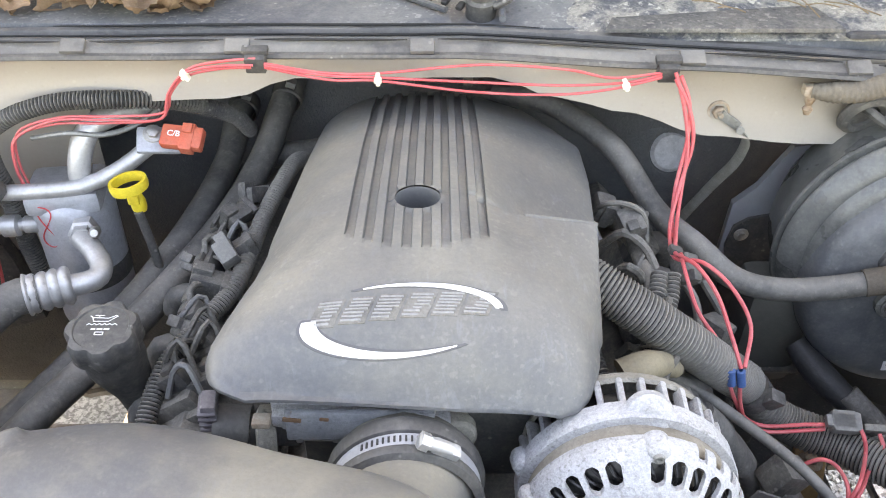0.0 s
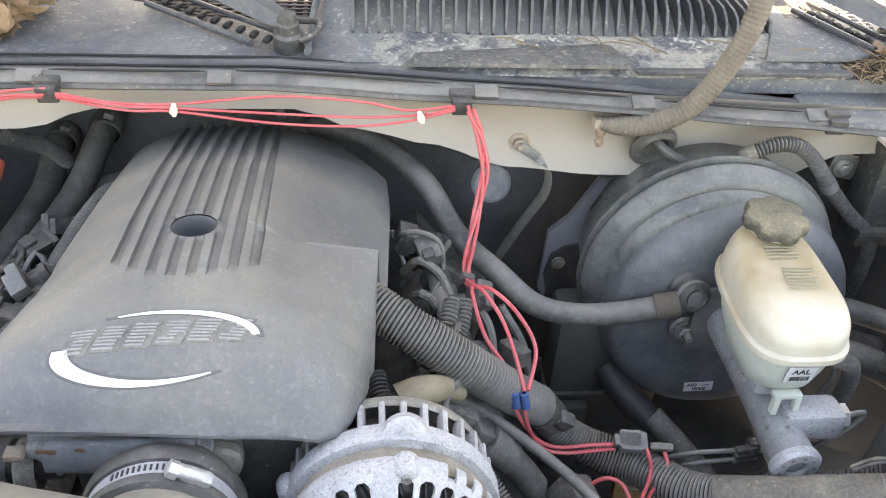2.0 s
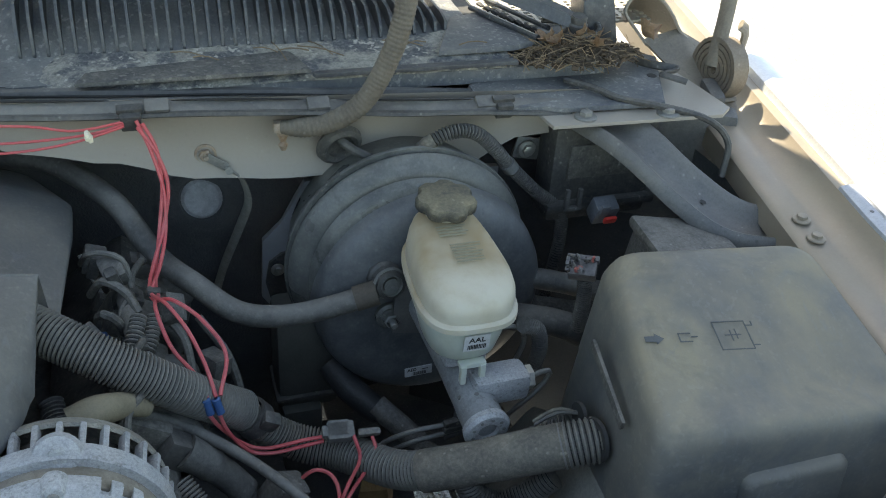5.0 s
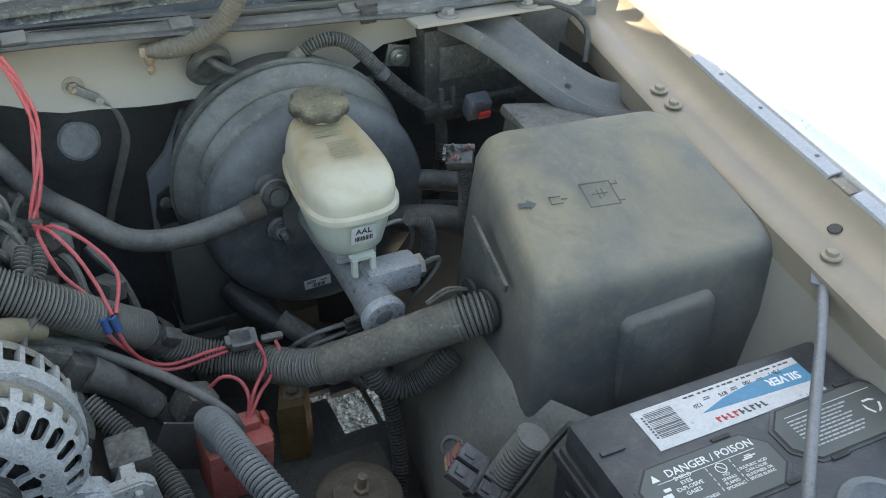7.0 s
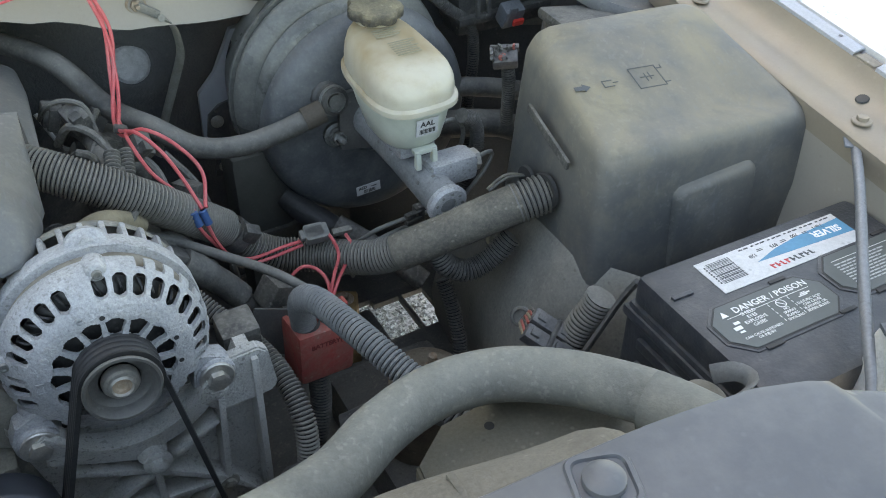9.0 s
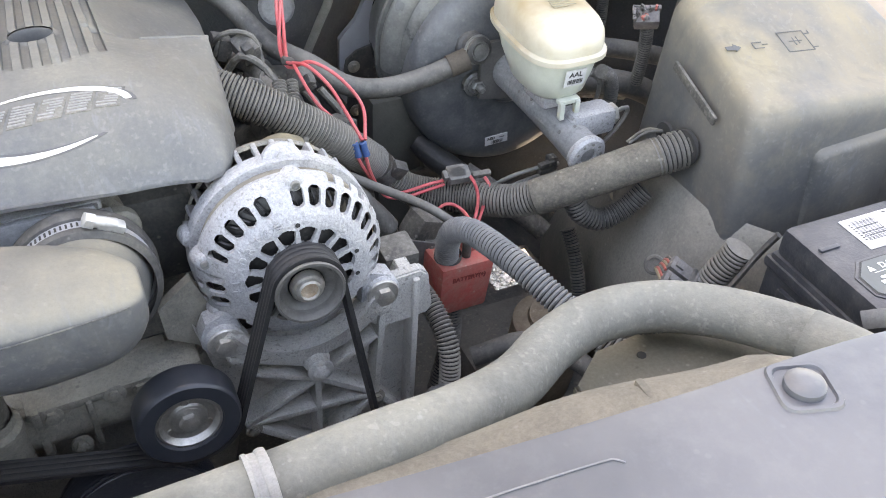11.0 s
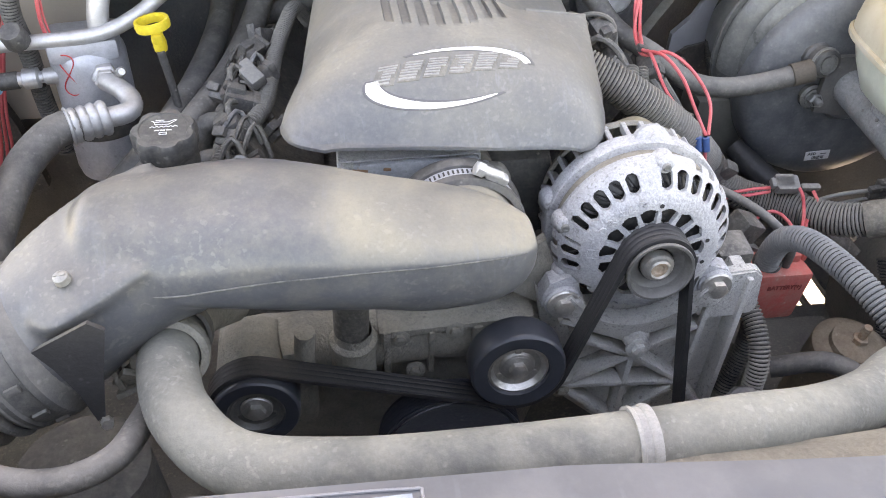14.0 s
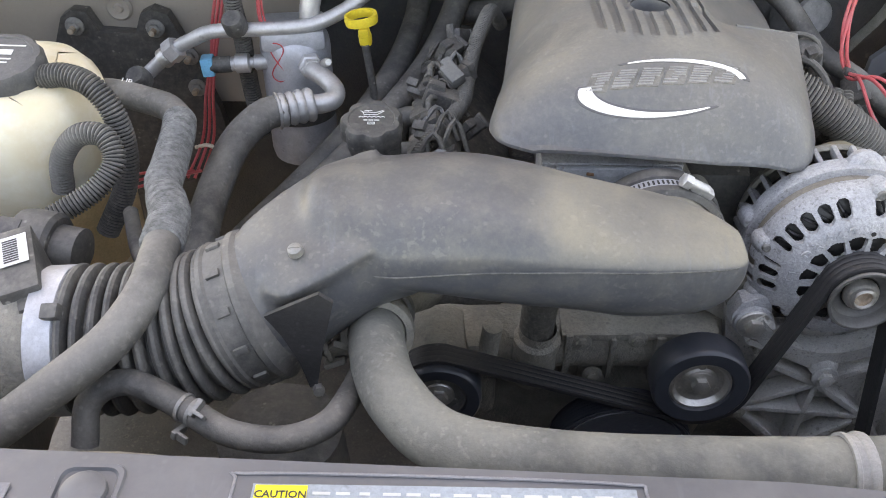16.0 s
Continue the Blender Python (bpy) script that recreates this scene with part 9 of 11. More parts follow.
cuboid(bm, (0.016, 0.014, 0.014), pose(0.166, 0.655, 1.035, 10, 20, 30), 0.002)
solo("blue_plug", bm, M["blue"], "small dark blue plug in the shade", "connector")

# lower right of the bay
bm = bmesh.new()
cuboid(bm, (0.076, 0.06, 0.15), pose(0.382, 0.775, 0.885, 4, 0, 0), 0.012)
cuboid(bm, (0.050, 0.05, 0.12), pose(0.372, 0.765, 0.76, 4, 0, 0), 0.008)
box = solo("steering_column_cover", bm, mat("dark_olive_plastic", (0.062, 0.062, 0.055), 0.7, second=(0.09, 0.088, 0.078), amount=0.8, scale=14, speck=0.2, mottle=0.2), "dull dark olive cover below the booster", "cover")
part("seam_flange", cuboid(bmesh.new(), (0.082, 0.064, 0.006), pose(0.382, 0.775, 0.835, 4, 0, 0), 0.002), M["black"], box)
shaft = thing("steering_shaft", (0.45, 0.66, 0.75), "grimy steering shaft with black rubber boot", "shaft")
part("boot", tube(bmesh.new(), [(0.405, 0.735, 0.890), (0.425, 0.705, 0.872), (0.455, 0.672, 0.855)], lambda s: 0.014 + 0.003 * math.sin(math.pi * s), 20), M["belt"], shaft, "black rubber boot")
part("rod", tube(bmesh.new(), [(0.45, 0.678, 0.865), (0.487, 0.640, 0.838), (0.53, 0.59, 0.80)], 0.014, 14), M["grime"], shaft)

# dark hoses behind the reservoir
for pts_, r_, mt_ in (([(0.60, 0.74, 0.985), (0.65, 0.72, 0.99), (0.70, 0.70, 0.985), (0.76, 0.68, 0.97)], 0.013, "rubber"), ([(0.61, 0.70, 0.955), (0.66, 0.665, 0.962), (0.70, 0.645, 0.95), (0.74, 0.63, 0.92)], 0.017, "rubber"), ([(0.60, 0.78, 0.90), (0.66, 0.76, 0.91), (0.74, 0.74, 0.90)], 0.020, "grime")):
    hose("shaded_hose", pts_, r_, M[mt_], "dark rubber hose in the shade behind the reservoir", seg=14)


def wheelhouse():
    t = thing("wheelhouse", (0.58, 0.45, 0.5), "dusty brown-black wheelhouse liner below the fuse box", "wheelhouse", kind="structure")
    bm = bmesh.new()
    ys = [0.22 + 0.48 * i / 18 for i in range(19)]
    sheet(bm, [[(x + 0.22 * max(0, y - 0.37) + min(0.055, 0.65 * max(0, 0.37 - y)) + 0.003 * noise.noise((x * 20, y * 14, z * 14)), y, z - 0.9 * max(0, y - 0.50) * (z - 0.5) / 0.48) for y in ys] for x, z in ((0.600, 0.965), (0.590, 0.955), (0.575, 0.925), (0.558, 0.893), (0.544, 0.865), (0.533, 0.835), (0.526, 0.78), (0.53, 0.70), (0.55, 0.60), (0.60, 0.50))], 0.0)
    part("liner", bm, mat("dusty_liner", (0.175, 0.168, 0.152), 0.85, second=(0.25, 0.235, 0.205), amount=0.9, scale=10, fleck=(0.35, 0.33, 0.28), flecks=0.15), t)
    return t


wheelhouse()


def vent_plug():
    t = thing("wheelhouse_connector", (0.528, 0.315, 0.91), "grey-mauve two-part wire connector by the inner fender", "connector")
    m = axis((0.529, 0.318, 0.928), (0.1, -0.55, 0.8), (0.55, -0.75, -0.10))
    shell = mat("mauve_plug", (0.105, 0.103, 0.108), 0.55, second=(0.16, 0.155, 0.15), amount=0.8, dust=DUST2, dusty=0.4)
    for k, (x, y) in enumerate(((-0.012, -0.009), (-0.012, 0.010), (0.016, -0.008), (0.016, 0.010))):
        bm = bmesh.new()
        cuboid(bm, (0.027, 0.0165, 0.016), m @ pose(x, y, 0.001 * (k % 2)), 0.003)
        cuboid(bm, (0.010, 0.008, 0.006), m @ pose(x - 0.004, y, 0.009), 0.0015)
        part("housing", bm, shell, t)
    bm = bmesh.new()
    cuboid(bm, (0.006, 0.040, 0.019), m @ pose(0.002, 0, 0), 0.002)
    cuboid(bm, (0.008, 0.012, 0.024), m @ pose(0.030, -0.006, 0), 0.002)
    part("latch", bm, M["black"], t)
    hole = Vector((0.528, 0.366, 0.918))
    for k in range(7):
        p = m @ Vector((-0.025, -0.014 + 0.0048 * k, 0.001))
        bm = tube(bmesh.new(), [p, p.lerp(hole, 0.4) + Vector((-0.003 + 0.001 * k, 0, 0.006)), hole + Vector((0.001 * (k - 3), -0.006, 0.001))], 0.0016, 6)
        part("wire", bm, (M["tan"], M["redbox"], M["grime"], M["redbox"])[k % 4], t)
    bm = lathe(bmesh.new(), [(0.008, -0.004), (0.0115, 0.0), (0.0105, 0.002), (0.008, 0.002), (0.007, 0.0), (0, -0.002)], axis(hole, (-0.5, -0.6, 0.5)), 20)
    part("grommet", bm, M["rubber"], t)
    return t


vent_plug()


def shock_mount():
    t = thing("shock_mount", (0.455, 0.47, 0.77), "brown dusty shock absorber mount with stud", "shock mount")
    a = axis((0.460, 0.445, 0.79), (0.05, -0.15, 1))
    bm = lathe(bmesh.new(), [(0.046, -0.15), (0.048, -0.004), (0.044, 0.0), (0.031, 0.003), (0.030, 0.010), (0.012, 0.013), (0.006, 0.014)], a, 32)
    part("cup", bm, mat("brown_rusty_mount", (0.16, 0.12, 0.085), 0.85, second=(0.24, 0.2, 0.15), amount=0.9, scale=25), t)
    bm = lathe(bmesh.new(), [(0.005, 0.012), (0.005, 0.040), (0, 0.041)], a, 12)
    lathe(bm, [(0.009, 0.012), (0.009, 0.020), (0.005, 0.021)], a, 6)
    part("stud", bm, M["rusty"], t)
    return t


shock_mount()


def tan_bracket():
    t = thing("body_mount_bracket", (0.455, 0.705, 0.60), "tan rusty steel body mount bracket low in the bay", "bracket")
    bm = prism(bmesh.new(), [(0.432, 0.690), (0.470, 0.684), (0.488, 0.722), (0.452, 0.742)], 0.104, pose(0, 0, 0.6), 0.008)
    part("block", bm, mat("tan_rusty_steel", (0.36, 0.23, 0.10), 0.8, second=(0.22, 0.13, 0.06), amount=0.9, scale=30), t)
    bolt(t, (0.462, 0.712, 0.704), (0, 0, 1), 0.010, M["rusty"])
    return t


tan_bracket()

for name, size, at, label in (("frame_rail", (0.16, 1.3, 0.14), (0.47, -0.03, 0.60), "grimy steel frame rail"), ("cross_member", (1.2, 0.16, 0.14), (0.0, 0.30, 0.58), "grimy steel cross member"),
                              ("cross_member", (0.66, 0.22, 0.10), (0.0, 0.98, 0.50), "rear steel cross member")):
    bm = bmesh.new()
    cuboid(bm, size, pose(*at), 0.015)
    solo(name, bm, M["chassis"], label + " in the shade below", "chassis beam", kind="structure")
for x0, x1, y0, y1 in ((0.15, 0.40, 0.36, 1.02), (0.40, 0.44, 0.36, 0.935), (0.40, 0.44, 0.975, 1.02), (0.44, 0.506, 0.36, 1.02), (0.506, 0.72, 0.36, 0.705), (0.627, 0.72, 0.705, 1.02), (0.506, 0.627, 0.805, 1.02), (0.506, 0.530, 0.705, 0.785), (0.540, 0.627, 0.790, 0.805), (0.584, 0.590, 0.705, 0.790)):
    bm = sheet(bmesh.new(), [[(x0, y0, 0.598), (x1, y0, 0.598)], [(x0, y1, 0.598), (x1, y1, 0.598)]], 0.01)
    solo("lower_shield", bm, M["chassis"], "dark grimy shield with a gap to the gravel", "shield", kind="structure")


# ---- front of the bay: radiator cover, tank, hoses ----
REAR_EDGE = [(-0.80, 0.106), (-0.457, 0.095), (-0.213, 0.087), (-0.02, 0.081), (0.108, 0.068), (0.21, 0.060), (0.30, 0.0545), (0.36, 0.053), (0.41, 0.050), (0.47, 0.042), (0.503, 0.0306), (0.5145, 0.024), (0.5165, 0.0146), (0.55, -0.007), (0.62, -0.05), (0.80, -0.17)]


def rear_edge(x):
    return lerp_table(REAR_EDGE, x)


def radiator_cover():
    t = thing("radiator_cover", (0.0, -0.05, 1.13), "satin dark grey plastic radiator sight shield", "radiator cover")
    xs = sorted([-0.80 + 1.60 * i / 64 for i in range(65)] + [0.47, 0.48, 0.491, 0.503, 0.509, 0.5145, 0.5165, 0.5200])
    bm = bmesh.new()
    rows = []
    for dy, dz in ((0.0, -0.030), (0.001, -0.006), (-0.003, 0.0), (-0.010, 0.0015), (-0.06, 0.003), (-0.14, 0.003), (-0.22, -0.004), (-0.28, -0.02), (-0.31, -0.06), (-0.32, -0.4)):
        rows.append([(x, rear_edge(x) + dy, 1.147 + dz) for x in xs])
    sheet(bm, rows)
    part("shield", bm, M["radcov"], t)
    for x, y in ((0.349, 0.027), (-0.404, 0.062), (0.62, -0.03)):
        m = axis((x, y, 1.150), (0, 0.02, 1)) @ pose(0, 0, 0, 0, 0, -18 if x > 0 else 0)
        bm = loft(bmesh.new(), [rquad([m @ Vector(p) for p in ((-s, -s, h), (s, -s, h), (s, s, h), (-s, s, h))], s * 0.5) for s, h in ((0.0195, -0.001), (0.0185, 0.0008), (0.0160, 0.0008), (0.0148, -0.0012))])
        pin = part("rivet_seat", bm, M["radcov"], t, "raised square rivet seat")
        bm = lathe(bmesh.new(), [(0.0125, -0.001), (0.0122, 0.003), (0.010, 0.0048), (0.003, 0.0052), (0, 0.0052)], m, 24)
        part("push_rivet", bm, M["radcov"], pin)
    # raised outlines
    bm = tube(bmesh.new(), [(0.02, 0.034, 1.1497), (0.134, 0.0335, 1.1497), (0.173, 0.0318, 1.1497), (0.212, 0.0290, 1.1497), (0.218, 0.0275, 1.1497), (0.222, 0.0235, 1.1497)], 0.0006, 6, 0.004)
    part("raised_line", bm, mat("worn_edge", (0.15, 0.15, 0.16), 0.6), t, "worn pale raised line")
    bm = tube(bmesh.new(), [(-0.325, 0.022, 1.1500), (-0.325, 0.071, 1.1495), (-0.318, 0.0765, 1.1493), (-0.20, 0.076, 1.1493), (-0.113, 0.0730, 1.1493), (-0.104, 0.067, 1.1495), (-0.102, 0.012, 1.150)], 0.0010, 6, 0.004)
    part("raised_line", bm, mat("worn_edge_b", (0.17, 0.17, 0.18), 0.6), t)
    m = Matrix.Translation((-0.212, 0.047, 1.1505))
    bm = bmesh.new()
    cuboid(bm, (0.205, 0.044, 0.0006), m, 0)
    st = part("sticker", bm, mat("sticker_blue_grey", (0.22, 0.26, 0.29), 0.4), t, "yellow, blue and grey caution sticker")
    bars("yellow_field", [(-0.101, 0.009, -0.073, 0.021)], m @ pose(0, 0, 0.0004), M["inkyellow"], st)
    bars("blue_field", [(-0.101, -0.021, -0.073, 0.008)], m @ pose(0, 0, 0.0004), mat("sky_blue_ink", (0.12, 0.45, 0.65), 0.5, bump=0), st)
    lettering("lettering", "CAUTION", 0.0062, m @ pose(-0.087, 0.015, 0.0008), M["ink"], st, bold=0.0001)
    bars("print_line", [(-0.070 + 0.0125 * q, 0.0155 - 0.0050 * k, -0.0605 + 0.0125 * q - 0.002 * ((q + k) % 3), 0.0172 - 0.0050 * k) for k in range(7) for q in range(13)], m @ pose(0, 0, 0.0004), M["labelprint"], st)
    m = Matrix.Translation((-0.470, 0.052, 1.1505))
    bm = bmesh.new()
    cuboid(bm, (0.05, 0.03, 0.001), m, 0.0004)
    pl = part("plate", bm, mat("pale_plate", (0.16, 0.165, 0.18), 0.5), t)
    bars("print_line", [(0.0, -0.004, 0.02, 0.004)], m @ pose(0, 0, 0.0006), M["inkwhite"], pl)
    return t


radiator_cover()


def radiator_tank():
    t = thing("radiator", (0.0, 0.11, 0.60), "dusty tan radiator top tank with end caps", "radiator")
    bm = bmesh.new()
    rows = []
    for i in range(61):
        x = -0.60 + 1.2 * i / 60
        top = 1.085 + 0.003 * max(0, min(1, (x - 0.15) / 0.1)) + 0.022 * math.exp(-((x + 0.44) / 0.07) ** 2) - 0.09 * max(0, min(1, (x - 0.40) / 0.07)) ** 2 + 0.004 * math.sin(x * 30)
        fwd = -0.20 * max(0, x - 0.12) ** 1.8
        rows.append([(x, y + fwd, z) for y, z in ((0.04, top - 0.02), (0.05, top), (0.085, top + 0.006), (0.115, top + 0.002), (0.132, top - 0.012), (0.138, top - 0.05), (0.138, 0.98), (0.135, 0.60))])
    sheet(bm, rows)
    part("top_tank", bm, M["radtank"], t)
    for x in (-0.30, -0.02, 0.30):
        bm = bmesh.new()
        cuboid(bm, (0.006, 0.05, 0.008), pose(x, 0.095 - 0.20 * max(0, x - 0.12) ** 1.8, 1.090), 0.002)
        part("tank_rib", bm, M["radtank"], t)
    bm = tube(bmesh.new(), [(0.484, 0.13, 1.04), (0.497, 0.10, 1.043), (0.51, 0.06, 1.045)], 0.025, 18)
    part("inlet_neck", bm, M["radhose"], t)
    bm = bmesh.new()
    cuboid(bm, (1.15, 0.02, 0.45), pose(0, 0.148, 0.725), 0.004)
    part("shroud", bm, M["black"], t)
    return t


radiator_tank()


def radiator_hose():
    t = thing("radiator_hose", (0.0, 0.15, 1.06), "dusty thick rubber upper radiator hose", "hose")
    P = [(-0.268, 0.330, 1.030), (-0.269, 0.295, 1.046), (-0.266, 0.255, 1.062), (-0.252, 0.208, 1.066), (-0.215, 0.165, 1.066), (-0.150, 0.143, 1.074), (-0.06, 0.134, 1.080), (0.045, 0.132, 1.084), (0.12, 0.143, 1.075), (0.190, 0.160, 1.055),
         (0.250, 0.185, 1.036), (0.298, 0.213, 1.030), (0.350, 0.226, 1.030), (0.405, 0.217, 1.030), (0.452, 0.184, 1.032), (0.482, 0.142, 1.038), (0.495, 0.115, 1.042)]
    part("hose", tube(bmesh.new(), P, 0.0222, 28, 0.008, wob=0.015), M["radhose"], t)
    band = bmesh.new()
    a = axis((0.046, 0.132, 1.084), (1, 0.02, 0.0))
    lathe(band, [(0.0226, -0.0075), (0.0250, -0.0075), (0.0252, -0.005), (0.0242, -0.004), (0.0240, 0.0005), (0.0252, 0.0015), (0.0258, 0.004), (0.0252, 0.0070), (0.0226, 0.0075)], a, 36)
    part("clamp_band", band, mat("grey_plastic_band", (0.28, 0.275, 0.26), 0.6, second=(0.36, 0.35, 0.32), amount=0.8, scale=30), t, "pale grey hose band")
    return t


radiator_hose()


def thermostat():
    t = thing("thermostat_housing", (-0.27, 0.34, 0.98), "cast thermostat outlet with spring clamp", "thermostat housing")
    a = axis((-0.268, 0.312, 1.040), (0.0, -0.86, 0.42))
    bm = lathe(bmesh.new(), [(0.0245, -0.012), (0.0275, -0.012), (0.0275, 0.004), (0.0245, 0.004)], a, 32)
    part("clamp", bm, M["rubber"], t)
    for k in range(4):
        bm = bmesh.new()
        cuboid(bm, (0.007, 0.010, 0.018), a @ Matrix.Rotation(radians(150 + 22 * k), 4, "Z") @ pose(0.031, 0, -0.003), 0.002)
        part("clamp_tooth", bm, M["dirtalu"], t)
    bm = tube(bmesh.new(), [(-0.268, 0.33, 1.032), (-0.262, 0.37, 1.015), (-0.24, 0.41, 0.99)], 0.026, 18)
    part("outlet", bm, M["dirtalu"], t)
    bm = lathe(bmesh.new(), [(0.0235, -0.010), (0.0290, -0.009), (0.0300, -0.002), (0.0290, 0.006), (0.0235, 0.007)], axis((-0.2685, 0.283, 1.051), (0.02, -0.88, 0.38)), 32)
    part("collar", bm, M["dirtalu"], t)
    for k in range(3):
        bm = bmesh.new()
        cuboid(bm, (0.020, 0.006, 0.026), pose(-0.300 + 0.004 * k, 0.276 + 0.012 * k, 1.036 - 0.004 * k, 25, 30, 10), 0.002)
        part("rib", bm, M["dirtalu"], t)
    b = axis((-0.2685, 0.283, 1.051), (0.02, -0.88, 0.38))
    for sx, sy, w, h in ((-0.034, 0.016, 0.005, 0.032), (-0.043, -0.006, 0.005, 0.038), (-0.034, -0.026, 0.018, 0.005), (-0.026, 0.030, 0.018, 0.005), (-0.033, 0.004, 0.014, 0.004)):
        bm = bmesh.new()
        cuboid(bm, (w, h, 0.016), b @ pose(sx, sy, -0.002, 0, 0, 20), 0.0015)
        part("clamp_frame", bm, M["dirtalu"], t)
    return t


thermostat()


def bypass_hose():
    t = thing("bypass_hose", (-0.38, 0.19, 1.03), "thin dusty rubber bypass hose with spring clips", "hose")
    P = [(-0.475, 0.185, 1.03), (-0.470, 0.203, 1.058), (-0.443, 0.212, 1.068), (-0.402, 0.196, 1.062), (-0.365, 0.176, 1.058), (-0.326, 0.173, 1.055), (-0.297, 0.190, 1.052), (-0.284, 0.225, 1.045), (-0.278, 0.27, 1.03)]
    part("hose", tube(bmesh.new(), P, 0.0098, 16, 0.006), M["rubber"], t)
    bm = bmesh.new()
    ring = axis((-0.395, 0.1925, 1.0613), (0.9, -0.44, -0.1))
    for h in (-0.006, 0.003):
        lathe(bm, [(0.0096, h), (0.0108, h), (0.0110, h + 0.0015), (0.0108, h + 0.003), (0.0096, h + 0.003)], ring, 24)
    part("spring_clip", bm, M["greysteel"], t)
    for k, (x, z) in enumerate(((-0.386, 1.0725), (-0.401, 1.0520))):
        bm = bmesh.new()
        cuboid(bm, (0.004, 0.014, 0.007), pose(x, 0.185 - 0.004 * k, z, 25 - 40 * k, 10, -30), 0.001)
        cuboid(bm, (0.010, 0.003, 0.007), pose(x + 0.003, 0.179 - 0.004 * k, z, 25 - 40 * k, 10, -30), 0.001)
        part("clip_tab", bm, M["greysteel"], t)
    return t


bypass_hose()


def support_plate():
    t = thing("radiator_support_plate", (0.40, 0.2, 0.97), "dusty tan radiator support plate with a small hole", "support plate")
    tan = mat("dusty_tan_steel", (0.20, 0.175, 0.13), 0.8, second=(0.145, 0.13, 0.10), amount=0.9, scale=12, dust=(0.24, 0.215, 0.165), dusty=0.4, fleck=(0.15, 0.14, 0.12), flecks=0.2)
    bm = prism(bmesh.new(), [(0.315, 0.135), (0.52, 0.10), (0.53, 0.175), (0.49, 0.215), (0.43, 0.238), (0.36, 0.232), (0.325, 0.205)], 0.008, pose(0, 0, 0.972), 0.002)
    part("plate", bm, tan, t)
    part("bolt_hole", lathe(bmesh.new(), [(0, 0.0004), (0.0042, 0.0004), (0.0048, -0.001)], axis((0.394, 0.212, 0.980), (0, 0, 1)), 18), M["ink"], t)
    part("turned_edge", prism(bmesh.new(), [(0.312, 0.135), (0.320, 0.135), (0.330, 0.205), (0.323, 0.207)], 0.11, pose(0, 0, 0.866), 0.001), tan, t)
    return t


support_plate()
hose("wiring_conduit", [(0.405, 0.236, 0.994), (0.44, 0.222, 0.996), (0.475, 0.196, 1.000), (0.50, 0.165, 1.000)], 0.0115, M["conduitb"], "dark corrugated conduit tucked under the radiator hose", "conduit", rib=0.0040, seg=14)
bm = bmesh.new()
lathe(bm, [(0, 0.012), (0.020, 0.012), (0.024, 0.008), (0.025, -0.01), (0.018, -0.014), (0.018, -0.05)], axis((0.262, 0.33, 0.845), (0, -0.2, 1)), 28, lambda an, r: r * (1 + 0.03 * math.cos(an * 10)) if r > 0.02 else r)
cap = solo("power_steering_cap", bm, M["black"], "black power steering reservoir cap", "cap")
lathe_sign = bmesh.new()
lathe(lathe_sign, [(0.010, 0.0), (0.010, 0.0004), (0.0115, 0.0004), (0.0115, 0.0)], axis((0.262, 0.3276, 0.857), (0, -0.2, 1)), 24)
cuboid(lathe_sign, (0.012, 0.0015, 0.0005), axis((0.262, 0.3276, 0.857), (0, -0.2, 1)) @ pose(0, 0, 0.0003, 0, 0, 30), 0)
part("white_sign", lathe_sign, M["inkwhite"], cap)
bm = bmesh.new()
lathe(bm, [(0.0, -0.17), (0.05, -0.17), (0.06, 0.06), (0.055, 0.15), (0, 0.16)], axis((-0.36, 0.28, 0.78), (0, 0, 1)), 24)
solo("fan_clutch_cover", bm, M["black"], "dull black rounded housing below the bellows", "housing")


# ---- left side of the bay: heater hoses, accumulator, oil filler, coolant tank ----
for pts, lab in (([(-0.253, 1.01, 1.050), (-0.258, 0.985, 1.046), (-0.266, 0.93, 1.012), (-0.288, 0.83, 0.992), (-0.328, 0.73, 0.970), (-0.392, 0.66, 0.928), (-0.462, 0.58, 0.892), (-0.52, 0.49, 0.85)], "upper black rubber heater hose"),
                 ([(-0.192, 0.99, 1.078), (-0.198, 0.96, 1.068), (-0.215, 0.90, 1.034), (-0.242, 0.82, 1.010), (-0.280, 0.74, 0.992), (-0.338, 0.66, 0.962), (-0.408, 0.58, 0.928), (-0.464, 0.51, 0.893), (-0.505, 0.44, 0.85)], "lower black rubber heater hose")):
    hose("heater_hose", pts, 0.0165, M["rubber"], lab + " sloping from the firewall", seg=18)
for p, d in (((-0.253, 1.0, 1.048), (0.05, 0.9, 0.1)), ((-0.192, 0.982, 1.075), (0.1, 0.9, 0.25))):
    t = thing("heater_pipe_stub", p, "dull metal heater pipe stub with hose clamp", "pipe stub", "heater pipe stubs")
    bm = lathe(bmesh.new(), [(0.0175, -0.012), (0.0195, -0.010), (0.0195, 0.006), (0.0175, 0.008), (0.0175, 0.05)], axis(p, d), 22)
    part("pipe", bm, M["rubber"], t)
    bm = bmesh.new()
    cuboid(bm, (0.012, 0.014, 0.010), pose(p[0] + 0.006, p[1] - 0.005, p[2] + 0.018, 0, 20, 0), 0.002)
    part("clamp_tab", bm, M["greysteel"], t)


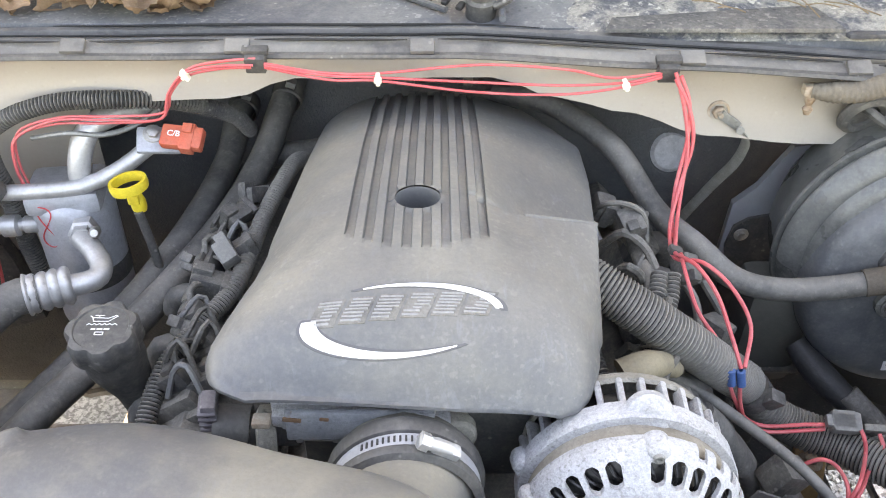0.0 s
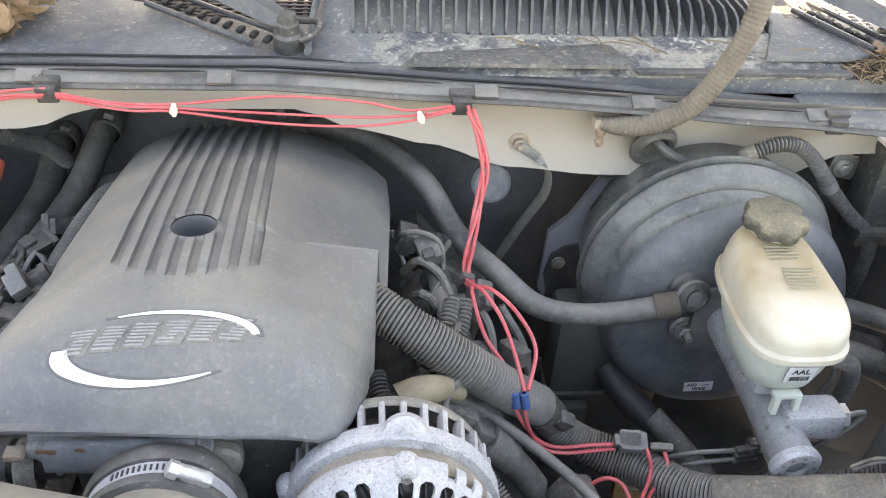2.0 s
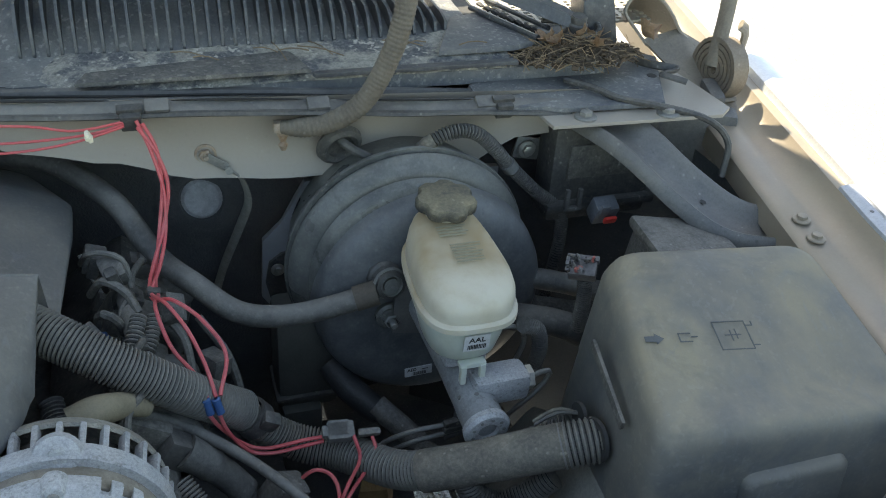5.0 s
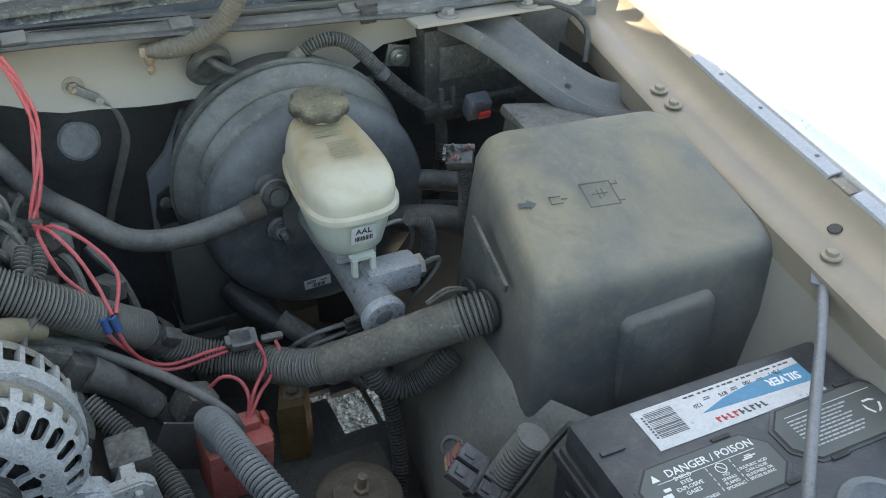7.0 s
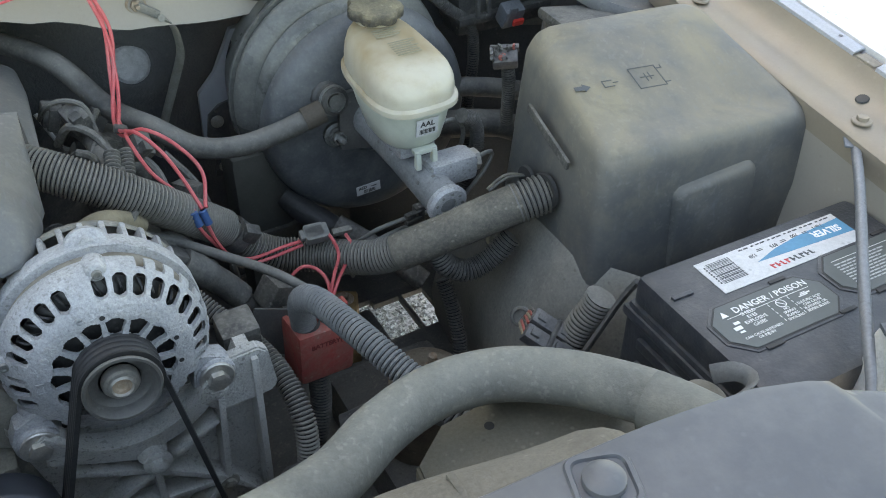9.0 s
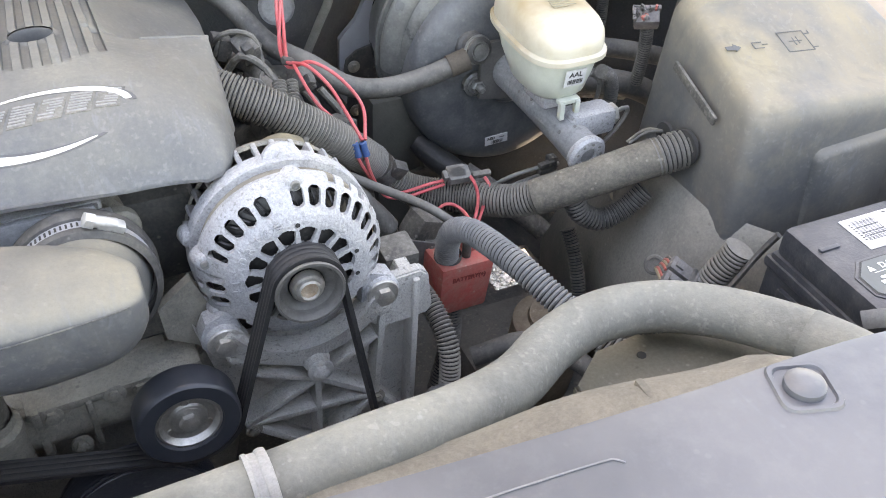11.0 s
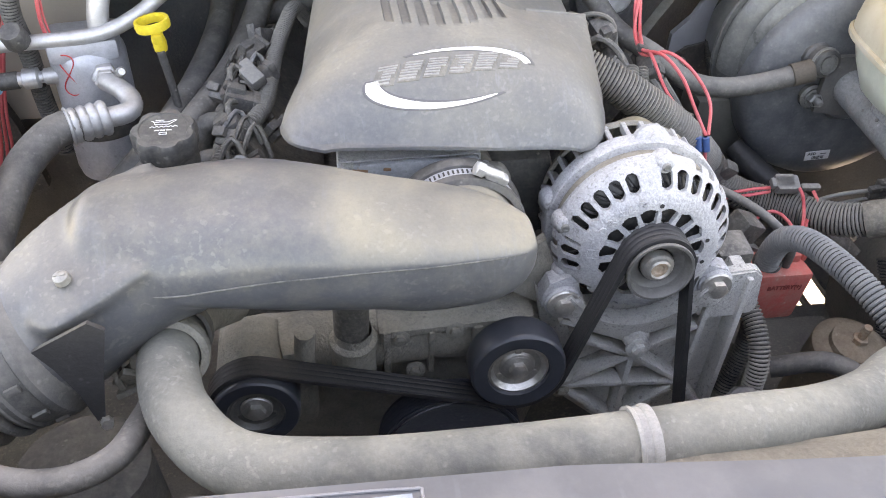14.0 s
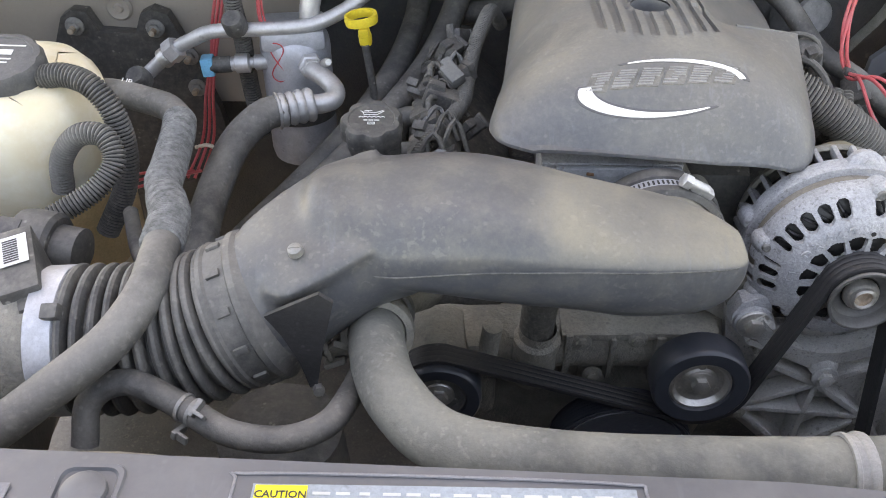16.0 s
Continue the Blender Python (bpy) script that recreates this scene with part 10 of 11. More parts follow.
def accumulator():
    t = thing("ac_accumulator", (-0.421, 0.805, 0.83), "silver aluminium air conditioning accumulator canister", "accumulator")
    c = (-0.414, 0.808, 0.866)
    a = axis(c, (0, 0.03, 1)) @ Matrix.Diagonal((1, 1, 0.86, 1))
    bm = lathe(bmesh.new(), [(0, 0.0), (0.030, 0.002), (0.042, 0.012), (0.0445, 0.025), (0.0445, 0.085)], a, 40)
    part("lower_can", bm, M["can"], t)
    bm = lathe(bmesh.new(), [(0.0455, 0.082), (0.046, 0.084), (0.046, 0.108), (0.0455, 0.110)], a, 40)
    part("rubber_band", bm, M["black"], t, "black rubber mounting band")
    bm = lathe(bmesh.new(), [(0.0445, 0.105), (0.0445, 0.195), (0.043, 0.205), (0.038, 0.212), (0.034, 0.214), (0.032, 0.222), (0, 0.224)], a, 40)
    part("upper_can", bm, M["can"], t)
    bm = bmesh.new()
    cuboid(bm, (0.080, 0.068, 0.030), a @ pose(0.0, -0.004, 0.215, 0, 0, 8), 0.008)
    part("head_block", bm, M["can"], t)
    # red scrawled loop on the side
    pts = []
    for k in range(29):
        an = 2 * math.pi * k / 28
        pts.append(a @ Vector((-0.016 + 0.009 * math.sin(2 * an) , -0.0420 + 0.004 * abs(math.sin(2 * an)) * (1 if math.sin(2 * an) < 0 else -0.2), 0.186 + 0.030 * math.cos(an))))
    part("red_mark", tube(bmesh.new(), pts, 0.0008, 5, 0.003), M["inkred"], t, "red paint-pen loop")
    # outlet fitting, elbow and crimped hose end
    f = axis((-0.388, 0.765, 1.026), (0.25, -1, 0.25))
    bm = lathe(bmesh.new(), [(0.016, -0.01), (0.016, 0.008), (0.013, 0.010), (0.013, 0.022), (0, 0.022)], f, 6)
    part("fitting_nut", bm, M["bright"], t)
    bm = lathe(bmesh.new(), [(0.006, 0.0), (0.006, 0.018), (0.004, 0.026), (0, 0.026)], axis((-0.368, 0.750, 1.038), (0.3, -0.8, 0.5)), 10)
    part("service_valve", bm, M["steel"], t)
    bm = tube(bmesh.new(), [(-0.384, 0.748, 1.030), (-0.366, 0.728, 1.030), (-0.352, 0.708, 1.026), (-0.352, 0.694, 1.022), (-0.363, 0.684, 1.022), (-0.382, 0.679, 1.022)], 0.0115, 16, 0.005)
    part("elbow", bm, M["bright"], t)
    prof = [(0.012, -0.020)]
    for k in range(4):
        prof += [(0.0172, -0.019 + 0.0105 * k), (0.0198, -0.0165 + 0.0105 * k), (0.0202, -0.0140 + 0.0105 * k), (0.0192, -0.0112 + 0.0105 * k)]
    bm = lathe(bmesh.new(), prof + [(0.0215, 0.0222), (0.0218, 0.0242), (0.018, 0.0250)], axis((-0.392, 0.6745, 1.022), (-0.92, -0.39, 0)), 32, lambda an, r: r * (1 + 0.025 * math.cos(an * 8)) if 0.017 < r < 0.0205 else r)
    part("crimp", bm, M["bright"], t, "bright crimped hose ferrule")
    # pressure switch
    s = axis((-0.456, 0.790, 1.018), (-1, -0.05, -0.06))
    bm = lathe(bmesh.new(), [(0.010, -0.01), (0.010, 0.006), (0.007, 0.008), (0.007, 0.012), (0.0125, 0.014), (0.0125, 0.030), (0.009, 0.032), (0.009, 0.040)], s, 20)
    sw = part("pressure_switch", bm, M["bright"], t)
    bm = lathe(bmesh.new(), [(0.0095, 0.036), (0.0105, 0.038), (0.0105, 0.062), (0, 0.062)], s, 16)
    part("boot", bm, M["black"], sw)
    bm = bmesh.new()
    cuboid(bm, (0.020, 0.024, 0.016), s @ pose(0, 0, 0.066), 0.003)
    part("connector", bm, M["lblue"], sw, "light blue connector")
    return t


accumulator()
hose("ac_hose", [(-0.404, 0.669, 1.022), (-0.428, 0.655, 1.022), (-0.455, 0.615, 1.008), (-0.470, 0.555, 0.985), (-0.472, 0.49, 0.97), (-0.470, 0.42, 0.93)], 0.0185, M["rubber"], "thick black air conditioning hose with printed marks", seg=20)
hose("ac_pipe", [(-0.31, 0.82, 1.105), (-0.345, 0.80, 1.085), (-0.385, 0.785, 1.072), (-0.44, 0.78, 1.068), (-0.505, 0.780, 1.064), (-0.535, 0.780, 1.052), (-0.560, 0.780, 1.038), (-0.60, 0.775, 1.005), (-0.64, 0.77, 0.97)], 0.0088, M["bright"], "bare aluminium air conditioning pipe", "pipe", seg=16)
hose("ac_pipe", [(-0.390, 0.795, 1.05), (-0.388, 0.800, 1.090), (-0.376, 0.815, 1.122), (-0.350, 0.84, 1.13), (-0.32, 0.87, 1.12)], 0.0125, M["bright"], "thick aluminium pipe out of the accumulator", "pipe", seg=18)


def pipe_fittings():
    t = thing("pipe_fitting", (-0.57, 0.78, 1.02), "aluminium pipe nut with steel collar", "pipe fitting")
    a = axis((-0.556, 0.780, 1.041), (-0.75, -0.05, -0.6))
    bm = lathe(bmesh.new(), [(0.0095, -0.004), (0.015, -0.003), (0.0155, 0.004), (0.0155, 0.012), (0.012, 0.014)], a, 6)
    part("nut", bm, M["bright"], t)
    bm = lathe(bmesh.new(), [(0.012, 0.014), (0.013, 0.016), (0.013, 0.024), (0.0095, 0.026)], a, 20)
    part("collar", bm, M["steel"], t)
    t2 = thing("service_cap", (-0.475, 0.775, 1.07), "black plastic service port cap", "cap", "service caps")
    b = axis((-0.474, 0.772, 1.072), (-0.1, -0.5, 0.85))
    part("cap", lathe(bmesh.new(), [(0.014, 0), (0.0145, 0.004), (0.0140, 0.018), (0.0115, 0.022), (0, 0.022)], b, 22, lambda an, r: r * (1 + 0.03 * math.cos(an * 14))), M["black"], t2)
    t3 = copy_thing(t2, pose(-0.600, 0.765, 1.000, 0, -8, 0))
    return t


pipe_fittings()


def pipe_bracket():
    t = thing("pipe_bracket", (-0.31, 0.82, 1.09), "dull aluminium pipe flange bolted to the firewall", "bracket")
    m = pose(-0.303, 0.815, 1.110, 35, 8, 12)
    bm = bmesh.new()
    cuboid(bm, (0.046, 0.030, 0.008), m, 0.004)
    part("flange", bm, M["can"], t)
    bolt(t, m @ Vector((-0.006, 0.006, 0.004)), m.to_3x3() @ Vector((0, 0, 1)), 0.007, M["steel"])
    return t


pipe_bracket()


def firewall_box():
    t = thing("heater_box", (-0.68, 0.93, 0.80), "black plastic heater box with stud nuts on the firewall", "heater box")
    mm = Matrix(((1, 0, 0, 0), (0, 0, 1, 0.875), (0, 1, 0, 0), (0, 0, 0, 1)))
    bm = prism(bmesh.new(), [(-0.82, 0.985), (-0.755, 0.99), (-0.735, 1.035), (-0.720, 1.045), (-0.700, 1.043), (-0.688, 1.015), (-0.640, 1.012), (-0.628, 1.040), (-0.612, 1.048), (-0.592, 1.040), (-0.572, 0.99), (-0.545, 0.90), (-0.53, 0.80), (-0.82, 0.70)], 0.022, mm, 0.005)
    part("case", bm, M["black"], t)
    for x, z in ((-0.716, 1.026), (-0.609, 1.024), (-0.570, 0.984), (-0.568, 0.936)):
        bolt(t, (x, 0.868, z), (0, -1, 0.05), 0.0085, M["greysteel"])
        bm = lathe(bmesh.new(), [(0.004, 0), (0.004, 0.018), (0, 0.018)], axis((x, 0.868, z), (0, -1, 0.05)), 10)
        part("stud", bm, M["rusty"], t)
    return t


firewall_box()
bm = bmesh.new()
sheet(bm, [[(x, y, z) for x in (-0.88, -0.7, -0.55, -0.47, -0.405)] for y, z in ((0.894, 1.16), (0.898, 1.09), (0.899, 1.02), (0.900, 0.9))], 0.004)
side = solo("side_panel", bm, M["paint"], "beige painted firewall panel behind the accumulator", "panel", kind="structure")
bm = lathe(bmesh.new(), [(0, 0.004), (0.005, 0.004), (0.007, 0.001), (0.012, 0.0015), (0.015, 0.003), (0.018, 0.0)], axis((-0.662, 0.8955, 1.040), (0, -1, 0)), 24)
part("plug", bm, M["paint"], side)


def oil_filler():
    t = thing("oil_filler", (-0.292, 0.537, 0.95), "black oil filler tube with scalloped cap", "oil filler")
    a = axis((-0.294, 0.559, 1.067), (0.0, -0.12, 1)) @ Matrix.Diagonal((0.94, 0.94, 0.9, 1))
    bm = tube(bmesh.new(), [(-0.294, 0.560, 1.060), (-0.291, 0.562, 1.033), (-0.284, 0.564, 1.003), (-0.275, 0.566, 0.965), (-0.267, 0.567, 0.92), (-0.262, 0.568, 0.86)], lambda s: 0.0270 - 0.0085 * max(0, min(1, (s - 0.12) / 0.18)), 28, 0.006)
    part("tube", bm, M["black"], t)
    wave = lambda an, r: r * (1.06 - 0.14 * (0.5 + 0.5 * math.cos(an * 7)) ** 2) if r > 0.027 else r
    bm = lathe(bmesh.new(), [(0.024, -0.014), (0.0315, -0.013), (0.0325, -0.010), (0.0325, 0.010), (0.030, 0.014), (0.0255, 0.0145), (0.0245, 0.013), (0, 0.0135)], a, 84, wave)
    cap = part("cap", bm, M["black"], t, "black scalloped cap with white oil-can sign")
    m = a @ pose(0, 0, 0.0137)
    m = axis(m.translation, (0, -0.12, 1), (1, 0, 0))
    def line(name, pts, r=0.00042):
        bm2 = bmesh.new()
        for (ax, ay), (bx, by) in zip(pts, pts[1:]):
            tube(bm2, [m @ Vector((ax, ay, 0.0001)), m @ Vector(((ax + bx) / 2, (ay + by) / 2, 0.0001)), m @ Vector((bx, by, 0.0001))], r, 5, 0.01)
        part(name, bm2, M["inkwhite"], cap)
    line("oil_can_sign", [(-0.012, 0.0125), (-0.010, 0.0115), (-0.008, 0.0065), (0.005, 0.0065), (0.012, 0.0125), (0.010, 0.0130), (0.004, 0.0100), (-0.004, 0.0105), (-0.009, 0.0105)])
    line("oil_can_sign", [(-0.004, 0.0105), (-0.004, 0.0128), (-0.008, 0.0132), (0.0, 0.0132)])
    line("wave_sign", [(-0.013 + 0.0022 * k, 0.0024 + 0.0016 * (k % 2)) for k in range(13)])
    bars("print_line", [(-0.008, -0.0030, -0.004, -0.0016), (-0.003, -0.0030, 0.002, -0.0016), (0.003, -0.0030, 0.008, -0.0016)], m, M["inkwhite"], cap)
    line("book_sign", [(-0.0035, -0.0085), (-0.0035, -0.0055), (0.0035, -0.0055), (0.0035, -0.0085), (-0.0035, -0.0085)])
    return t


oil_filler()


def dipstick():
    t = thing("dipstick", (-0.32, 0.75, 0.85), "yellow oil dipstick loop handle on black tube", "dipstick")
    bm = tube(bmesh.new(), [(-0.318, 0.752, 1.062), (-0.312, 0.752, 1.01), (-0.305, 0.745, 0.95), (-0.29, 0.72, 0.87)], 0.0048, 12)
    part("tube", bm, M["black"], t)
    a = axis((-0.321, 0.752, 1.096), (-0.12, 0.05, 0.98))
    bm = lathe(bmesh.new(), [(0.0160, -0.0052), (0.0192, -0.0052), (0.0200, 0), (0.0192, 0.0052), (0.0160, 0.0052), (0.0160, -0.0052)], a, 36)
    part("loop", bm, M["yellow"], t)
    bm = lathe(bmesh.new(), [(0.007, -0.004), (0.008, 0.0), (0.008, 0.008), (0.0065, 0.013), (0.005, 0.022)], axis((-0.318, 0.758, 1.064), (-0.04, 0, 1)), 18)
    cuboid(bm, (0.012, 0.006, 0.010), pose(-0.319, 0.750, 1.078), 0.002)
    part("stopper", bm, M["yellow"], t)
    return t


dipstick()


def orange_tag():
    t = thing("connector_lock", (-0.27, 0.80, 1.11), "faded orange-red plastic connector lock with white letters", "connector")
    m = pose(-0.272, 0.800, 1.122, 35, 4, -6)
    bm = bmesh.new()
    cuboid(bm, (0.044, 0.024, 0.014), m, 0.003)
    cuboid(bm, (0.014, 0.030, 0.016), m @ pose(0.006, 0, 0), 0.002)
    cuboid(bm, (0.010, 0.010, 0.006), m @ pose(0.006, 0.008, 0.009), 0.001)
    part("lock", bm, M["orange"], t)
    lettering("lettering", "C/B", 0.009, m @ pose(-0.008, 0.001, 0.0078), M["inkwhite"], t, bold=0.0001)
    return t


orange_tag()
hose("wiring_conduit", [(-0.48, 0.80, 1.125), (-0.44, 0.80, 1.150), (-0.39, 0.805, 1.162), (-0.33, 0.81, 1.162), (-0.288, 0.83, 1.150), (-0.258, 0.865, 1.122), (-0.242, 0.91, 1.085), (-0.235, 0.94, 1.05)], 0.0098, M["conduitb"], "black corrugated conduit along the firewall", "conduit", rib=0.0038, seg=16)
hose("wiring_conduit", [(-0.478, 0.80, 1.128), (-0.482, 0.80, 1.09), (-0.478, 0.805, 1.04), (-0.478, 0.81, 0.97), (-0.47, 0.81, 0.90)], 0.0115, M["conduitb"], "black corrugated conduit dropping by the accumulator", "conduit", rib=0.0038, seg=14)
hose("wiring_conduit", [(-0.150, 0.90, 1.02), (-0.165, 0.865, 1.055), (-0.178, 0.81, 1.058), (-0.190, 0.755, 1.05), (-0.196, 0.70, 1.045), (-0.203, 0.65, 1.042), (-0.225, 0.605, 1.038), (-0.248, 0.565, 1.028), (-0.258, 0.52, 1.01), (-0.262, 0.47, 0.98)], 0.0095, M["conduit"], "dusty corrugated conduit along the cover", "conduit", rib=0.0037, seg=14)
hose("firewall_pipe", [(-0.21, 0.93, 1.02), (-0.15, 0.925, 1.03), (-0.09, 0.92, 1.05)], 0.016, M["rubber"], "black rubber hose behind the cover", seg=12)
hose("fuel_line", [(-0.31, 0.85, 1.128), (-0.335, 0.83, 1.118), (-0.36, 0.81, 1.12), (-0.39, 0.80, 1.128), (-0.43, 0.80, 1.122)], 0.003, M["greysteel"], "thin bent steel tube by the accumulator", "tube", seg=8)
for k in range(3):
    d = 0.005 * (k - 1)
    hose("red_wire", [(-0.513 + d, 0.855, 1.075), (-0.522 + d, 0.852, 1.04), (-0.533 + d * 0.6, 0.848, 0.99), (-0.545 + d, 0.842, 0.94), (-0.556 + d * 1.5, 0.835, 0.875), (-0.575 + d * 2, 0.80, 0.83)], 0.0021, M["red"], "added red wire hanging by the accumulator", "wire", seg=8)
for k in range(3):
    hose("red_wire", [(-0.56 - 0.01 * k, 0.79, 0.85), (-0.60 - 0.01 * k, 0.72 + 0.01 * k, 0.88), (-0.62, 0.66 + 0.015 * k, 0.90), (-0.63, 0.60, 0.88)], 0.0021, M["red"], "loose red wire low in the bay", "wire", seg=6)
bm = bmesh.new()
tube(bm, [(-0.575, 0.83, 0.862), (-0.555, 0.828, 0.868), (-0.545, 0.826, 0.860)], 0.003, 6)
solo("cable_tie", bm, M["ivory"], "cream cable tie on the red wires", "cable tie")

# clutter among the left coils
random.seed(21)
for k, (x, y, z, s) in enumerate(((-0.205, 0.70, 1.05, 1.0), (-0.215, 0.755, 1.055, 0.9), (-0.225, 0.655, 1.045, 1.1), (-0.235, 0.60, 1.035, 0.9), (-0.19, 0.62, 1.03, 0.8), (-0.21, 0.55, 1.02, 1.0), (-0.205, 0.80, 1.05, 0.9), (-0.25, 0.70, 1.03, 0.8))):
    bm = bmesh.new()
    m = pose(x, y, z, random.uniform(-30, 30), random.uniform(-40, 40), random.uniform(0, 180))
    cuboid(bm, (0.020 * s, 0.036 * s, 0.020 * s), m, 0.003)
    cuboid(bm, (0.012 * s, 0.018 * s, 0.028 * s), m @ pose(0.004, 0.010, 0.002), 0.002)
    cuboid(bm, (0.024 * s, 0.008 * s, 0.010 * s), m @ pose(0, -0.014, 0.006), 0.002)
    solo("sensor_plug", bm, M["conduitb"], "small grimy black sensor plug", "connector", "sensor plugs")
bm = bmesh.new()
cuboid(bm, (0.018, 0.028, 0.014), pose(-0.213, 0.682, 1.062, 15, -20, 30), 0.003)
cuboid(bm, (0.012, 0.014, 0.020), pose(-0.218, 0.696, 1.064, 15, -20, 30), 0.002)
solo("injector_plug", bm, mat("pale_grey_plug", (0.135, 0.14, 0.138), 0.6, dust=DUST2, dusty=0.4), "pale grey injector plug among black wires", "connector")
for k in range(12):
    y0 = 0.52 + 0.025 * k
    x0 = -0.205 - 0.012 * math.sin(k * 2.1)
    hose("harness_wire", [(x0, y0, 1.03), (x0 - 0.014, y0 + 0.014, 1.055 + 0.008 * math.sin(k)), (x0 - 0.028, y0 + 0.02 * math.cos(k), 1.045), (x0 - 0.036, y0 + 0.01, 1.02)], 0.0028, M["grime"] if k % 4 else M["conduitg"], "thin grimy harness wire by the coils", "wire", seg=6)


# ---- coolant tank corner ----
def coolant_tank():
    t = thing("coolant_tank", (-0.69, 0.60, 0.86), "yellowed white coolant tank with dark cap", "coolant tank")
    def ring(z, s, dx=0.0):
        c = Vector((-0.715, 0.60, 0))
        pts = [(-0.830, 0.52), (-0.66, 0.50), (-0.590, 0.545), (-0.575, 0.62), (-0.62, 0.685), (-0.83, 0.70)]
        return rquad([(c.x + (x - c.x) * s + dx, c.y + (y - c.y) * s, z) for x, y in pts], 0.03)
    bm = loft(bmesh.new(), [ring(0.86, 0.92), ring(0.88, 0.98), ring(0.98, 1.0), ring(1.05, 1.0), ring(1.085, 0.96), ring(1.102, 0.86), ring(1.108, 0.7)])
    part("tank", bm, M["cooltank"], t, sharp=60)
    bm = loft(bmesh.new(), [ring(0.862, 0.925), ring(0.882, 0.985), ring(0.975, 1.006), ring(0.985, 1.0)])
    part("filled_half", bm, mat("coolant_stained_tank", (0.58, 0.38, 0.19), 0.4, second=(0.66, 0.50, 0.28), amount=0.8, scale=9, sss=0.15, bump=0.03), t, "lower half stained orange by coolant", sharp=60)
    a = axis((-0.668, 0.585, 1.105), (0.02, -0.15, 1))
    wave = lambda an, r: r * (1 - 0.05 * max(0, math.cos(an * 8)) ** 2) if r > 0.03 else r
    bm = lathe(bmesh.new(), [(0.034, -0.004), (0.042, -0.002), (0.043, 0.002), (0.043, 0.022), (0.040, 0.027), (0.034, 0.028), (0.033, 0.0265), (0, 0.027)], a, 80, wave)
    cap = part("cap", bm, mat("dark_grey_cap", (0.055, 0.058, 0.062), 0.5, dust=DUST2, dusty=0.3), t, "dark grey ribbed cap with white print")
    bars("print_line", [(-0.022, 0.018, 0.022, 0.020), (-0.012, 0.004, 0.012, 0.012), (-0.016, -0.004, 0.014, -0.002), (-0.010, -0.010, 0.012, -0.008)], axis(a @ Vector((0, 0, 0.0273)), (0.02, -0.15, 1), (1, 0, 0)), M["inkwhite"], cap)
    return t


coolant_tank()
hose("wiring_conduit", [(-0.625, 0.575, 1.113), (-0.600, 0.570, 1.118), (-0.572, 0.560, 1.112), (-0.552, 0.550, 1.085), (-0.548, 0.545, 1.045), (-0.558, 0.54, 1.0), (-0.585, 0.53, 0.95)], 0.0125, M["conduitb"], "black corrugated conduit draped over the coolant tank", "conduit", rib=0.0038, seg=16)
hose("wiring_conduit", [(-0.612, 0.520, 1.015), (-0.603, 0.518, 1.052), (-0.578, 0.515, 1.082), (-0.550, 0.510, 1.085), (-0.540, 0.495, 1.066), (-0.555, 0.475, 1.048), (-0.585, 0.455, 1.035), (-0.615, 0.44, 1.025), (-0.635, 0.435, 1.02)], 0.0115, M["conduit"], "looped corrugated conduit to the air flow meter", "conduit", rib=0.0037, seg=16)


def up_hose():
    t = thing("coolant_hose", (-0.48, 0.45, 1.03), "black coolant hose with braided sleeve", "hose")
    part("upper_end", tube(bmesh.new(), [(-0.600, 0.640, 1.060), (-0.575, 0.632, 1.062), (-0.543, 0.620, 1.061), (-0.517, 0.607, 1.060), (-0.500, 0.585, 1.060), (-0.494, 0.565, 1.061)], 0.0150, 18), M["rubber"], t)
    part("sleeve", tube(bmesh.new(), [(-0.498, 0.580, 1.060), (-0.492, 0.551, 1.063), (-0.485, 0.495, 1.066), (-0.474, 0.435, 1.080), (-0.457, 0.395, 1.093), (-0.444, 0.360, 1.103), (-0.438, 0.317, 1.109)], lambda s: 0.0175 - 0.003 * math.exp(-((s - 0.58) / 0.05) ** 2), 18, rib=0.0034, depth=0.0012), M["sleeve"], t, "grey braided sleeve")
    part("lower_end", tube(bmesh.new(), [(-0.438, 0.322, 1.109), (-0.435, 0.291, 1.112), (-0.434, 0.268, 1.112), (-0.439, 0.245, 1.108), (-0.453, 0.218, 1.100), (-0.485, 0.192, 1.085), (-0.53, 0.165, 1.062), (-0.58, 0.145, 1.04)], 0.0148, 18), M["rubber"], t)
    lettering("lettering", "UP", 0.010, axis((-0.566, 0.6325, 1.0765), (0.05, -0.45, 0.9), (1, -0.2, 0)), M["inkwhite"], t)
    return t


up_hose()
hose("thin_hose", [(-0.54, 0.50, 1.0), (-0.515, 0.44, 1.0), (-0.49, 0.40, 1.0), (-0.47, 0.36, 0.99)], 0.008, M["rubber"], "thin black hose behind the sleeve", seg=10)


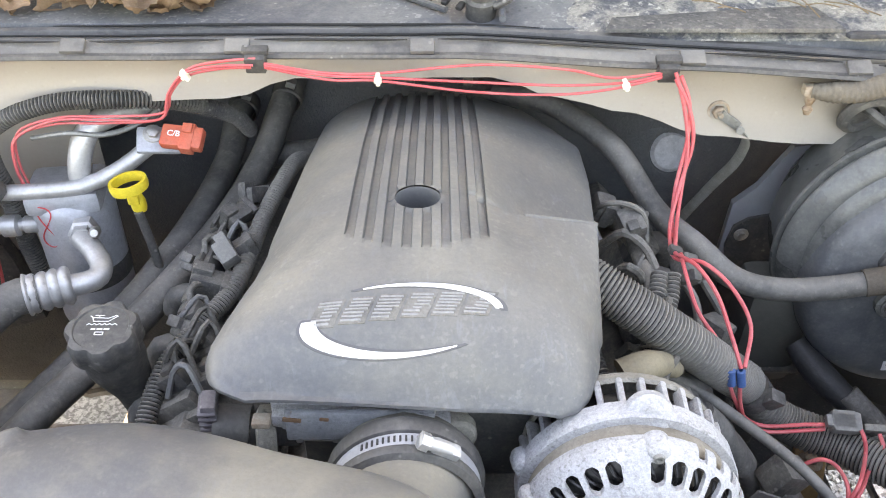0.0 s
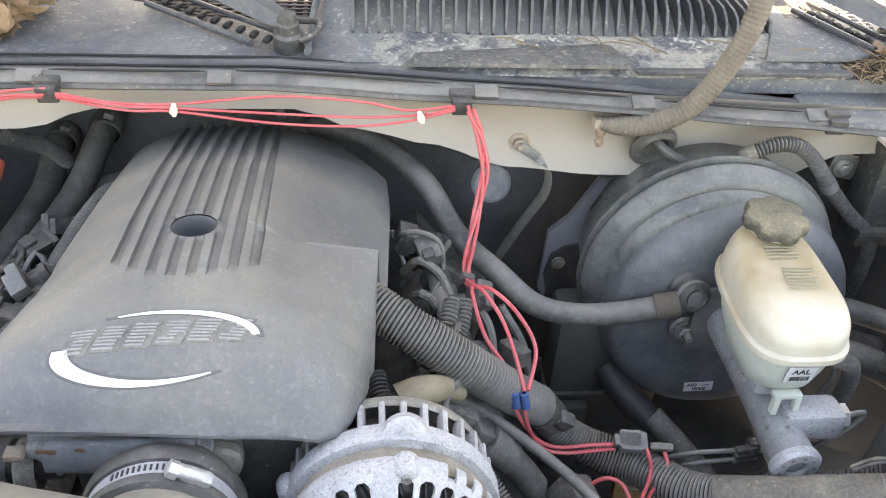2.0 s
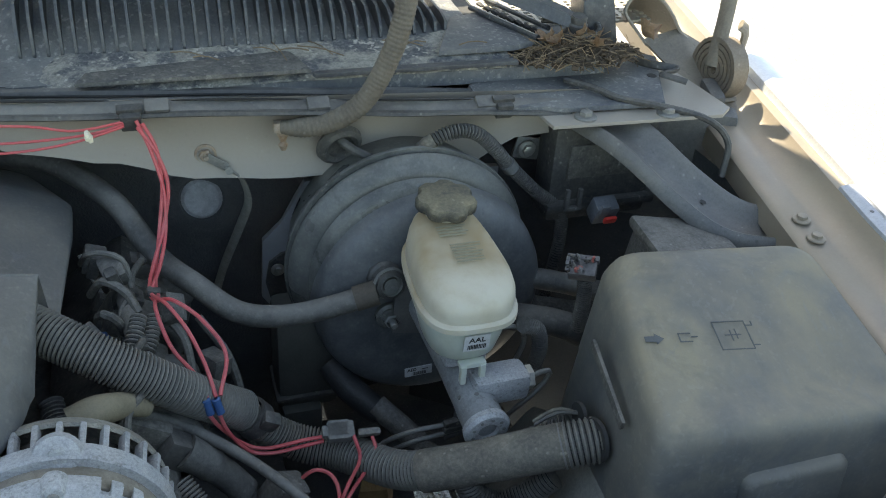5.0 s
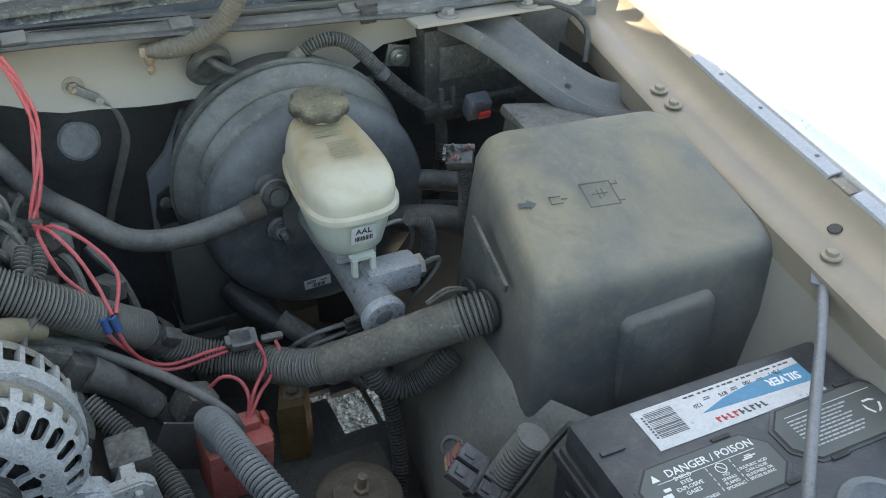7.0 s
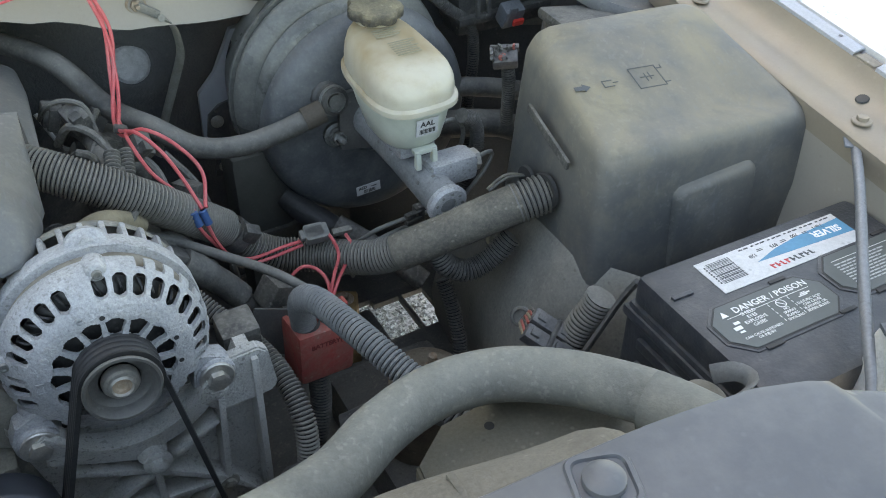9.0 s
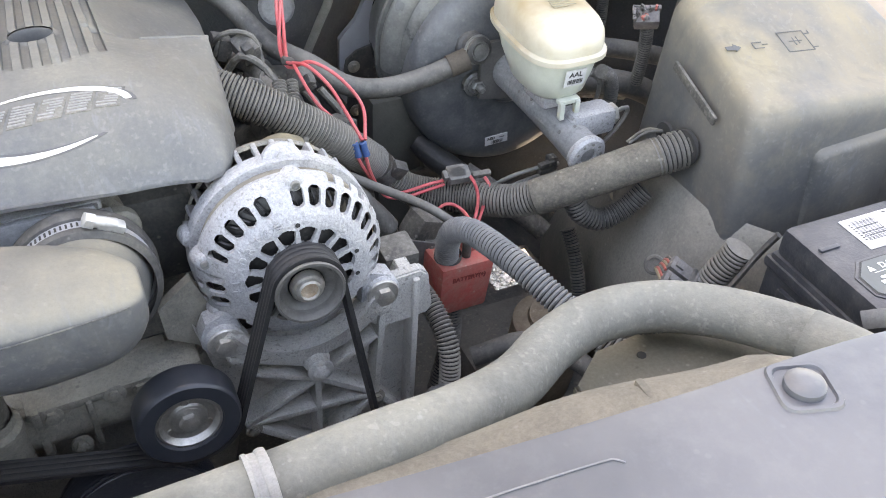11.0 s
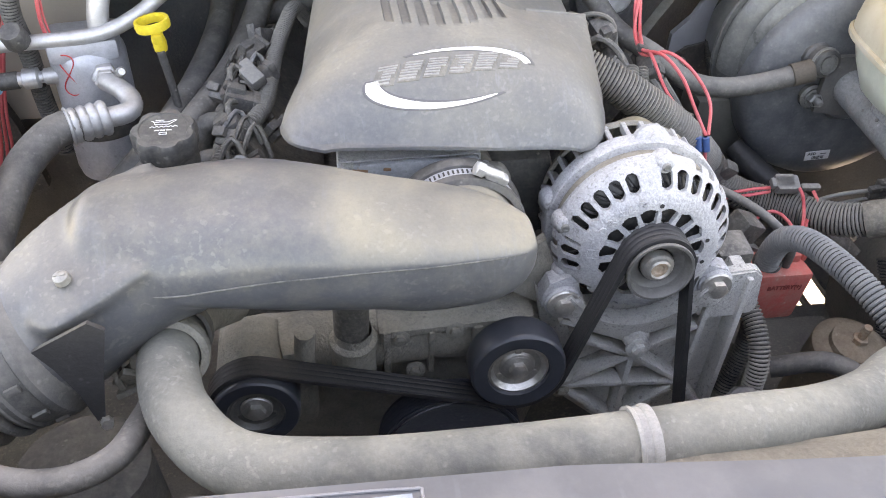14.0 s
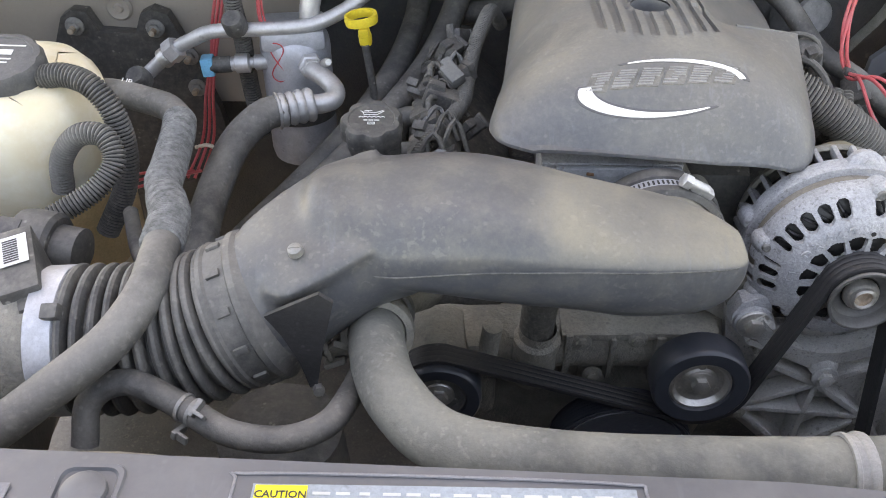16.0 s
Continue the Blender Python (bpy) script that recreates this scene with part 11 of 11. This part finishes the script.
def purge_valve():
    t = thing("meter_connector", (-0.60, 0.40, 1.02), "black meter connector with round port", "connector")
    bm = lathe(bmesh.new(), [(0.030, -0.02), (0.032, -0.01), (0.032, 0.012), (0.028, 0.016), (0.022, 0.016), (0.022, 0.038), (0.014, 0.042), (0, 0.042)], axis((-0.585, 0.405, 1.035), (1, -0.15, -0.1)), 28)
    part("port", bm, M["black"], t)
    bm = bmesh.new()
    cuboid(bm, (0.044, 0.032, 0.030), pose(-0.615, 0.395, 1.050, 20, 0, -10), 0.004)
    cuboid(bm, (0.016, 0.012, 0.012), pose(-0.595, 0.378, 1.060, 20, 0, -10), 0.002)
    part("plug", bm, M["black"], t)
    bm = bmesh.new()
    cuboid(bm, (0.008, 0.014, 0.010), pose(-0.588, 0.375, 1.050), 0.002)
    part("lock", bm, M["redbox"], t)
    bm = tube(bmesh.new(), [(-0.63, 0.435, 1.02), (-0.632, 0.42, 1.03), (-0.625, 0.40, 1.045)], 0.009, 10)
    part("boot", bm, M["black"], t)
    return t


purge_valve()


# ---- wiper arms, leaves, debris on the cowl ----
def wiper(base, tip, label):
    t = thing("wiper_arm", base, label, "wiper arm", "wiper arms")
    b, e = Vector(base), Vector(tip)
    d = (e - b).normalized()
    s = Vector((-d.y, d.x, 0)).normalized()
    bm = bmesh.new()
    rows = []
    for f, w, h in ((0.0, 0.010, 0.010), (0.06, 0.014, 0.014), (0.3, 0.013, 0.016), (0.62, 0.012, 0.016), (1.0, 0.008, 0.012)):
        p = b.lerp(e, f) + Vector((0, 0, 0.012))
        rows.append([p + s * w, p + s * w * 0.6 + Vector((0, 0, h)), p - s * w * 0.6 + Vector((0, 0, h)), p - s * w])
    loft(bm, rows)
    part("arm", bm, mat("wiper_grey", (0.07, 0.078, 0.09), 0.5, second=(0.13, 0.135, 0.14), amount=0.8, scale=25), t)
    bm = lathe(bmesh.new(), [(0.015, -0.02), (0.015, 0.004), (0.012, 0.007), (0.0115, 0.016), (0.0095, 0.018), (0.0095, 0.024), (0.008, 0.026), (0.006, 0.0255), (0, 0.0255)], axis(b, (0, -0.15, 1)), 24)
    part("pivot_cap", bm, M["black"], t)
    bm = tube(bmesh.new(), [b + Vector((0.012, -0.008, 0.0)), b + Vector((0.028, -0.004, 0.006)), b + Vector((0.030, 0.016, 0.010)), b + Vector((0.012, 0.024, 0.008)), b + Vector((-0.03, 0.03, 0.01))], 0.0035, 8)
    part("washer_tube", bm, M["black"], t)
    t.matrix_world = COWL @ Matrix.Translation(AT[t])
    return t


wiper((0.050, 0.826, 1.258), (-0.26, 1.075, 1.30), "grey wiper arm with pivot nut beside the fins")
wiper((0.704, 0.816, 1.257), (0.47, 1.02, 1.315), "grey wiper arm lying over the far grille")


def leaf_mesh(seed):
    random.seed(seed)
    bm = bmesh.new()
    L_, W_ = 0.050, 0.019
    curl, fold = random.uniform(0.8, 2.2), random.uniform(0.3, 1.0)
    rows = []
    for i in range(13):
        u = i / 12
        w = W_ * math.sin(math.pi * min(1, 0.05 + u * 0.95)) ** 0.7 * (1 + 0.35 * math.sin(u * 23 + seed) * (i % 2))
        rows.append([(u * L_ - L_ / 2, w * v, 0.012 * curl * (u - 0.5) ** 2 * 4 + fold * 0.016 * abs(v) + 0.005 * noise.noise((u * 7 + seed, v * 3, seed)) + 0.0025 * math.sin(u * 21 + abs(v) * 5)) for v in (-1, -0.7, -0.35, 0, 0.35, 0.7, 1)])
    sheet(bm, rows)
    return mesh_of("leaf", bm, M["leaf"], 60)


def leaf_pile():
    t = thing("leaf_pile", (-0.36, 0.88, 1.24), "pile of dry curled brown leaves on the cowl", "leaf pile")
    meshes = [leaf_mesh(s) for s in range(6)]
    random.seed(31)
    for k in range(170):
        ob = new("leaf", meshes[k % 6])
        x, y = random.uniform(-0.62, -0.205), random.uniform(0.800, 0.885)
        ob.parent = t
        s = random.uniform(0.55, 1.15)
        ob.matrix_basis = pose(x + 0.36, y - 0.88, 0.016 + random.uniform(0, 0.030), random.uniform(-60, 60), random.uniform(-60, 60), random.uniform(0, 360)) @ Matrix.Scale(s, 4)
    t.matrix_world = COWL @ Matrix.Translation(AT[t])
    return t


leaf_pile()


def debris():
    t = thing("debris_nest", (0.72, 0.90, 1.20), "nest of straw, twigs and dead leaves in the cowl corner", "debris", kind="stuff")
    random.seed(41)
    bm = bmesh.new()
    for k in range(260):
        r = random.random() ** 0.6
        an = random.uniform(0, 2 * math.pi)
        c = Vector((0.742 + 0.085 * r * math.cos(an), 0.862 + 0.036 * r * math.sin(an), 1.212 + 0.030 * (1 - r) * random.random()))
        d = Vector((random.uniform(-1, 1), random.uniform(-0.7, 0.7), random.uniform(-0.25, 0.3))).normalized() * random.uniform(0.006, 0.026)
        tube(bm, [c - d, c + Vector((0, 0, 0.002)), c + d], random.choice((0.0004, 0.0005, 0.0008)), 4, 0.012, ends=False)
    part("straw", bm, M["straw"], t)
    bm = bmesh.new()
    for k in range(420):
        r = random.random() ** 0.5
        an = random.uniform(0, 2 * math.pi)
        cuboid(bm, (random.uniform(0.006, 0.016), random.uniform(0.004, 0.010), 0.0015), pose(0.748 + 0.08 * r * math.cos(an), 0.862 + 0.038 * r * math.sin(an), 1.212 + 0.018 * (1 - r), *(random.uniform(-40, 40) for _ in range(2)), random.uniform(0, 180)), 0)
    part("crumbs", bm, mat("dead_leaf_crumbs", (0.085, 0.065, 0.048), 0.9, second=(0.25, 0.18, 0.115), amount=1.0, scale=60, vary=0.6), t)
    for k in range(16):
        r = random.random() ** 0.5
        an = random.uniform(0, 2 * math.pi)
        ob = new("dead_leaf", leaf_mesh(10 + k % 4))
        ob.parent = t
        ob.matrix_basis = pose(0.024 + 0.075 * r * math.cos(an), -0.040 + 0.034 * r * math.sin(an), 0.022 + 0.016 * (1 - r), random.uniform(-35, 35), random.uniform(-35, 35), random.uniform(0, 360)) @ Matrix.Scale(random.uniform(0.35, 0.6), 4)
    ob = new("curled_leaf", leaf_mesh(9))
    ob.parent = t
    ob.matrix_basis = pose(0.112, -0.035, 0.034, 40, 20, 40) @ Matrix.Scale(0.8, 4)
    return t


debris()
random.seed(51)
bm = bmesh.new()
for k in range(10):
    c = Vector((random.uniform(0.20, 0.62), random.uniform(0.868, 0.90), 1.227))
    d = Vector((random.uniform(-1, 1), random.uniform(-0.5, 0.5), 0)).normalized() * random.uniform(0.01, 0.03)
    tube(bm, [c - d, c + Vector((0, 0.003, 0.002)), c + d], 0.0007, 4, 0.012)
solo("loose_straw", bm, M["straw"], "loose straws on the cowl shelf", "straw", kind="stuff")
hose("hinge_cable", [(0.715, 0.83, 1.196), (0.74, 0.80, 1.196), (0.762, 0.775, 1.192), (0.80, 0.752, 1.19), (0.86, 0.735, 1.175), (0.885, 0.72, 1.15), (0.88, 0.71, 1.11)], 0.0042, M["black"], "black cable draped over the hinge plate", "cable", seg=8)
